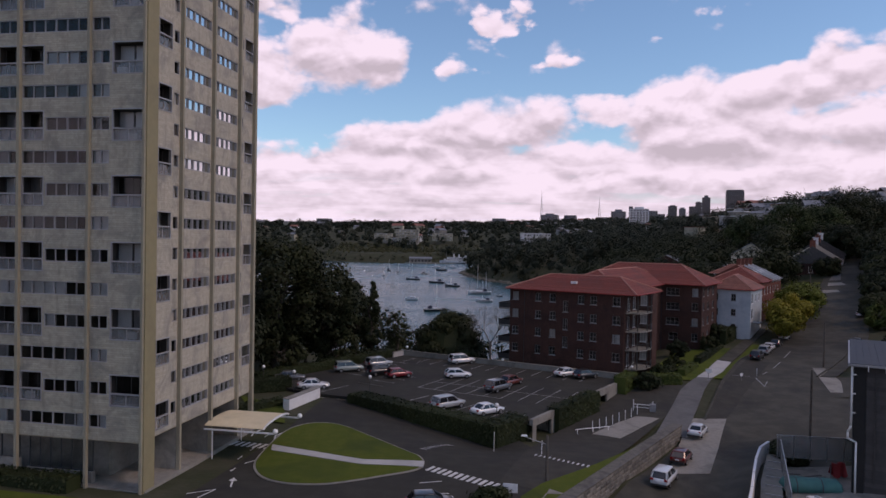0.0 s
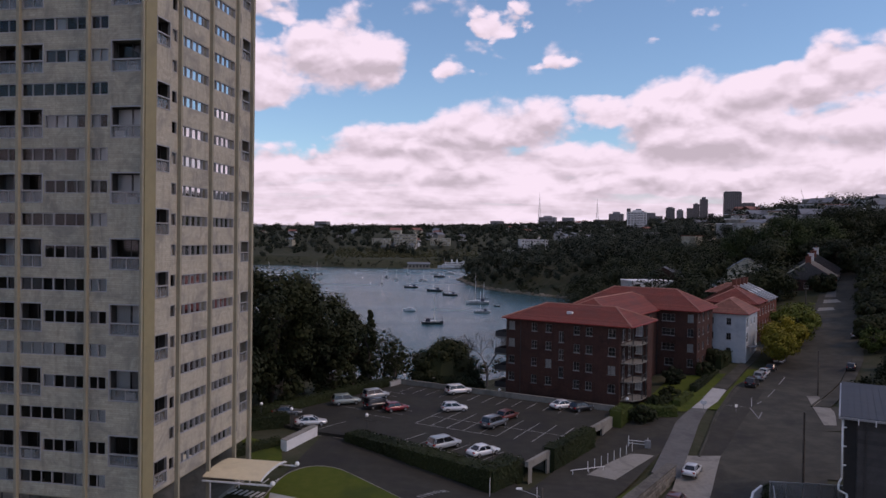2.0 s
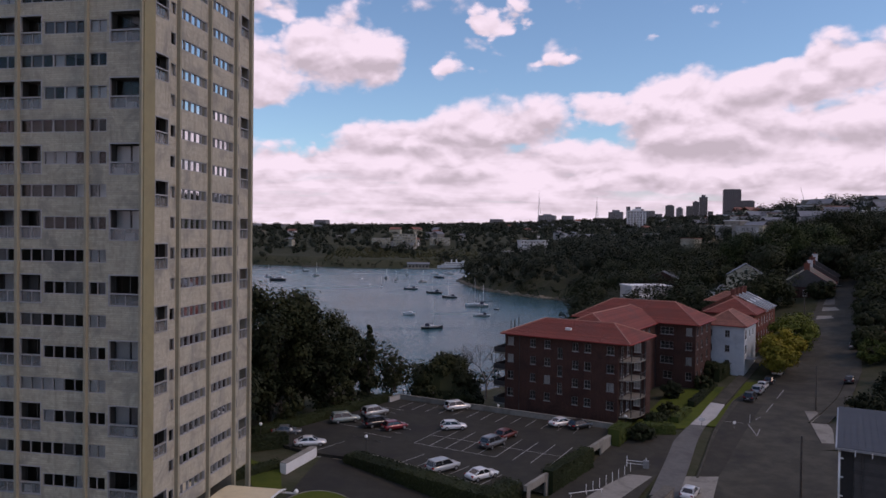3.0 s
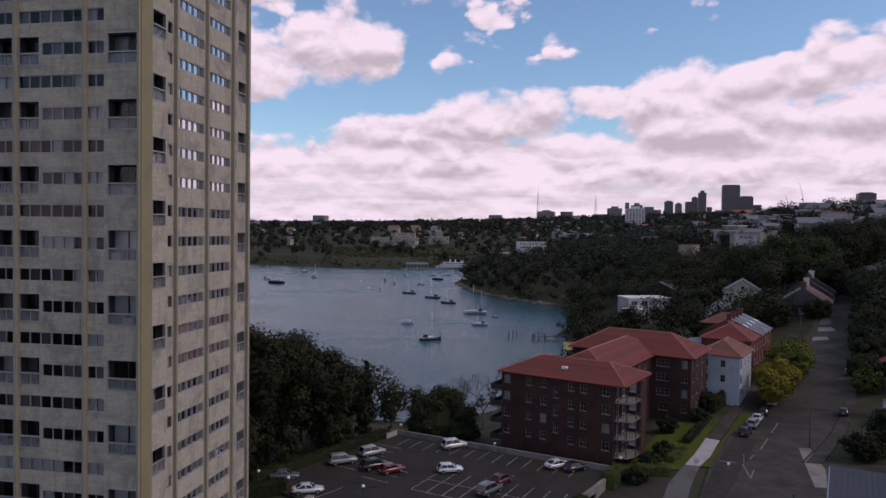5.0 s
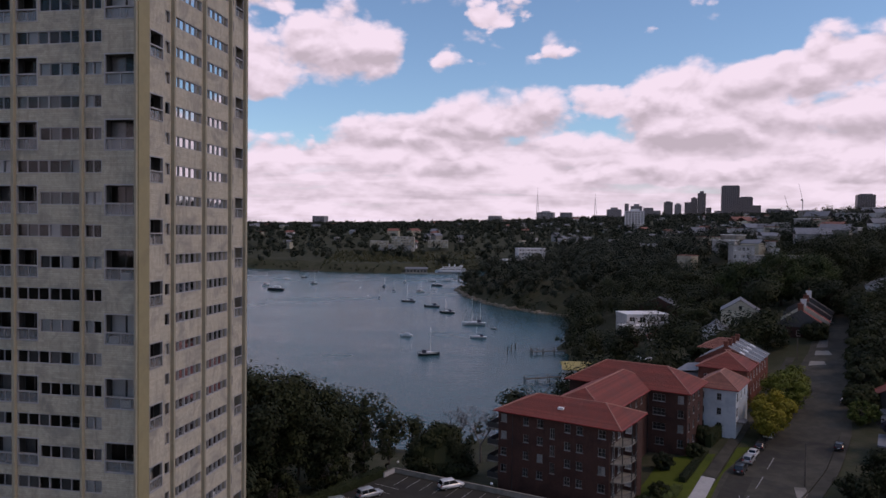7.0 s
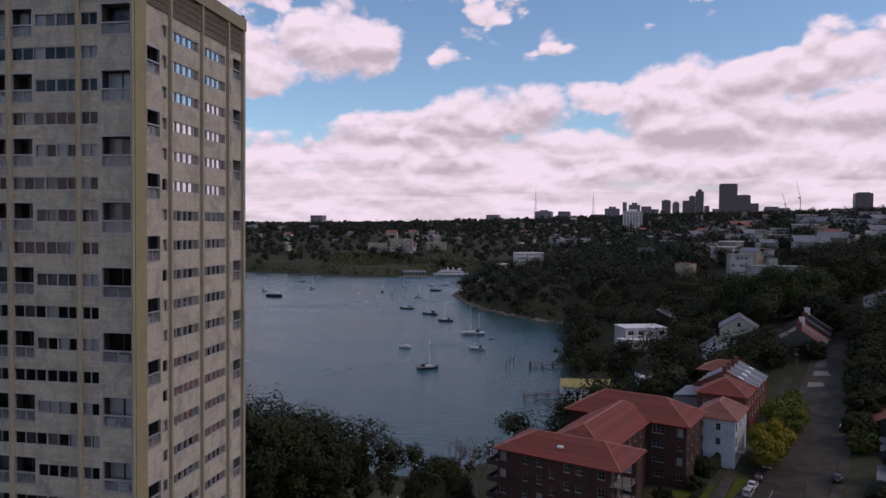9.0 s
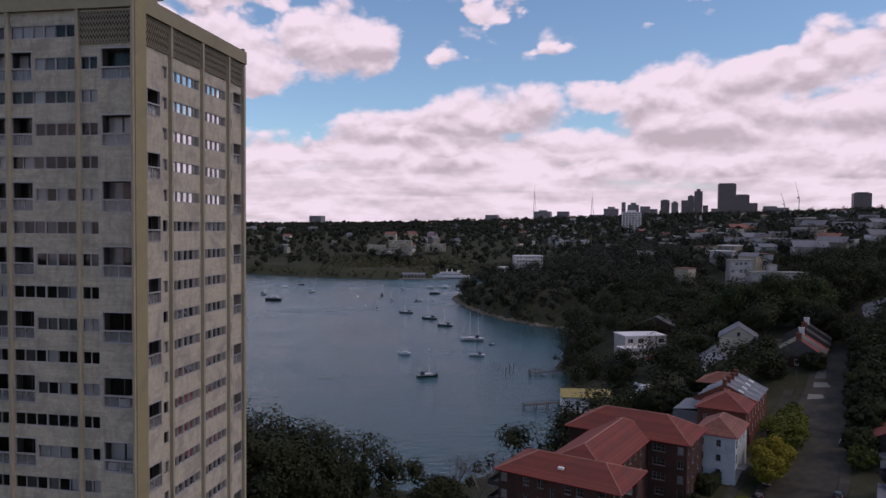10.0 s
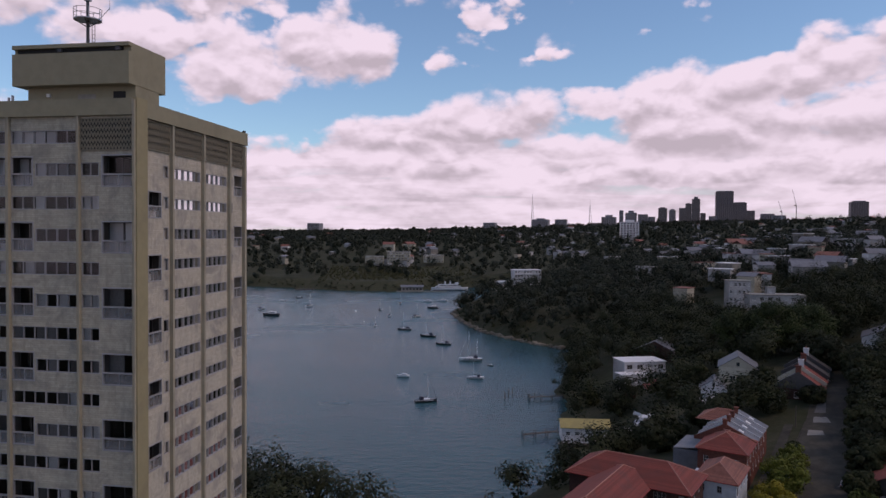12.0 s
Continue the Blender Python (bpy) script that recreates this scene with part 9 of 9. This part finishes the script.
    # low roofs on the slope at the right
    for b, d, w, e in ((0.60, 1150, 70, 0.004), (0.66, 1000, 80, 0.0), (0.56, 900, 60, -0.012), (0.47, 900, 56, -0.018), (0.43, 820, 34, -0.022)):
        x, y = at(b, d)
        flat_house(x, y, -12, w, 18, eye + e * d - 12, eye + e * d, WALL_WHITE, CONCRETE, "long pale flat-roofed building on the wooded slope", 3, 12, "apartment block", 0.4, False, "apartment_block")
    for b, d, w, wall, roof in ((0.31, 640, 18, WALL_WHITE, CONCRETE_PALE), (0.345, 760, 26, WALL_CREAM, WHITE_PAINT), (0.40, 560, 20, WALL_CREAM, TILE_OLD), (0.44, 620, 26, WALL_WHITE, CONCRETE_PALE),
                                (0.50, 520, 24, CONCRETE_PALE, WHITE_PAINT), (0.545, 640, 30, WALL_WHITE, CONCRETE_PALE), (0.60, 560, 26, WALL_WHITE, SLATE), (0.63, 700, 44, WALL_WHITE, WHITE_PAINT),
                                (0.53, 800, 40, CONCRETE_PALE, WHITE_PAINT), (0.46, 980, 36, WALL_WHITE, CONCRETE_PALE), (0.39, 900, 30, WALL_CREAM, CONCRETE_PALE), (0.27, 900, 24, WALL_WHITE, CONCRETE_PALE)):
        x, y = at(b, d)
        z = zed(x, y)
        flat_house(x, y, -18 + 40 * (b * 7 % 1), w, w * 0.5, z - 1, z + 14.5, wall, roof, "pale low block of flats among the hillside trees", 3, max(3, int(w / 6)), "apartment block", 0.4, False, "apartment_block")
    for x, y, w, z0, z1 in ((-50, 1130, 36, 18, 35), (-84, 1126, 28, 16, 28), (8, 1140, 32, 18, 30)):
        flat_house(x, y, -4, w, 14, z0, z1, WALL_CREAM, CONCRETE_PALE, "pale stepped building above the far shore", 4, 8, "apartment block", 0.4, True, "apartment_block")
    x, y = at(0.375, 720)
    flat_house(x, y, -12, 26, 14, eye - 0.035 * 720 - 9, eye - 0.034 * 720, WALL_CREAM, TILE_OLD, "tan brick flats among the hillside trees", 3, 7, "apartment block", 0.4, False, "apartment_block")


skyline()
